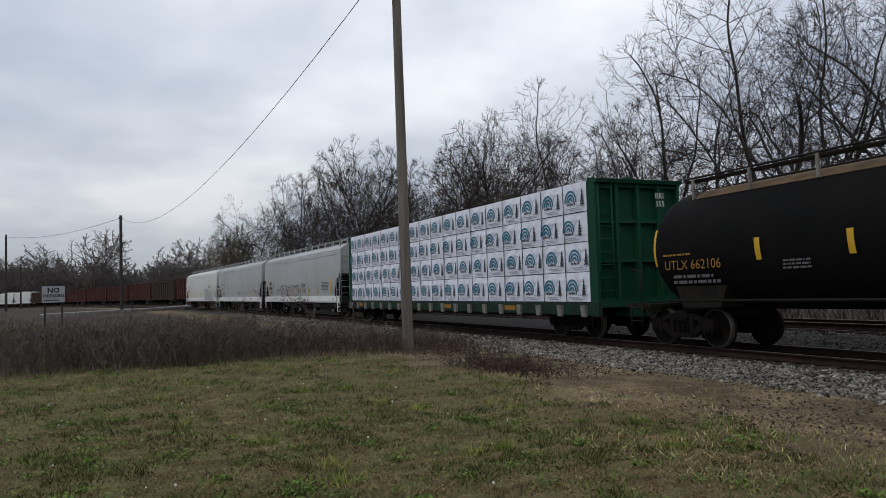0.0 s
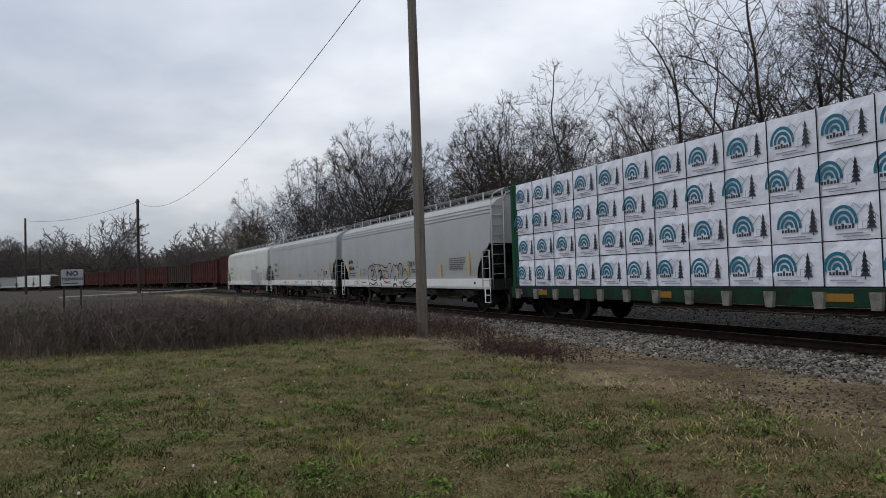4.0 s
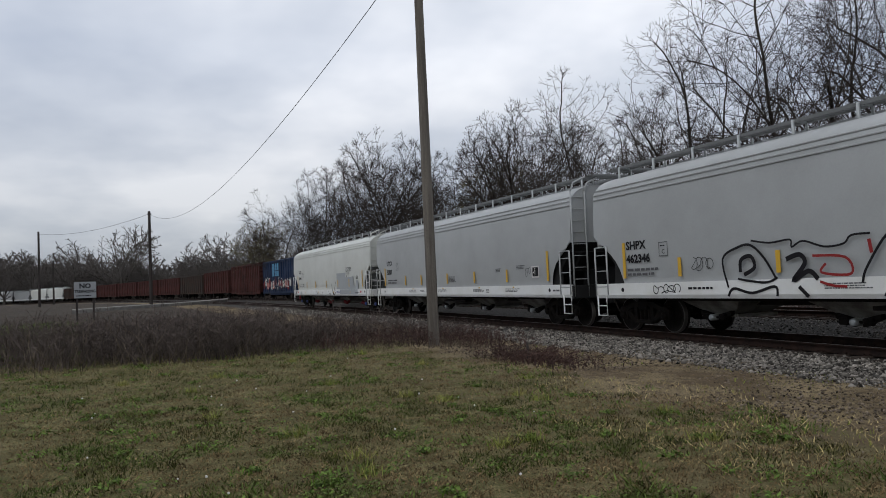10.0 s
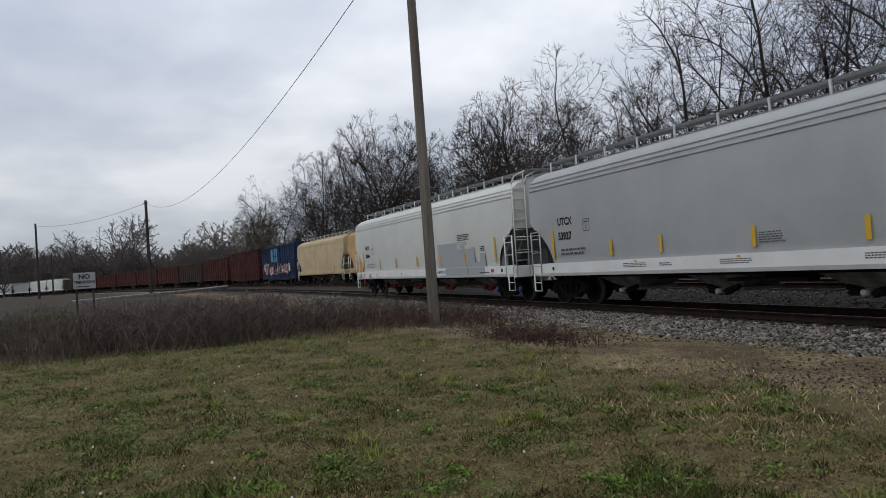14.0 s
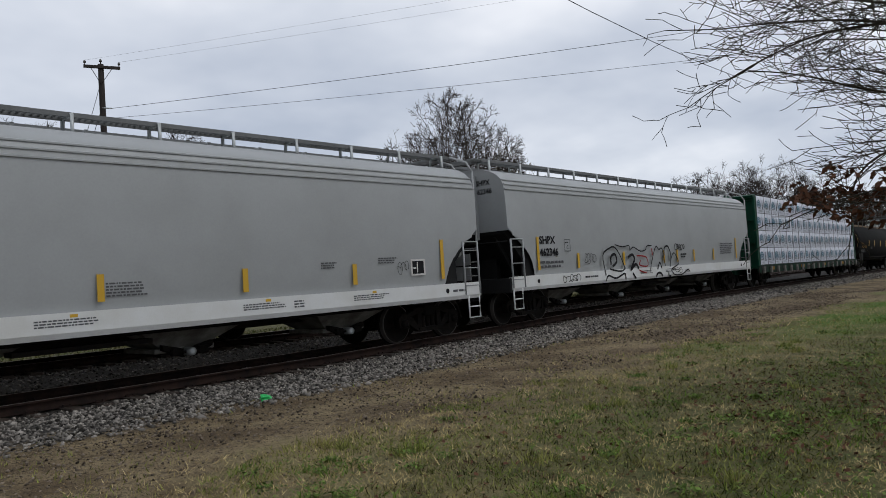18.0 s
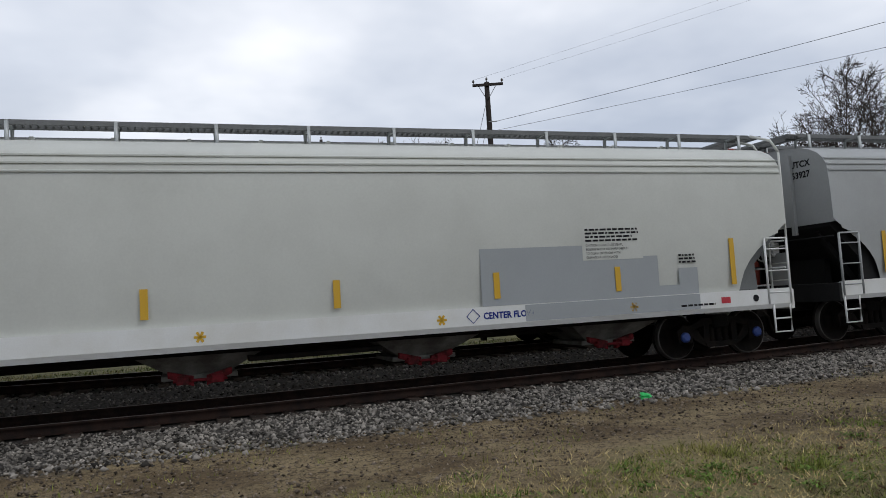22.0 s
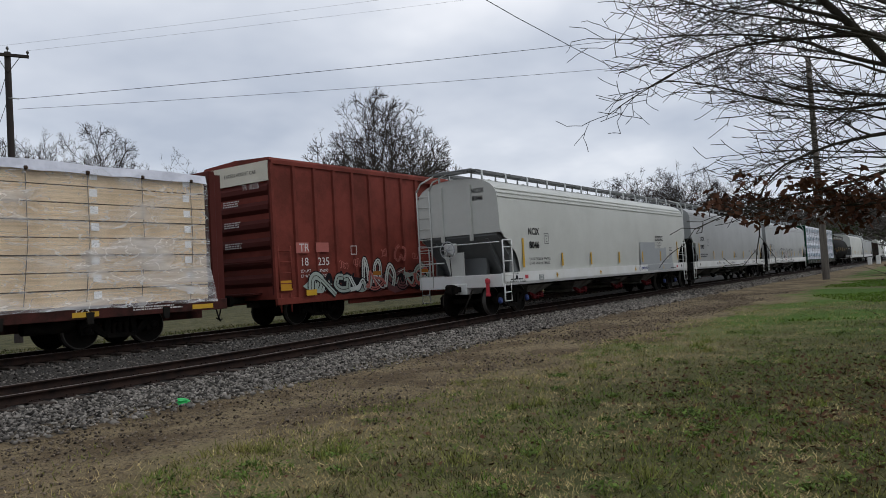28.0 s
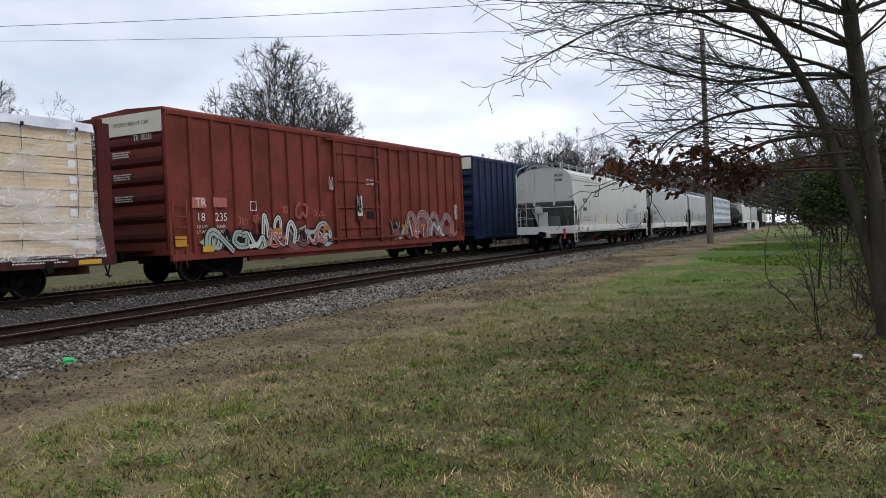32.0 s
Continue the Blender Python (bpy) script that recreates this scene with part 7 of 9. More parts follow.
def build_tower():
    b = at_bearing(27.3, 75)
    t = thing("lattice_tower", "tall dark steel lattice radio tower behind the trees", "tower", Matrix.Translation(b) @ pose(0, 0, 0, 0, 0, 20))
    H, w0, w1 = 52.0, 2.3, 1.0

    def leg(i, z):
        w = w0 + (w1 - w0) * z / H
        a = radians(90 + 120 * i)
        return Vector((w * math.cos(a), w * math.sin(a), z))
    for i in range(3):
        bm = bmesh.new()
        bar(bm, leg(i, 0), leg(i, H), 0.13, 0.09, 8)
        part("leg", bm, "steel_tower", t)
    n = 28
    for i in range(3):
        bm = bmesh.new()
        for k in range(n):
            z0, z1 = H * k / n, H * (k + 1) / n
            bar(bm, leg(i, z0), leg((i + 1) % 3, z1), 0.04, seg=5)
            bar(bm, leg((i + 1) % 3, z0), leg(i, z1), 0.04, seg=5)
            bar(bm, leg(i, z1), leg((i + 1) % 3, z1), 0.035, seg=5)
        part("bracing", bm, "steel_tower", t)
    bm = bmesh.new()
    tube(bm, [leg(0, 0) * 0.6, leg(0, H) * 0.6 + Vector((0, 0, H * 0.4))], 0.2, 6)
    part("cable_run", bm, "steel_tower", t)


build_tower()


# ---- trees ----
def grow(seed, height, low=0.2, wide=0.36, bole=0.2, limbs=6, fan=34.0, trunk_r=0.3, twig=0.012, lump=0.12, dense=1.0, stems=1, lean=0.0, levels=4):
    """Tapered pieces of a bare tree: ascending limbs that fork again and again and end in fine twigs inside an uneven dome."""
    r = random.Random(seed)
    mid = height * (low + (1 - low) * 0.42)
    up, down, across = height - mid, mid - height * low * 0.8, height * wide
    segs = []

    def outside(p):
        z = p.z - mid
        v = Vector(((p.x - lean * p.z) / across, p.y / across, z / (up if z > 0 else down)))
        return v.length > 1 + lump * noise.noise(v.normalized() * 2.1 + Vector((seed, 0, 0))) + 0.25 * lump * noise.noise(p * 0.9)

    def turned(d, angle, around):
        u = d.orthogonal().normalized()
        w = d.cross(u)
        return (d * math.cos(angle) + (u * math.cos(around) + w * math.sin(around)) * math.sin(angle)).normalized()

    piece = (0.0, height * 0.042, height * 0.032, height * 0.024, height * 0.019)

    def bough(p, d, length, rad, level):
        n = max(int(length / piece[level]), 2)
        step = length / n
        around = r.uniform(0, 6.28)
        bend_x, bend_y = r.gauss(0, 0.035), r.gauss(0, 0.035)
        for i in range(n):
            f = (i + 1) / n
            rise = (0.0, 0.004, 0.012, 0.02, 0.02)[level]
            jit = (0.0, 0.085, 0.12, 0.15, 0.18)[level]
            d = (d + Vector((bend_x + r.gauss(0, jit), bend_y + r.gauss(0, jit), rise + r.gauss(0, jit * 0.6)))).normalized()
            q = p + d * step
            if level < 4 and outside(q) and i > 0:
                break
            r1 = max(rad * (1 - (0.0, 1.5, 1.2, 0.8, 0.8)[level] / n), twig * (1.0, 2.6, 1.8, 1.05, 0.7)[level])
            segs.append((p, q, rad, r1, 0 if level == 1 else 2 if level == 2 or rad > twig * 2.2 else 7))
            p, rad = q, r1
            if level >= levels:
                continue
            chance = (0.0, 1.0, 1.0, 1.15, 0.0)[level] * dense
            if level == 1 and f < 0.10:
                continue
            while chance > 0:
                if r.random() < chance:
                    around += 2.4 + r.uniform(-0.6, 0.6)
                    e = turned(d, radians(r.uniform(30, 66)), around)
                    if e.z < -0.35:
                        e.z *= 0.3
                        e.normalize()
                    left = (1 - f) * length
                    size = (0.0, 0.50 * left + 0.10 * height, 0.45 * left + 0.05 * height, 0.034 * height, 0.0)[level] * r.uniform(0.6, 1.1)
                    bough(p, e, size, max(rad * (0.0, 0.46, 0.5, 0.6)[level], twig * (1.0, 1.8, 1.2, 0.85)[level]), level + 1)
                chance -= 1.0
        if level < levels:
            for _ in range(3):
                bough(p, turned(d, radians(r.uniform(14, 52)), r.uniform(0, 6.28)), (0.0, 0.07, 0.05, 0.034)[level] * height * r.uniform(0.6, 1.1), max(rad * 0.8, twig * 0.9), min(level + 1, 4))

    for k in range(stems):
        a0 = 2 * math.pi * (k + 0.3) / stems + r.uniform(-0.3, 0.3)
        p = Vector((0.25 * math.cos(a0), 0.25 * math.sin(a0), -0.4)) if stems > 1 else Vector((0, 0, -0.4))
        d = Vector((lean, 0, 1)) if stems == 1 else Vector((lean + 0.16 * math.cos(a0), 0.16 * math.sin(a0), 1))
        d.normalize()
        tall, rad = height * bole * r.uniform(0.85, 1.15), trunk_r / math.sqrt(stems)
        for i in range(5):
            q = p + (d + Vector((r.gauss(0, 0.03), r.gauss(0, 0.03), 0))).normalized() * (tall + 0.4) / 5
            segs.append((p, q, rad * (1.25 if i == 0 else 1.0), rad * 0.96, 0))
            p, rad = q, rad * 0.96
        m = max(int(round(limbs / stems)), 2)
        turn0 = r.uniform(0, 6.28)
        for j in range(m):
            tilt = radians(fan) * ((j + 0.25) / m) ** 0.7 * r.uniform(0.85, 1.15)
            e = turned(d, tilt, turn0 + 2.4 * j)
            drop = Vector((0, 0, -tall * 0.35 * (j / m)))
            bough(p + drop, e, height * (1.05 - bole * 0.6), rad * (0.66 if j == 0 else r.uniform(0.36, 0.54)), 1)
    return segs


def tubes_mesh(name, segs, sides, mat):
    if not segs:
        return None
    a = np.array([s[0] for s in segs]); b = np.array([s[1] for s in segs])
    r0 = np.array([s[2] for s in segs])[:, None]; r1 = np.array([s[3] for s in segs])[:, None]
    d = b - a
    d /= np.maximum(np.linalg.norm(d, axis=1, keepdims=True), 1e-9)
    ref = np.where(np.abs(d[:, 2:3]) > 0.9, np.array([[1.0, 0, 0]]), np.array([[0, 0, 1.0]]))
    u = np.cross(d, ref)
    u /= np.maximum(np.linalg.norm(u, axis=1, keepdims=True), 1e-9)
    v = np.cross(d, u)
    rings = []
    for k in range(sides):
        c, s = math.cos(2 * math.pi * k / sides), math.sin(2 * math.pi * k / sides)
        off = c * u + s * v
        rings.append((a + off * r0, b + off * r1))
    verts = np.stack([x for pair in rings for x in pair], axis=1)
    n = len(segs)
    base = (np.arange(n) * 2 * sides)[:, None]
    faces = []
    for k in range(sides):
        k2 = (k + 1) % sides
        faces.append(np.concatenate([base + 2 * k, base + 2 * k2, base + 2 * k2 + 1, base + 2 * k + 1], axis=1))
    me = quads_mesh(name, verts.reshape(-1, 3), np.concatenate(faces), mat)
    me.polygons.foreach_set("use_smooth", np.ones(len(me.polygons), dtype=bool))
    return me


def slender_mesh(name, segs, mat, seed):
    """Twigs too thin to show a round section: one tapered blade each, turned at random."""
    a = np.array([s[0] for s in segs]); b = np.array([s[1] for s in segs])
    r0 = np.array([s[2] for s in segs])[:, None] * 1.25; r1 = np.array([s[3] for s in segs])[:, None] * 1.25
    w = np.cross(b - a, np.random.RandomState(seed).normal(0, 1, a.shape))
    w /= np.maximum(np.linalg.norm(w, axis=1, keepdims=True), 1e-9)
    verts = np.stack([a - w * r0, a + w * r0, b + w * r1, b - w * r1], axis=1).reshape(-1, 3)
    return quads_mesh(name, verts, np.arange(4 * len(segs)).reshape(-1, 4), mat)


TREE_KINDS = {}


def tree_kind(key, mat_wood="bark", mat_twig="twig", **kw):
    segs = grow(**kw)
    top = max(s[1].z for s in segs)
    k = kw["height"] / top
    segs = [(s[0] * k, s[1] * k, s[2], s[3], s[4]) for s in segs]
    TREE_KINDS[key] = (tubes_mesh("trunk", [s for s in segs if s[4] == 0], 7, mat_wood), tubes_mesh("crown", [s for s in segs if s[4] == 2], 4, mat_twig),
                       slender_mesh("twig_work", [s for s in segs if s[4] == 7], mat_twig, kw["seed"]), kw["height"])


def tree(kind, az, r, top_el, label, group="trees beyond the tracks", turn=0.0, widen=1.0):
    """A tree at a bearing, as high as its top stands over the eye."""
    trunk, crown, spray, h = TREE_KINDS[kind]
    p = at_bearing(az, r)
    want = 1.54 + r * math.tan(radians(top_el)) - p.z
    k = want / h
    t = thing("tree", label, "tree", Matrix.LocRotScale(p, Euler((0, 0, turn)), (k * widen, k * widen, k)), group)
    part("trunk", trunk, None, t)
    part("crown", crown, None, t)
    part("twig_work", spray, None, t)
    return t


def build_trees():
    tree_kind("tall", seed=11, height=18, low=0.22, wide=0.30, bole=0.22, limbs=8, fan=40, trunk_r=0.34, twig=0.0072, stems=2, dense=1.0)
    tree_kind("tall2", seed=15, height=18, low=0.20, wide=0.33, bole=0.16, limbs=9, fan=52, trunk_r=0.33, twig=0.0072, stems=1, dense=1.0)
    tree_kind("open", seed=19, height=17, low=0.22, wide=0.32, bole=0.26, limbs=6, fan=44, trunk_r=0.25, twig=0.0072, lump=0.3, dense=0.85)
    tree_kind("leaning", seed=61, height=15, low=0.16, wide=0.40, bole=0.2, limbs=7, fan=50, trunk_r=0.25, twig=0.0072, lump=0.3, lean=0.32, dense=0.9)
    tree_kind("round", seed=24, height=15, low=0.14, wide=0.40, bole=0.15, limbs=9, fan=62, trunk_r=0.30, twig=0.0110, lump=0.2)
    tree_kind("round2", seed=27, height=15, low=0.10, wide=0.46, bole=0.14, limbs=9, fan=68, trunk_r=0.30, twig=0.0110, stems=2, lump=0.25)
    tree_kind("vase", seed=35, height=15, low=0.24, wide=0.33, bole=0.16, limbs=10, fan=44, trunk_r=0.30, twig=0.0110, lump=0.08, dense=1.1)
    tree_kind("dome", mat_twig="twig_pale", seed=53, height=15, low=0.20, wide=0.40, bole=0.14, limbs=15, fan=72, trunk_r=0.25, twig=0.0125, lump=0.06, dense=1.5)
    tree_kind("slim", seed=31, height=13, low=0.10, wide=0.28, bole=0.2, limbs=6, fan=44, trunk_r=0.15, twig=0.0072, stems=3, lump=0.3, dense=0.9)
    tree_kind("budding", mat_twig="bud", seed=37, height=13, low=0.10, wide=0.34, bole=0.2, limbs=8, fan=46, trunk_r=0.15, twig=0.0110, stems=2, lump=0.3)
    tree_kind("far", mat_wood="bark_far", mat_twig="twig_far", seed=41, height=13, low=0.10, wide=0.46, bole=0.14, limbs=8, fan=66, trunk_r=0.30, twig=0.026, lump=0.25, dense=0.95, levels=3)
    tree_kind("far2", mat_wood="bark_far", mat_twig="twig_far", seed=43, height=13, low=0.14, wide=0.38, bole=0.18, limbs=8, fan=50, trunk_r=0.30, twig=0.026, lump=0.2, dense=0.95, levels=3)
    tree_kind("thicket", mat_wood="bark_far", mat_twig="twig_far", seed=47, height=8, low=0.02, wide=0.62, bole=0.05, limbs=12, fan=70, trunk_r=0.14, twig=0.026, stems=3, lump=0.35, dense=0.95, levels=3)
    rnd = random.Random(77)
    bare = "bare grey-brown tree behind the railway"
    rows = [("tall", 42.0, 42, 25, 1.0), ("tall2", 34.2, 42, 21.5, 0.95), ("open", 38.3, 44, 20.5, 0.9), ("tall2", 29.6, 54, 15.0, 1.0),
            ("open", 49.2, 46, 18.2, 1.0), ("open", 46.0, 44, 16.5, 0.8), ("round", 51.8, 54, 14.0, 0.8), ("vase", 62.4, 66, 14.2, 0.95), ("round", 58.2, 68, 12.0, 0.75), ("open", 65.6, 72, 11.6, 0.8),
            ("round", 68.6, 80, 10.4, 0.85), ("vase", 72.7, 84, 12.4, 0.92), ("round2", 75.4, 84, 9.8, 0.75), ("round", 77.5, 90, 9.6, 0.7), ("round2", 80.2, 94, 8.4, 0.85), ("round2", 70.6, 90, 9.4, 0.8),
            ("budding", 82.4, 112, 5.6, 1.1), ("slim", 55.0, 50, 10.0, 1.2), ("slim", 60.0, 62, 9.5, 1.2), ("slim", 44.2, 38, 12.5, 1.1), ("slim", 66.9, 74, 8.6, 1.3), ("slim", 74.0, 78, 7.8, 1.3), ("slim", 78.9, 90, 6.2, 1.4),
            ("budding", 64.0, 74, 9.8, 0.9), ("slim", 40.2, 38, 12.0, 1.1), ("slim", 32.0, 42, 11.0, 1.2)]
    for kind, az, r, el, w in rows:
        tree(kind, az, r, el, bare, turn=rnd.uniform(0, 6.3), widen=w)
    tree("leaning", 53.0, 48, 15.6, "bare tree that leans over the railway", turn=radians(53 + 180), widen=1.0)
    # the low line of far trees along the bend
    far_label = "distant bare tree along the bend of the railway"
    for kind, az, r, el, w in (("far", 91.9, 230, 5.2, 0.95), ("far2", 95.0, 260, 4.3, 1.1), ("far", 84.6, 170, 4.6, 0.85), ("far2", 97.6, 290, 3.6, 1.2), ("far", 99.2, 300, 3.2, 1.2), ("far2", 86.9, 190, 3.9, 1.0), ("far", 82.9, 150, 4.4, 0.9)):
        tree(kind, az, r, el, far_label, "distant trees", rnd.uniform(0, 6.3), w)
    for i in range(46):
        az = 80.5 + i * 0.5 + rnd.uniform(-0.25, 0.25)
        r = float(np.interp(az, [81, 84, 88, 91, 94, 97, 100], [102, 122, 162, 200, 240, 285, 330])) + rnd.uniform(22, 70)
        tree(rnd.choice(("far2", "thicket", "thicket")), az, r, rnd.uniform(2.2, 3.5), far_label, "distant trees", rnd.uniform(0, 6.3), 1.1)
    # right side
    tree("dome", -48.2, 58, 14.9, "round bare tree with a full crown behind the boxcars", turn=0.6, widen=0.86)
    tree("budding", -51.9, 66, 10.6, "young tree with opening buds behind the boxcars", turn=1.0, widen=0.75)
    for az, r, el, k, w in ((-54.6, 90, 8.0, "budding", 0.9), (-66.3, 110, 7.4, "round", 0.85), (-68.8, 115, 7.9, "vase", 1.0), (-71.4, 112, 8.1, "vase", 1.1), (-73.8, 120, 7.4, "round2", 0.9), (-63.8, 125, 6.4, "round", 0.9),
                            (-25.4, 74, 12.0, "vase", 0.8), (-28.0, 76, 12.6, "round", 0.8), (-30.6, 82, 11.6, "round2", 0.75), (-22.4, 72, 11.4, "round", 0.7), (-26.6, 88, 11.4, "round2", 0.8), (-16.6, 78, 13.0, "vase", 0.85), (-19.0, 76, 12.8, "round", 0.75), (-14.2, 74, 12.6, "budding", 0.9), (-20.8, 78, 12.4, "round2", 0.75),
                            (-36, 95, 7.0, "round2", 0.9), (-40, 100, 6.8, "round", 0.9), (-58, 120, 6.2, "round2", 0.9)):
        tree(k, az, r, el, bare, turn=rnd.uniform(0, 6.3), widen=w)
    for az, r, el, k, w in ((-88.6, 46, 9.0, "slim", 1.3), (-90.2, 40, 11.0, "budding", 1.1), (-91.8, 44, 10.0, "thicket", 1.0), (-93.4, 38, 14.0, "slim", 1.3), (-95.2, 42, 12.0, "budding", 1.1), (-87.2, 60, 6.5, "thicket", 1.0), (-97.0, 36, 15.0, "slim", 1.2), (-89.6, 58, 7.0, "thicket", 1.1)):
        tree(k, az, r, el, "bare young tree in the woods behind the oak", "woods behind the oak", rnd.uniform(0, 6.3), w)
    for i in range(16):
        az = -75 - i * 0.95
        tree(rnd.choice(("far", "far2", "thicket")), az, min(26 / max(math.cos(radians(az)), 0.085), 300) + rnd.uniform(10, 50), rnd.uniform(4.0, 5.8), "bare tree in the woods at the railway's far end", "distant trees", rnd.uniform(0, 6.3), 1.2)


build_trees()


def leaf_cloud(name, centres, radii, count, size, mat, seed, droop=0.3):
    """Many small leaves round given centres."""
    r = np.random.RandomState(seed)
    i = r.randint(0, len(centres), count)
    c = np.array(centres)[i] + r.normal(0, 0.5, (count, 3)) * np.array(radii)[i][:, None]
    a, t = r.uniform(0, 2 * np.pi, count), r.uniform(-1.0, 1.0, count)
    u = np.stack([np.cos(a), np.sin(a), t * 0.6 - droop], axis=1)
    w = np.cross(u, r.normal(0, 1, (count, 3)))
    w /= np.maximum(np.linalg.norm(w, axis=1, keepdims=True), 1e-6)
    s = r.uniform(size[0], size[1], (count, 1))
    u = u * s
    w = w * s * 0.32
    verts = np.stack([c, c + u * 0.45 + w, c + u, c + u * 0.5 - w], axis=1).reshape(-1, 3)
    faces = np.arange(count * 4).reshape(-1, 4)
    return quads_mesh(name, verts, faces, mat)


def build_near_tree():
    """The oak at the lawn's right edge; its boughs arch over the lawn."""
    rnd = random.Random(5)
    base = Vector((10.9, -0.25, -0.05))
    t = thing("tree", "dark bare oak with spreading limbs at the lawn's edge", "tree", Matrix.Translation(base))
    segs = []

    def bough(p, d, length, r, level, sag):
        step = (0.24, 0.15, 0.11, 0.09)[level - 1]
        n = max(int(length / step), 2)
        drift = Vector((rnd.gauss(0, 0.03), rnd.gauss(0, 0.03), rnd.gauss(0, 0.03)))
        flip = rnd.choice((-1, 1))
        for i in range(n):
            if i % 4 == 0:
                drift = Vector((rnd.gauss(0, 0.06), rnd.gauss(0, 0.06), rnd.gauss(0, 0.05)))
            d = (d + drift + Vector((rnd.gauss(0, 0.06), rnd.gauss(0, 0.06), rnd.gauss(0, 0.05) - sag))).normalized()
            q = p + d * step
            r1 = max(r * (1 - 1.5 / n), 0.0046)
            segs.append((p, q, r, r1, level))
            p, r = q, r1
            if level < 4 and i > (1 if level == 1 else 0) and rnd.random() < (0.9, 0.74, 0.6)[level - 1]:
                flip = -flip
                side = d.cross(Vector((0.35, 0, 1))).normalized() * flip
                a = rnd.uniform(0.5, 0.95)
                nd = (d * math.cos(a) + (side + Vector((0, 0, rnd.gauss(0.1, 0.45)))).normalized() * math.sin(a)).normalized()
                rest = (n - i) * step
                size = (0.55 * rest + 0.35) * rnd.uniform(0.5, 1.0) if level == 1 else (0.6 * rest + 0.26) * rnd.uniform(0.5, 1.0)
                bough(p, nd, size, max(r * 0.6, 0.0042), level + 1, -0.01)

    trunk_pts = [Vector(v) for v in ((0, 0, -0.2), (-0.02, 0.06, 1.2), (-0.05, 0.16, 2.4), (-0.1, 0.3, 3.8), (-0.15, 0.42, 5.6), (-0.1, 0.5, 8.0))]
    stem2 = [Vector(v) for v in ((0.10, -0.02, -0.2), (0.0, 0.21, 1.25), (-0.08, 0.55, 2.5), (-0.2, 0.82, 3.3), (-0.45, 1.30, 4.15), (-0.75, 1.95, 5.0), (-1.0, 2.8, 5.9))]

    def stem(pts, r0, r1, name):
        """A smooth bent stem through its points."""
        k, out = len(pts) - 1, []
        for i in range(k):
            a, b = pts[i], pts[i + 1]
            ta = (pts[min(i + 1, k)] - pts[max(i - 1, 0)]) * 0.5
            tb = (pts[min(i + 2, k)] - pts[i]) * 0.5
            for j in range(4):
                u = j / 4
                out.append(a * (2 * u ** 3 - 3 * u ** 2 + 1) + ta * (u ** 3 - 2 * u ** 2 + u) + b * (3 * u ** 2 - 2 * u ** 3) + tb * (u ** 3 - u ** 2))
        out.append(pts[-1])
        m = len(out) - 1
        part(name, tubes_mesh(name, [(out[i], out[i + 1], r0 + (r1 - r0) * i / m, r0 + (r1 - r0) * (i + 1) / m, 0) for i in range(m)], 12, "bark_near"), None, t)
        return out

    ta = stem(trunk_pts, 0.135, 0.06, "trunk")
    sb = stem(stem2, 0.080, 0.034, "second_stem")
    for k, d, length in ((9, (-0.1, 1.0, 0.10), 3.3), (11, (-0.35, 1.0, 0.25), 3.9), (13, (0.05, 1.0, 0.22), 3.6), (15, (-0.3, 1.0, 0.30), 3.9), (17, (0.1, 1.0, 0.30), 3.4), (18, (-0.6, 0.9, 0.25), 3.4),
                         (20, (-0.1, 1.0, 0.25), 3.0), (22, (-0.5, 1.0, 0.2), 2.8), (23, (0.2, 1.0, 0.3), 2.6), (24, (-0.3, 1.0, 0.4), 2.4)):
        bough(sb[k], Vector(d).normalized(), length, 0.030 if k > 12 else 0.034, 1, 0.016)
    for k in range(9, 24, 2):
        bough(sb[k], Vector((rnd.uniform(-0.5, 0.3), 1.0, rnd.uniform(0.1, 0.5))).normalized(), rnd.uniform(2.0, 3.4), 0.018, 1, 0.012)
        bough(ta[min(k, 19)], Vector((rnd.uniform(-0.5, 0.4), 1.0, rnd.uniform(0.2, 0.6))).normalized(), rnd.uniform(2.6, 4.2), 0.022, 1, 0.014)
    for k in range(12, 21):
        bough(ta[k], Vector((rnd.uniform(-0.6, 0.9), rnd.uniform(0.2, 1.0), rnd.uniform(0.1, 0.6))).normalized(), rnd.uniform(2.4, 4.0), 0.024, 1, 0.016)
        bough(ta[k], Vector((rnd.uniform(-0.9, 0.9), rnd.uniform(-0.8, 0.6), rnd.uniform(0.2, 0.8))).normalized(), rnd.uniform(2.0, 3.4), 0.022, 1, 0.016)
    for k, d, length in ((11, (0.15, 1.0, 0.35), 3.9), (12, (-0.35, 1.0, 0.40), 4.2), (13, (-0.2, 1.0, 0.5), 4.4), (14, (-0.7, 0.8, 0.40), 4.2), (15, (0.3, 1.0, 0.45), 4.2), (16, (-0.2, 1.0, 0.45), 4.6),
                         (17, (-0.5, 0.9, 0.45), 4.4), (18, (0.05, 1.0, 0.5), 4.4), (13, (0.4, -0.8, 0.5), 3.0), (11, (0.8, -0.4, 0.4), 2.6), (15, (-0.6, -0.7, 0.5), 3.0)):
        bough(ta[k], Vector(d).normalized(), length, 0.038, 1, 0.020)
    for k in range(11, 22):
        bough(ta[min(k, 20)], Vector((rnd.uniform(-0.9, 0.5), rnd.uniform(-0.4, 0.7), rnd.uniform(0.0, 0.5))).normalized(), rnd.uniform(2.2, 3.8), 0.032, 1, 0.018)
    for k in range(6, 22):
        bough(ta[min(k, 20)], Vector((rnd.uniform(-0.9, 0.2), rnd.uniform(-0.7, 0.9), rnd.uniform(-0.05, 0.5))).normalized(), rnd.uniform(1.8, 3.4), 0.016, 1, 0.014)
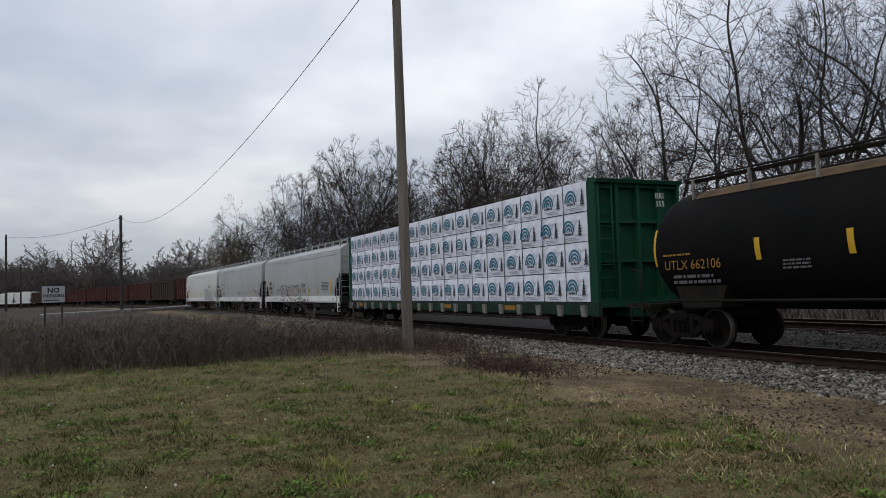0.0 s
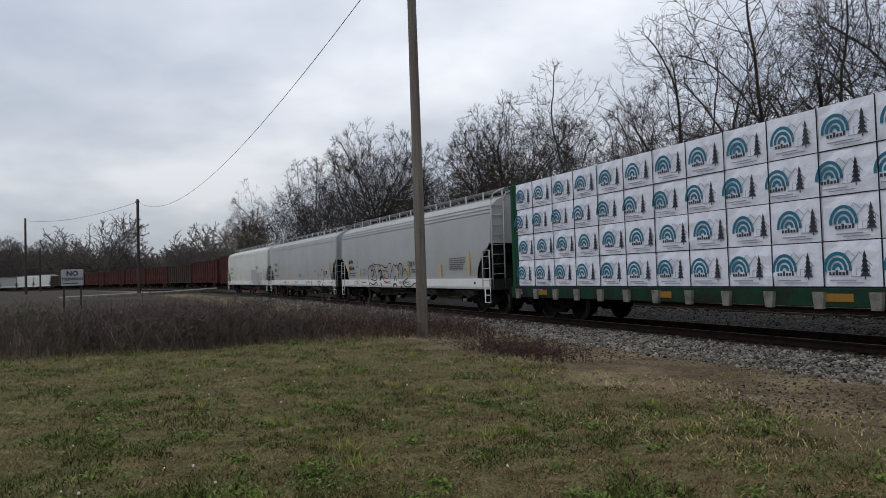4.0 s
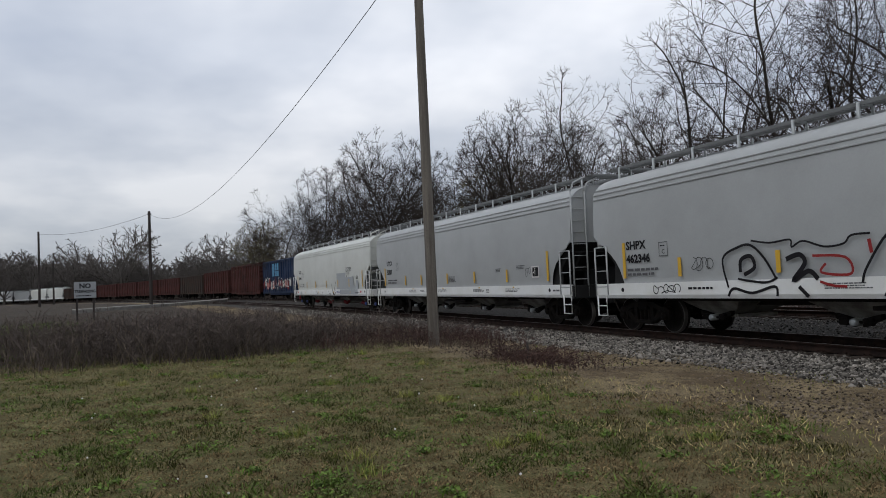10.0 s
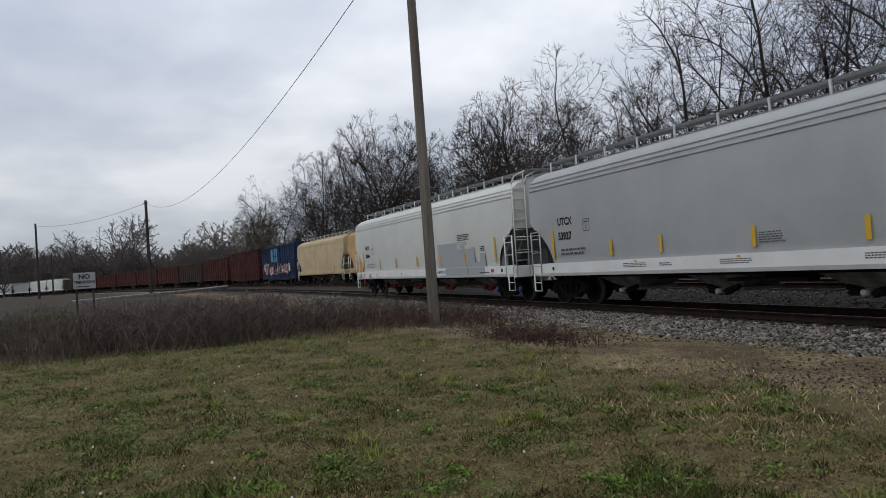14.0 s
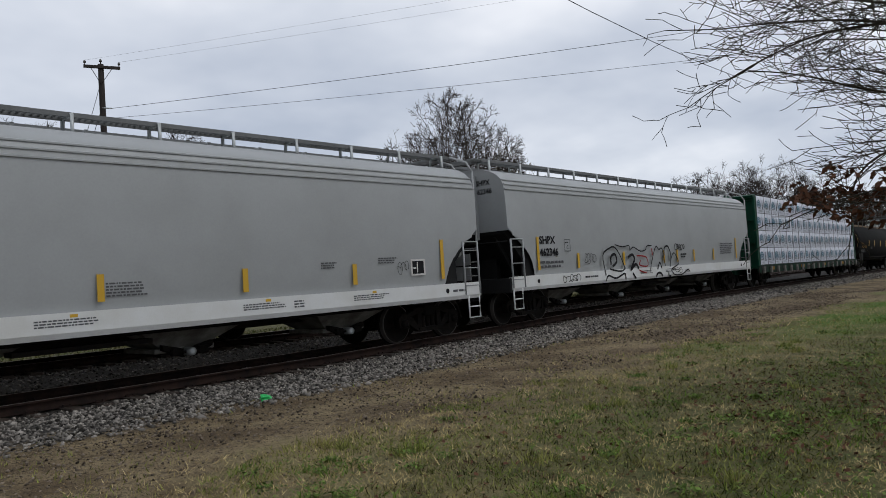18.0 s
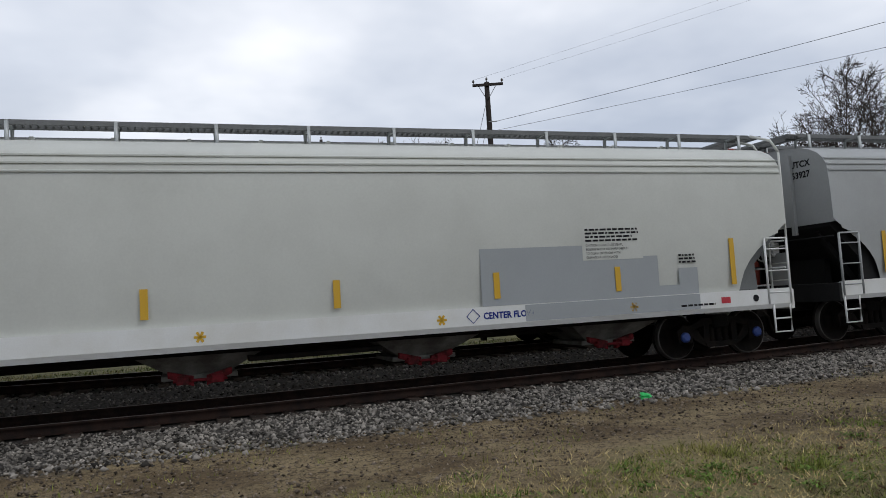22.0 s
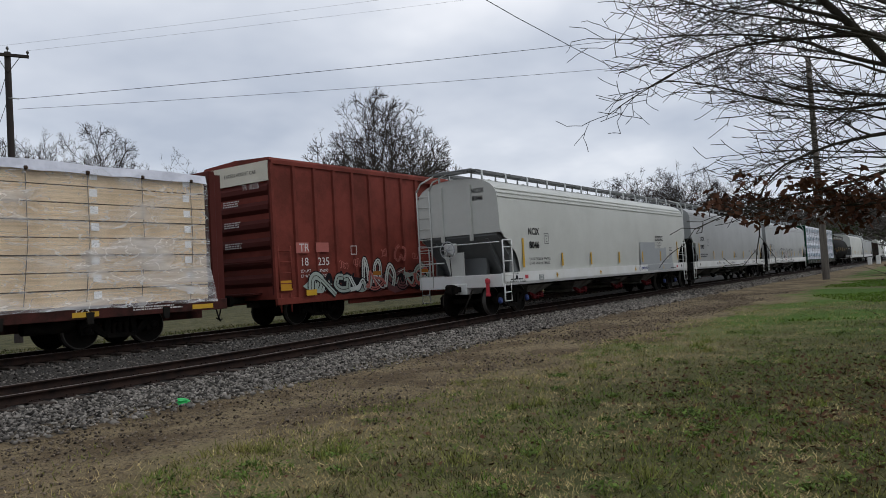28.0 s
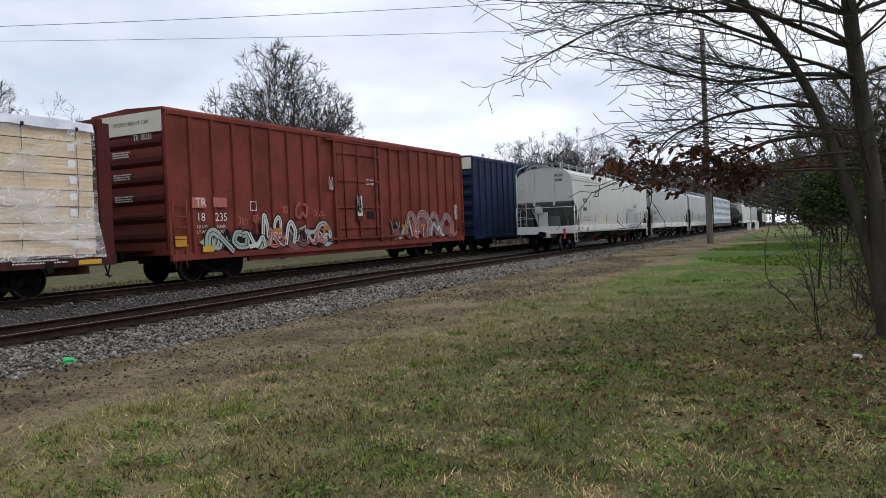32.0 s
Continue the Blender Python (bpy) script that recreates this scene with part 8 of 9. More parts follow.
    part("branchwork", tubes_mesh("branchwork", [s for s in segs if s[4] in (1, 2)], 6, "bark_near"), None, t)
    part("twig_work", tubes_mesh("twig_work", [s for s in segs if s[4] > 2], 4, "bark_near"), None, t)
    # the low limbs that still carry their dry leaves
    segs.clear()
    bough(Vector((-0.1, 0.25, 2.20)), Vector((-0.05, 1.0, 0.06)).normalized(), 3.5, 0.022, 1, 0.004)
    bough(Vector((-0.1, 0.35, 2.65)), Vector((-0.25, 1.0, 0.05)).normalized(), 2.0, 0.024, 1, 0.012)
    bough(Vector((0.0, 0.20, 2.35)), Vector((0.30, 1.0, 0.05)).normalized(), 2.2, 0.022, 1, 0.006)
    segs[:] = [tuple(Vector((v.x, v.y, 2.30 + (v.z - 2.28) * 0.5)) for v in s[:2]) + s[2:] for s in segs]
    part("leafy_limb", tubes_mesh("leafy_limb", segs, 5, "bark_near"), None, t)
    tips = [s[1] for s in segs if s[4] >= 2 and s[1].y > 0.5]
    part("dry_leaves", leaf_cloud("dry_leaves", tips, [0.07] * len(tips), 1250, (0.06, 0.11), "leaf_dead", 3, 0.6), None, t, "curled dry brown leaves that hang on the limb")


build_near_tree()


def build_shrubs():
    p = at_bearing(-88.1, 17.5)
    s = thing("shrub", "dark evergreen shrub beside the lawn", "shrub", Matrix.LocRotScale(p, None, (1.45, 1.45, 1.32)))
    rnd = random.Random(12)
    segs, cs = [], []
    for i in range(16):
        a, h = rnd.uniform(0, 6.28), rnd.uniform(1.4, 1.95)
        q = Vector((0.35 * math.cos(a) * rnd.random(), 0.42 * math.sin(a) * rnd.random(), h))
        segs.append((Vector((0.2 * math.cos(a), 0.2 * math.sin(a), -0.1)), q, 0.012, 0.006, 1))
        for k in range(6):
            cs.append(Vector((0, 0, 1.0)).lerp(q, 0.3 + 0.14 * k) + Vector((rnd.gauss(0, 0.14), rnd.gauss(0, 0.18), rnd.gauss(0, 0.10))))
    part("stem_cluster", tubes_mesh("stem_cluster", segs[::5], 5, "bark_near"), None, s)
    part("foliage", leaf_cloud("foliage", cs, [0.16] * len(cs), 6000, (0.03, 0.07), "leaf_green", 4, 0.1), None, s)
    p = at_bearing(-88.4, 10.5)
    s = thing("shrub", "thin leafless shrub under the oak", "shrub", Matrix.Translation(p))
    segs = []
    for i in range(5):
        a = rnd.uniform(0, 6.28)
        p0 = Vector((0.25 * math.cos(a), 0.25 * math.sin(a), -0.05))
        d = Vector((0.4 * math.cos(a), 0.4 * math.sin(a), 1)).normalized()
        for k in range(6):
            d = (d + Vector((rnd.gauss(0, 0.22), rnd.gauss(0, 0.22), 0))).normalized()
            q = p0 + d * rnd.uniform(0.2, 0.36)
            segs.append((p0, q, 0.009 - 0.0012 * k, 0.008 - 0.0012 * k, 1))
            for _ in range(2):
                segs.append((q, q + Vector((rnd.gauss(0, 0.2), rnd.gauss(0, 0.2), rnd.gauss(0.1, 0.15))), 0.005, 0.003, 2))
            p0 = q
    part("stem_cluster", tubes_mesh("stems", segs, 5, "bark_near"), None, s)
    # tangled saplings and brambles behind the oak
    for az, r, w, h, n in ((-90.6, 13.5, 0.9, 2.0, 16), (-92.6, 15.0, 1.2, 2.6, 20), (-94.6, 14.0, 1.2, 2.8, 20), (-91.4, 19.0, 1.3, 2.6, 18), (-94.0, 20.0, 1.6, 3.2, 20)):
        p = at_bearing(az, r)
        s = thing("shrub", "tangled leafless saplings and brambles behind the oak", "shrub", Matrix.Translation(p), "brambles")
        segs, cs = [], []
        for i in range(n):
            q, d = Vector((rnd.gauss(0, w * 0.5), rnd.gauss(0, w * 0.5), -0.1)), Vector((rnd.gauss(0, 0.35), rnd.gauss(0, 0.35), 1)).normalized()
            rad = rnd.uniform(0.006, 0.016)
            for k in range(7):
                d = (d + Vector((rnd.gauss(0, 0.2), rnd.gauss(0, 0.2), rnd.gauss(-0.03, 0.1)))).normalized()
                e = q + d * h / 7 * rnd.uniform(0.6, 1.1)
                segs.append((q, e, rad, rad * 0.85, 1))
                for _ in range(3):
                    segs.append((e, e + Vector((rnd.gauss(0, 0.22), rnd.gauss(0, 0.22), rnd.gauss(0.08, 0.16))), 0.004, 0.002, 2))
                cs.append(e)
                q, rad = e, rad * 0.85
        part("stem_cluster", tubes_mesh("stem_cluster", segs, 4, "bark_near"), None, s)
        part("foliage", leaf_cloud("foliage", cs, [0.25] * len(cs), 420, (0.03, 0.06), "leaf_dead" if az > -93 else "leaf_green", int(-az * 10), 0.2), None, s)
    # far green thickets at the railway's end
    for az, r, w, h in ((-79.5, 135, 6, 6.5), (-82.5, 190, 8, 7.0), (-76.0, 120, 6, 5.5)):
        p = at_bearing(az, r)
        s = thing("shrub", "green-grey thicket at the far end of the lawn", "shrub", Matrix.Translation(p), "far thickets")
        cs = [Vector((rnd.gauss(0, w * 0.4), rnd.gauss(0, w * 0.4), rnd.uniform(0.2, h))) for _ in range(50)]
        part("stem_cluster", tubes_mesh("stems", [(Vector((c.x * 0.8, c.y * 0.8, -0.2)), c, 0.05, 0.015, 1) for c in cs], 4, "bark"), None, s)
        part("foliage", leaf_cloud("foliage", cs, [1.0] * len(cs), 2600, (0.15, 0.35), "leaf_green", int(r), 0.1), None, s)


build_shrubs()


# ---- ground cover ----
def blades(name, px, py, h, mat, label, seed, width=0.006, lean=0.5, clumps=0.0):
    n = len(px)
    r = np.random.RandomState(seed)
    lat, along = lateral_of(px, py)
    z = ground_height(lat, along)
    z = z + np.where(lat < -4.5, np.array([noise.noise(Vector((a * 0.35, b * 0.35, 0.0))) for a, b in zip(px, py)]) * 0.05, 0) - 0.006
    a = r.uniform(0, 2 * np.pi, n)
    hh = h * r.uniform(0.5, 1.3, n)
    if clumps:
        hh *= np.clip(1 + clumps * 1.3 * np.array([noise.noise(Vector((u * 4.3, v * 4.3, seed))) for u, v in zip(px, py)]), 0.25, 2.2)
    l = hh * r.uniform(0, lean, n) * 2
    b = r.uniform(0, 2 * np.pi, n)
    base = np.stack([px, py, z], axis=1)
    side = np.stack([np.cos(a), np.sin(a), np.zeros(n)], axis=1) * (width * r.uniform(0.6, 1.4, n))[:, None]
    tip = base + np.stack([np.cos(b) * l, np.sin(b) * l, hh], axis=1)
    verts = np.stack([base - side, base + side, tip], axis=1).reshape(-1, 3)
    me = quads_mesh(name, verts, np.arange(3 * n).reshape(-1, 3), mat)
    return tagged(part(name, me, None), label, "grass", kind="stuff")


def leaflets(name, px, py, size, mat, label, seed, lift=0.012):
    """Small leaves and bits that lie nearly flat on the ground."""
    n = len(px)
    r = np.random.RandomState(seed)
    lat, along = lateral_of(px, py)
    z = ground_height(lat, along) + np.array([noise.noise(Vector((a * 0.35, b * 0.35, 0.0))) for a, b in zip(px, py)]) * 0.05 + lift + r.uniform(0, 0.02, n)
    a = r.uniform(0, 2 * np.pi, n)
    s = r.uniform(size[0], size[1], n)
    u = np.stack([np.cos(a) * s, np.sin(a) * s, r.uniform(-0.5, 0.7, n) * s], axis=1)
    w = np.stack([-np.sin(a) * s, np.cos(a) * s, r.uniform(-0.5, 0.7, n) * s], axis=1) * r.uniform(0.25, 0.7, (n, 1))
    c = np.stack([px, py, z], axis=1)
    verts = np.stack([c - u, c + w, c + u, c - w], axis=1).reshape(-1, 3)
    return tagged(part(name, quads_mesh(name, verts, np.arange(4 * n).reshape(-1, 4), mat), None), label, "grass", kind="stuff")


def polar(n, az0, az1, r0, r1, seed, power=1.0):
    r = np.random.RandomState(seed)
    az = np.radians(r.uniform(az0, az1, n))
    d = r0 + (r1 - r0) * r.uniform(0, 1, n) ** power
    return -np.sin(az) * d, np.cos(az) * d


def keep(px, py, lo, hi, scale=0.5, cut=-1.0, seed=0.0):
    lat, _ = lateral_of(px, py)
    nz = np.array([noise.noise(Vector((a * scale, b * scale, seed))) for a, b in zip(px, py)])
    k = (lat > lo) & (lat < hi + nz * 1.2) & (nz > cut)
    return px[k], py[k]


def split(px, py, scale, cut, seed):
    """Those points that lie in the patches, and the rest."""
    nz = np.array([noise.noise(Vector((a * scale, b * scale, seed))) + 0.45 * noise.noise(Vector((a * scale * 4, b * scale * 4, seed))) for a, b in zip(px, py)])
    k = nz > cut
    return (px[k], py[k]), (px[~k], py[~k])


def build_grass():
    for i, (az0, az1, r1, dry) in enumerate(((30, 102, 25, -0.10), (-95, 30, 27, 0.12))):
        px, py = keep(*polar(300000, az0, az1, 2.6, r1, 40 + i, 1.5), -60, -7.3)
        (ax, ay), (bx, by) = split(px, py, 1.1, dry, 4.0 + i)
        # the left lawn takes the darker straw and turf
        blades("dry_grass", ax, ay, 0.030, "litter_straw" if i == 0 else "straw", "short dry straw-coloured grass", 54 + i, 0.0048, 1.0, 1.0)
        # near the oak, shade is put in by blades of darker turf
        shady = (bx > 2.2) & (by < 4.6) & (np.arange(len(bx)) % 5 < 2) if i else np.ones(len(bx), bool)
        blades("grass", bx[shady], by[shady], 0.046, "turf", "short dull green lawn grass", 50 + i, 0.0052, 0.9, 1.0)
        if i:
            blades("grass", bx[~shady], by[~shady], 0.044, "blade", "short green lawn grass", 52, 0.0052, 0.9, 1.0)
        px, py = keep(*polar(70000, az0, az1, 2.8, r1, 60 + i, 1.4), -60, -7.6, scale=1.1, cut=0.24, seed=9.0)
        blades("clover_patches", px, py, 0.055, "fresh" if i else "clover", "green weed patches in the lawn", 62 + i, 0.007, 0.9, 1.0)
        px, py = keep(*polar(100000, az0, az1, 2.8, r1, 64 + i, 1.3), -60, -7.8)
        (ax, ay), (bx, by) = split(px, py, 1.7, 0.20, 14.0 + i)
        leaflets("clover_leaves", ax, ay, (0.009, 0.022), "clover", "small green clover leaves in the lawn", 66 + i)
        leaflets("dead_grass", bx, by, (0.007, 0.018), "litter_straw", "flattened dead grass in the lawn", 68 + i, 0.006)
    # broad-leaved weeds in low rosettes
    r = np.random.RandomState(17)
    cx, cy = keep(*polar(620, 100, -94, 3.2, 20, 76, 1.2), -60, -7.6)
    size = r.uniform(0.03, 0.11, len(cx))
    k = 46
    px = np.repeat(cx, k) + r.normal(0, 1, len(cx) * k) * np.repeat(size, k)
    py = np.repeat(cy, k) + r.normal(0, 1, len(cx) * k) * np.repeat(size, k)
    leaflets("weed_rosettes", px, py, (0.012, 0.028), "clover", "broad-leaved green weeds in low clumps", 77, 0.022)
    blades("weed_rosettes", px[::3], py[::3], 0.065, "fresh", "bright green weed tufts in the lawn", 78, 0.007, 0.9)
    px, py = keep(*polar(16000, 62, -80, 6, 20, 70), -7.8, -3.9, scale=0.9, cut=0.10, seed=5.0)
    blades("verge_weeds", px, py, 0.06, "blade", "sparse weeds in the dirt track", 71, 0.007)
    px, py = keep(*polar(60000, 62, -82, 6, 24, 79), -9.4, -6.6, scale=0.5, cut=-0.2, seed=3.0)
    blades("dry_verge", px, py, 0.045, "straw", "dry pale grass along the edge of the dirt", 80, 0.005, 1.0, 1.0)
    # straw and crumbs trodden into the dirt
    px, py = keep(*polar(70000, 64, -84, 5.5, 20, 82), -8.6, -4.0)
    leaflets("dirt_crumbs", px[::2], py[::2], (0.006, 0.017), "litter_straw", "bits of straw trodden into the dirt", 83, 0.004)
    leaflets("dirt_crumbs", px[1::2], py[1::2], (0.006, 0.016), "pebble", "crumbs of earth on the dirt track", 84, 0.004)
    r = np.random.RandomState(7)
    cx, cy = polar(130, 95, -92, 4, 18, 72)
    cx, cy = keep(cx, cy, -60, -7.6)
    px = np.repeat(cx, 60) + r.normal(0, 0.07, len(cx) * 60)
    py = np.repeat(cy, 60) + r.normal(0, 0.07, len(cx) * 60)
    blades("grass_tufts", px, py, 0.11, "blade", "taller grass tufts in the lawn", 73, 0.006, 0.6)
    px, py = polar(30000, -74, -96, 20, 46, 74)
    px, py = keep(px, py, -60, -8.2, scale=0.16, cut=0.02, seed=6.0)
    blades("fresh_grass", px, py, 0.07, "fresh", "fresh bright green grass at the lawn's far end", 75, 0.03, 0.8)
    # short grass on the bank beyond the far track
    r = np.random.RandomState(18)
    s, l = r.uniform(-8, 62, 22000), r.uniform(8.4, 15.0, 22000)
    x, y, h = (np.interp(s, LINE[0], LINE[i]) for i in (1, 2, 4))
    blades("bank_grass", x - np.sin(h) * l, y + np.cos(h) * l, 0.12, "turf", "short pale grass on the bank beyond the tracks", 81, 0.016, 0.9)


build_grass()


def build_brush():
    """The dry weeds that stand before the bend of the railway."""
    rnd = np.random.RandomState(3)
    segs = []

    def stalk(x, y, z, h, spread, twigs):
        p = Vector((x, y, z))
        d = Vector((rnd.normal(0, 0.22), rnd.normal(0, 0.22), 1)).normalized()
        n = 3
        for i in range(n):
            d = (d + Vector((rnd.normal(0, 0.2), rnd.normal(0, 0.2), 0))).normalized()
            q = p + d * h / n
            segs.append((p, q, 0.009 - 0.002 * i, 0.007 - 0.002 * i, 0))
            for _ in range(twigs):
                e = q + Vector((rnd.normal(0, spread * 0.6), rnd.normal(0, spread * 0.6), rnd.uniform(0.1, 0.7))) * h * 0.42
                segs.append((q, e, 0.005, 0.003, 7))
                if rnd.rand() < 0.5:
                    segs.append((e, e + Vector((rnd.normal(0, spread), rnd.normal(0, spread), rnd.uniform(0.0, 0.4))) * h * 0.2, 0.004, 0.002, 7))
            p = q

    def brush(name, label, mat, seed):
        s = thing(name, label, "brush", kind="stuff")
        part("stalk_work", tubes_mesh("stalk_work", [v for v in segs if v[4] == 0], 3, mat), None, s)
        part("twig_work", slender_mesh("twig_work", [v for v in segs if v[4] == 7], mat, seed), None, s)
        segs.clear()
    px, py = polar(4300, 64, 103, 16.8, 24.5, 21, 1.2)
    lat, along = lateral_of(px, py)
    z = ground_height(lat, along)
    az = np.degrees(np.arctan2(-px, py))
    rr = np.hypot(px, py)
    clump = np.array([noise.noise(Vector((a * 0.35, b * 0.35, 2.0))) for a, b in zip(px, py)])
    edge = np.interp(az, [65, 70, 76, 80, 84, 92, 97, 101], [20.5, 20.6, 20.0, 19.0, 17.9, 17.6, 18.2, 21.0]) - 1.2 * clump
    for x, y, zz, l, r, e, c, a in zip(px, py, z, lat, rr, edge, clump, az):
        if l > -4.2 or r < e or (a < 80 and rnd.rand() > 0.16 + 0.05 * max(a - 66, 0)):
            continue
        h = min((0.72 + 0.6 * c + 0.3 * rnd.rand()) * (1.0 if a > 81 else 0.55), 1.32 - 0.026 * r + 0.5 * rnd.rand() ** 7)
        stalk(x, y, zz, max(h, 0.25), 0.6, 3)
    brush("dry_brush", "dense dry brown weeds before the railway's bend", "weed", 51)
    px, py = polar(90, 74, 92, 18.5, 24, 33)
    for x, y in zip(px, py):
        stalk(x, y, -0.08, rnd.uniform(0.8, 1.5), 0.35, 3)
    brush("tall_dry_weeds", "thin tall dry weeds that rise over the brush", "weed", 52)
    px, py = polar(300, 82, 99, 17.4, 23, 31)
    for x, y in zip(px, py):
        stalk(x, y, -0.08, rnd.uniform(0.45, 1.15), 0.3, 1)
    brush("dead_stalks", "pale dead stalks leaning in the brush", "stalk", 53)
    cr = np.random.RandomState(22)
    px, py = -13.1 + cr.normal(0, 0.8, 320), 6.9 + cr.normal(0, 0.35, 320)
    lat, along = lateral_of(px, py)
    z = ground_height(lat, along)
    for x, y, zz in zip(px, py, z):
        stalk(x, y, zz, 0.08 + 0.2 * rnd.rand(), 1.0, 3)
    brush("dead_vines", "low heap of dead reddish-brown vines in the dirt", "vine", 54)
    px, py = polar(900, 60, 81, 18.6, 23, 35)
    lat, along = lateral_of(px, py)
    z = ground_height(lat, along)
    for x, y, zz, l in zip(px, py, z, lat):
        if -9.5 < l < -4.4:
            stalk(x, y, zz, 0.15 + 0.3 * rnd.rand(), 0.7, 3)
    brush("low_weeds", "low reddish-brown weeds along the dirt", "vine", 55)
    px, py = keep(*polar(9000, 60, 102, 18.2, 27, 23), -60, -5.2, cut=-0.1)
    blades("tall_dry_grass", px, py, 0.22, "stalk", "tall dry grass round the brush", 24, 0.006, 0.6)
    px, py = keep(*polar(14000, 76, 103, 18.6, 74, 25), -60, -4.2, cut=-0.6)
    blades("brown_undergrowth", px, py, 0.12, "weed", "brown undergrowth below the weeds", 26, 0.016, 0.6)
    px, py = keep(*polar(9000, 95.0, 104, 22, 42, 27), -80, -5, cut=-0.1)
    blades("green_weeds", px, py, 0.42, "clover", "green weeds beyond the brush", 28, 0.02, 0.6)
    # dark undergrowth at the foot of the woods
    r = np.random.RandomState(14)
    for nm, n, a0, a1, r0, r1, h in (("far_undergrowth", 7000, -12, -74, 95, 130, 3.6),):
        qx, qy = polar(n, a0, a1, r0, r1, int(r0))
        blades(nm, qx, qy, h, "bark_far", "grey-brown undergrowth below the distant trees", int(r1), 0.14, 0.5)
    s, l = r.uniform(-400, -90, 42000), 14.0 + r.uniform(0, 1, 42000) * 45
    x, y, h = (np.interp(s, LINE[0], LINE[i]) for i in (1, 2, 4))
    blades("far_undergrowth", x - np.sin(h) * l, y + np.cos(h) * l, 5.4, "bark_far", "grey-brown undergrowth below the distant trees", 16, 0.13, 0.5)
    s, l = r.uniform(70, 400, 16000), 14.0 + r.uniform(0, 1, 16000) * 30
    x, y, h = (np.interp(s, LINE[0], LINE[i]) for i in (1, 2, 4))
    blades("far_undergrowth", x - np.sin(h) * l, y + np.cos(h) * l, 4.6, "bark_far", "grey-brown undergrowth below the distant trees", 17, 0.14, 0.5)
    s, l = r.uniform(-110, -8, 10000), 9.6 + r.exponential(9.0, 10000)
    x, y, h = (np.interp(s, LINE[0], LINE[i]) for i in (1, 2, 4))
    blades("tall_undergrowth", x - np.sin(h) * l, y + np.cos(h) * l, 2.6, "weed", "tall brown undergrowth below the trees", 15, 0.03, 0.5)
    # weeds along the foot of the trees across the tracks
    r = np.random.RandomState(4)
    s, l = np.where(r.rand(12000) < 0.6, r.uniform(-140, -8, 12000), r.uniform(62, 130, 12000)), 8.6 + r.exponential(6.0, 12000)
    x, y, h = (np.interp(s, LINE[0], LINE[i]) for i in (1, 2, 4))
    blades("trackside_weeds", x - np.sin(h) * l, y + np.cos(h) * l, 0.7, "weed", "dull brown weeds across the tracks", 29, 0.02, 0.6)


build_brush()


def build_fallen_leaves():
    px, py = polar(30000, -40, -97, 4, 15, 81)
    r = np.random.RandomState(5)
    lat, along = lateral_of(px, py)
    k = (lat < -8) & (r.rand(len(px)) < np.clip(1.15 - np.hypot(px - 10, py + 1) / 5.0, 0.05, 1))
    px, py, lat, along = px[k], py[k], lat[k], along[k]
    z = ground_height(lat, along) + np.array([noise.noise(Vector((a * 0.35, b * 0.35, 0.0))) for a, b in zip(px, py)]) * 0.05 + 0.02
    n = len(px)
    a = r.uniform(0, 6.28, n)
    s = r.uniform(0.014, 0.038, n)
    u = np.stack([np.cos(a) * s, np.sin(a) * s, r.uniform(-0.3, 0.6, n) * s], axis=1)
    w = np.stack([-np.sin(a) * s * 0.5, np.cos(a) * s * 0.5, r.uniform(-0.3, 0.5, n) * s], axis=1)
    c = np.stack([px, py, z], axis=1)
    verts = np.stack([c - u, c + w, c + u, c - w], axis=1).reshape(-1, 3)
    tagged(part("fallen_leaves", quads_mesh("fallen_leaves", verts, np.arange(4 * n).reshape(-1, 4), "leaf_dead"), None), "dry oak leaves scattered on the lawn", "leaves", kind="stuff")


build_fallen_leaves()


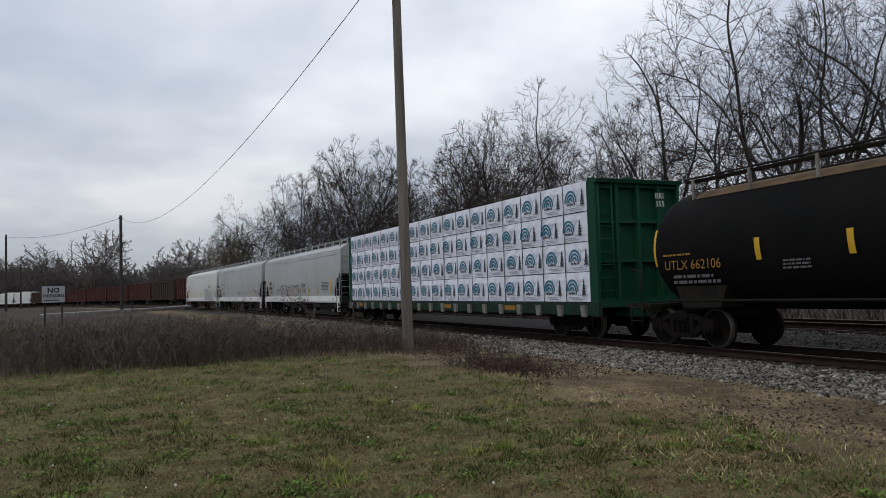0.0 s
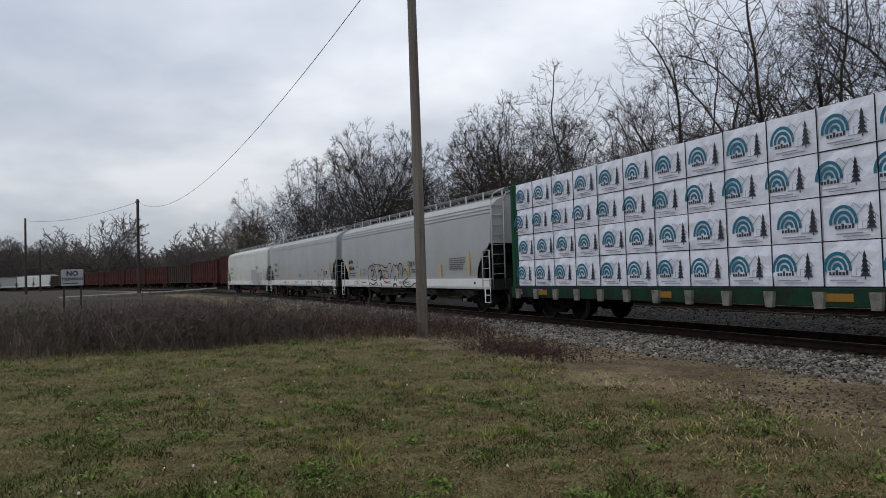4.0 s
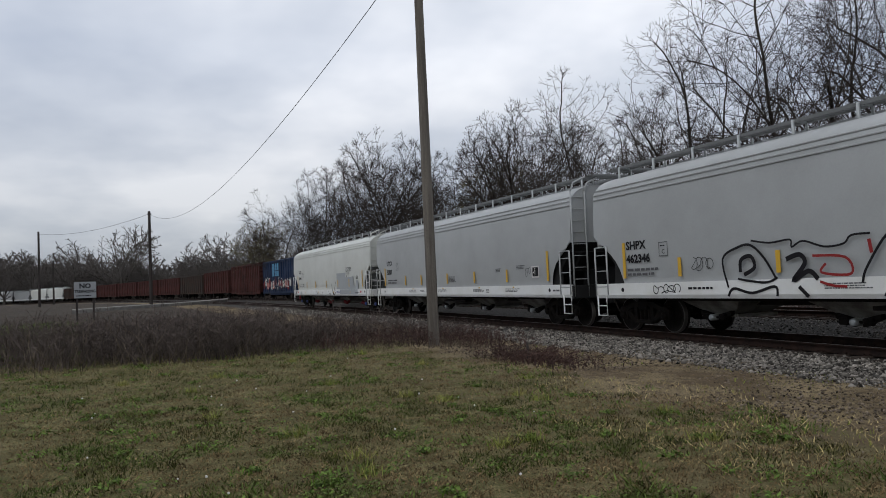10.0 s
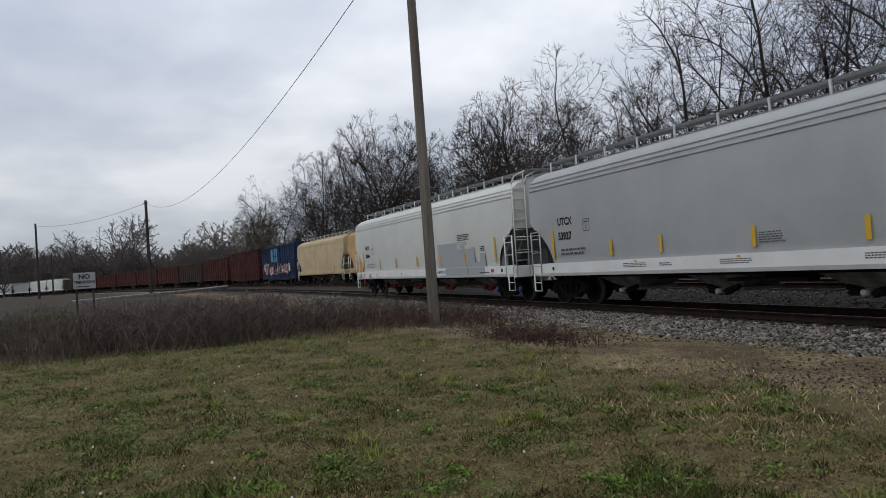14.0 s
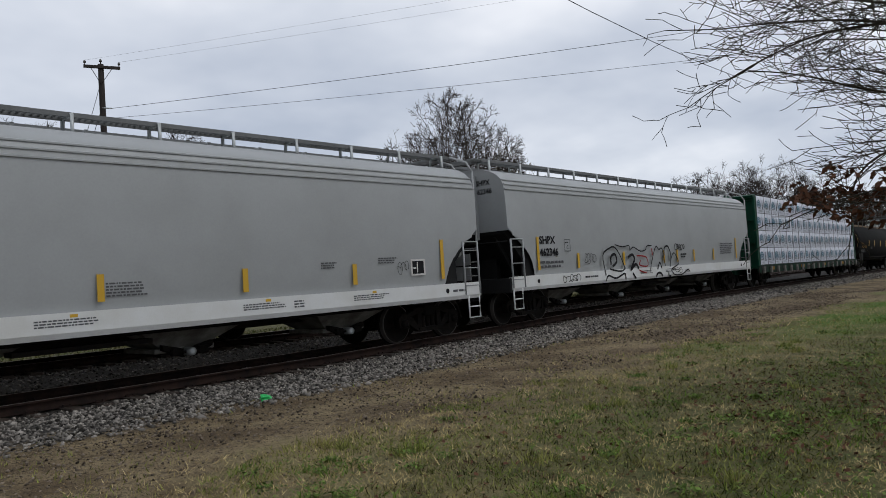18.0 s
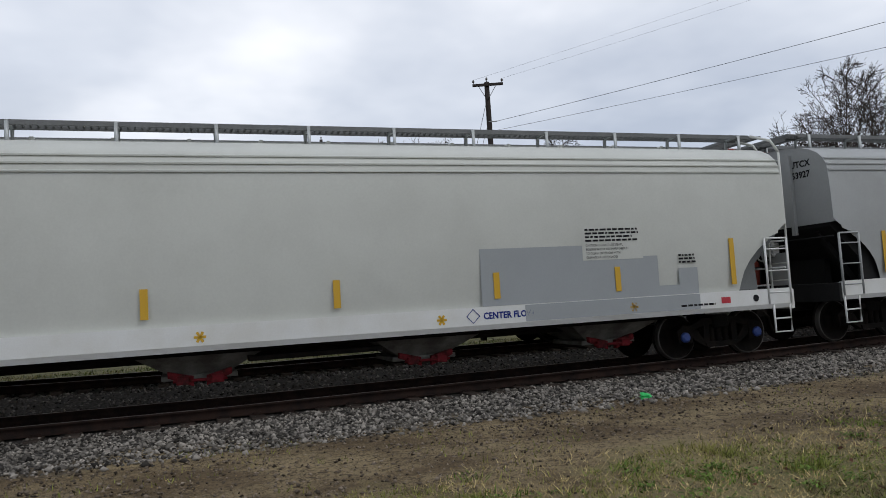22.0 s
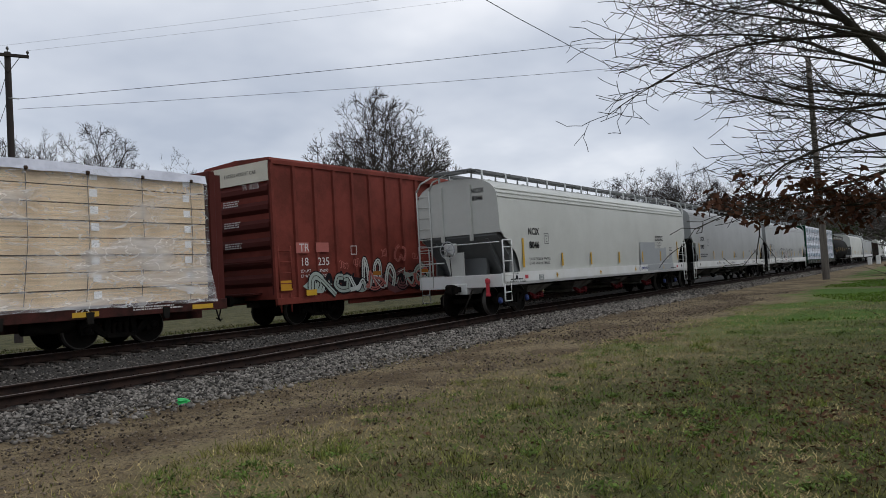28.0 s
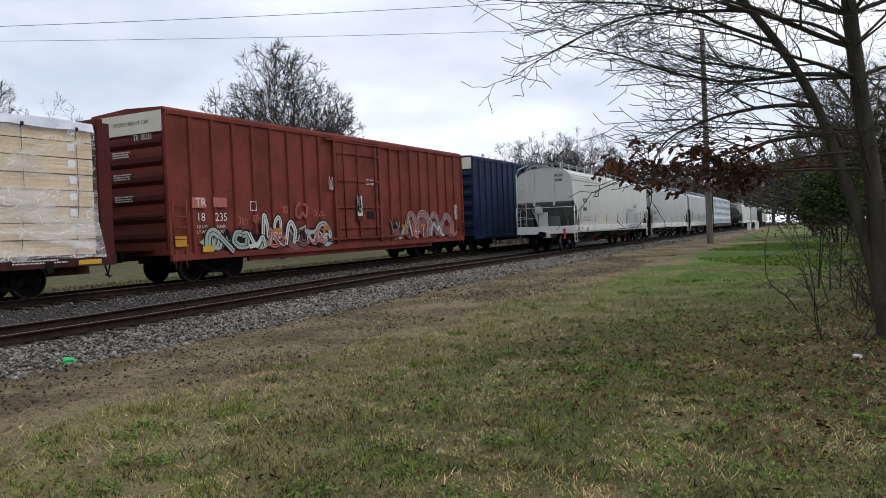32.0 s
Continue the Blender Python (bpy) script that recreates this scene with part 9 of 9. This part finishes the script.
def build_small_things():
    p = at_bearing(94.36, 46)
    s = thing("sign_board", "grey board sign with black warning words", "sign", Matrix.Translation(p) @ pose(0, 0, 0, 0, 0, 95))
    bm = bmesh.new()
    box(bm, -0.56, 0.56, -0.03, 0.03, 1.50, 2.40, 0.01)
    part("board", bm, "sign", s)
    for x in (-0.42, 0.42):
        bm = bmesh.new()
        box(bm, x - 0.05, x + 0.05, 0.03, 0.12, -0.3, 2.3)
        part("post", bm, "pole_dark", s)
    lettering(s, "NO", 0, 2.05, 0.26, -0.036, "ink", align="CENTER", wide=1.0, bold=True)
    lettering(s, "TRESPASSING", 0, 1.80, 0.15, -0.036, "ink", align="CENTER", wide=0.82, bold=True)
    bars_of_text(s, -0.45, 1.58, 0.9, 0.10, 1, -0.036, "ink")
    # pale road strip beyond the brush
    bm = bmesh.new()
    a = [at_bearing(95.2, 78), at_bearing(92, 86), at_bearing(88, 98), at_bearing(84.8, 112)]
    b = [at_bearing(95.2, 79.2), at_bearing(92, 87.5), at_bearing(88, 100), at_bearing(84.8, 115)]
    va = [bm.verts.new(v + Vector((0, 0, 0.34))) for v in a]
    vb = [bm.verts.new(v + Vector((0, 0, 0.40))) for v in b]
    vc = [bm.verts.new(v + Vector((0, 0, -0.3))) for v in a]
    vd = [bm.verts.new(v + Vector((0, 0, -0.3))) for v in b]
    for i in range(3):
        bm.faces.new((va[i], va[i + 1], vb[i + 1], vb[i]))
        bm.faces.new((vc[i], vc[i + 1], va[i + 1], va[i]))
        bm.faces.new((vb[i], vb[i + 1], vd[i + 1], vd[i]))
    tagged(part("road", bm, "concrete"), "pale gravel road beyond the brush", "road", kind="structure")
    p = at_bearing(62.4, 14.6)
    t = thing("stake", "short dark stake in the dirt", "stake", Matrix.Translation(p))
    bm = bmesh.new()
    bar(bm, (0, 0, -0.1), (0.01, 0, 0.38), 0.022, seg=7)
    part("stick", bm, "pole_dark", t)
    # scraps on the ground
    for name, label, az, r, mat, size, seed in (("green_scrap", "bright green plastic scrap on the gravel", -33.3, 11.6, "plastic_green", 0.09, 1), ("crumpled_bag", "crumpled pale plastic bag under the oak", -89.4, 9.2, "litter", 0.055, 2)):
        rnd = random.Random(seed)
        bm = bmesh.new()
        bmesh.ops.create_icosphere(bm, subdivisions=2, radius=size)
        for v in bm.verts:
            v.co *= 1 + rnd.uniform(-0.4, 0.35)
            v.co.z *= 0.6
        p = at_bearing(az, r)
        tagged(part(name, bm, mat, m=Matrix.Translation(p + Vector((0, 0, size * 0.4)))), label, "litter")
    # dandelion heads
    r = np.random.RandomState(9)
    px, py = keep(*polar(46, 60, 102, 4, 18, 90), -60, -8.5)
    segs = []
    bm = bmesh.new()
    for x, y in zip(px, py):
        q = Vector((x, y, -0.06 + r.uniform(0.03, 0.09)))
        bmesh.ops.create_icosphere(bm, subdivisions=1, radius=r.uniform(0.009, 0.017), matrix=Matrix.Translation(q))
    tagged(part("dandelions", bm, "ink_white"), "white dandelion heads in the lawn", "flowers", kind="stuff")
    # white box posts by the far end of the lawn
    for az, r_, h in ((-82.9, 120, 1.0), (-83.4, 121, 1.2)):
        p = at_bearing(az, r_)
        w = thing("marker_post", "small white marker post near the railway", "post", Matrix.Translation(p))
        bm = bmesh.new()
        box(bm, -0.25, 0.25, -0.25, 0.25, -0.2, h, 0.03)
        part("post_body", bm, "sill_white", w)


build_small_things()


# ---- what moves: the train rolls to the right, its wheels turn ----
def train_mark(t):
    """Place along the track of the train's zero mark."""
    u = (t - 16) / 16
    return -13.258 + 68.582 * u + 2.905 * u ** 2 + 1.653 * u ** 3 - 1.188 * u ** 4 - 1.291 * u ** 5


def motions():
    times = [0.5 * i for i in range(65)]
    for car, offset, base in TRAIN:
        walk(car, [(t, car_pose(train_mark(t) + offset, base)) for t in times])
    turns = [i / 7.5 for i in range(241)]
    start = train_mark(0.0)
    for wheel, x in SPIN:
        walk(wheel, [(t, pose(x, 0, WHEEL_R, 0, math.degrees((train_mark(t) - start) / WHEEL_R), 0)) for t in turns])


motions()
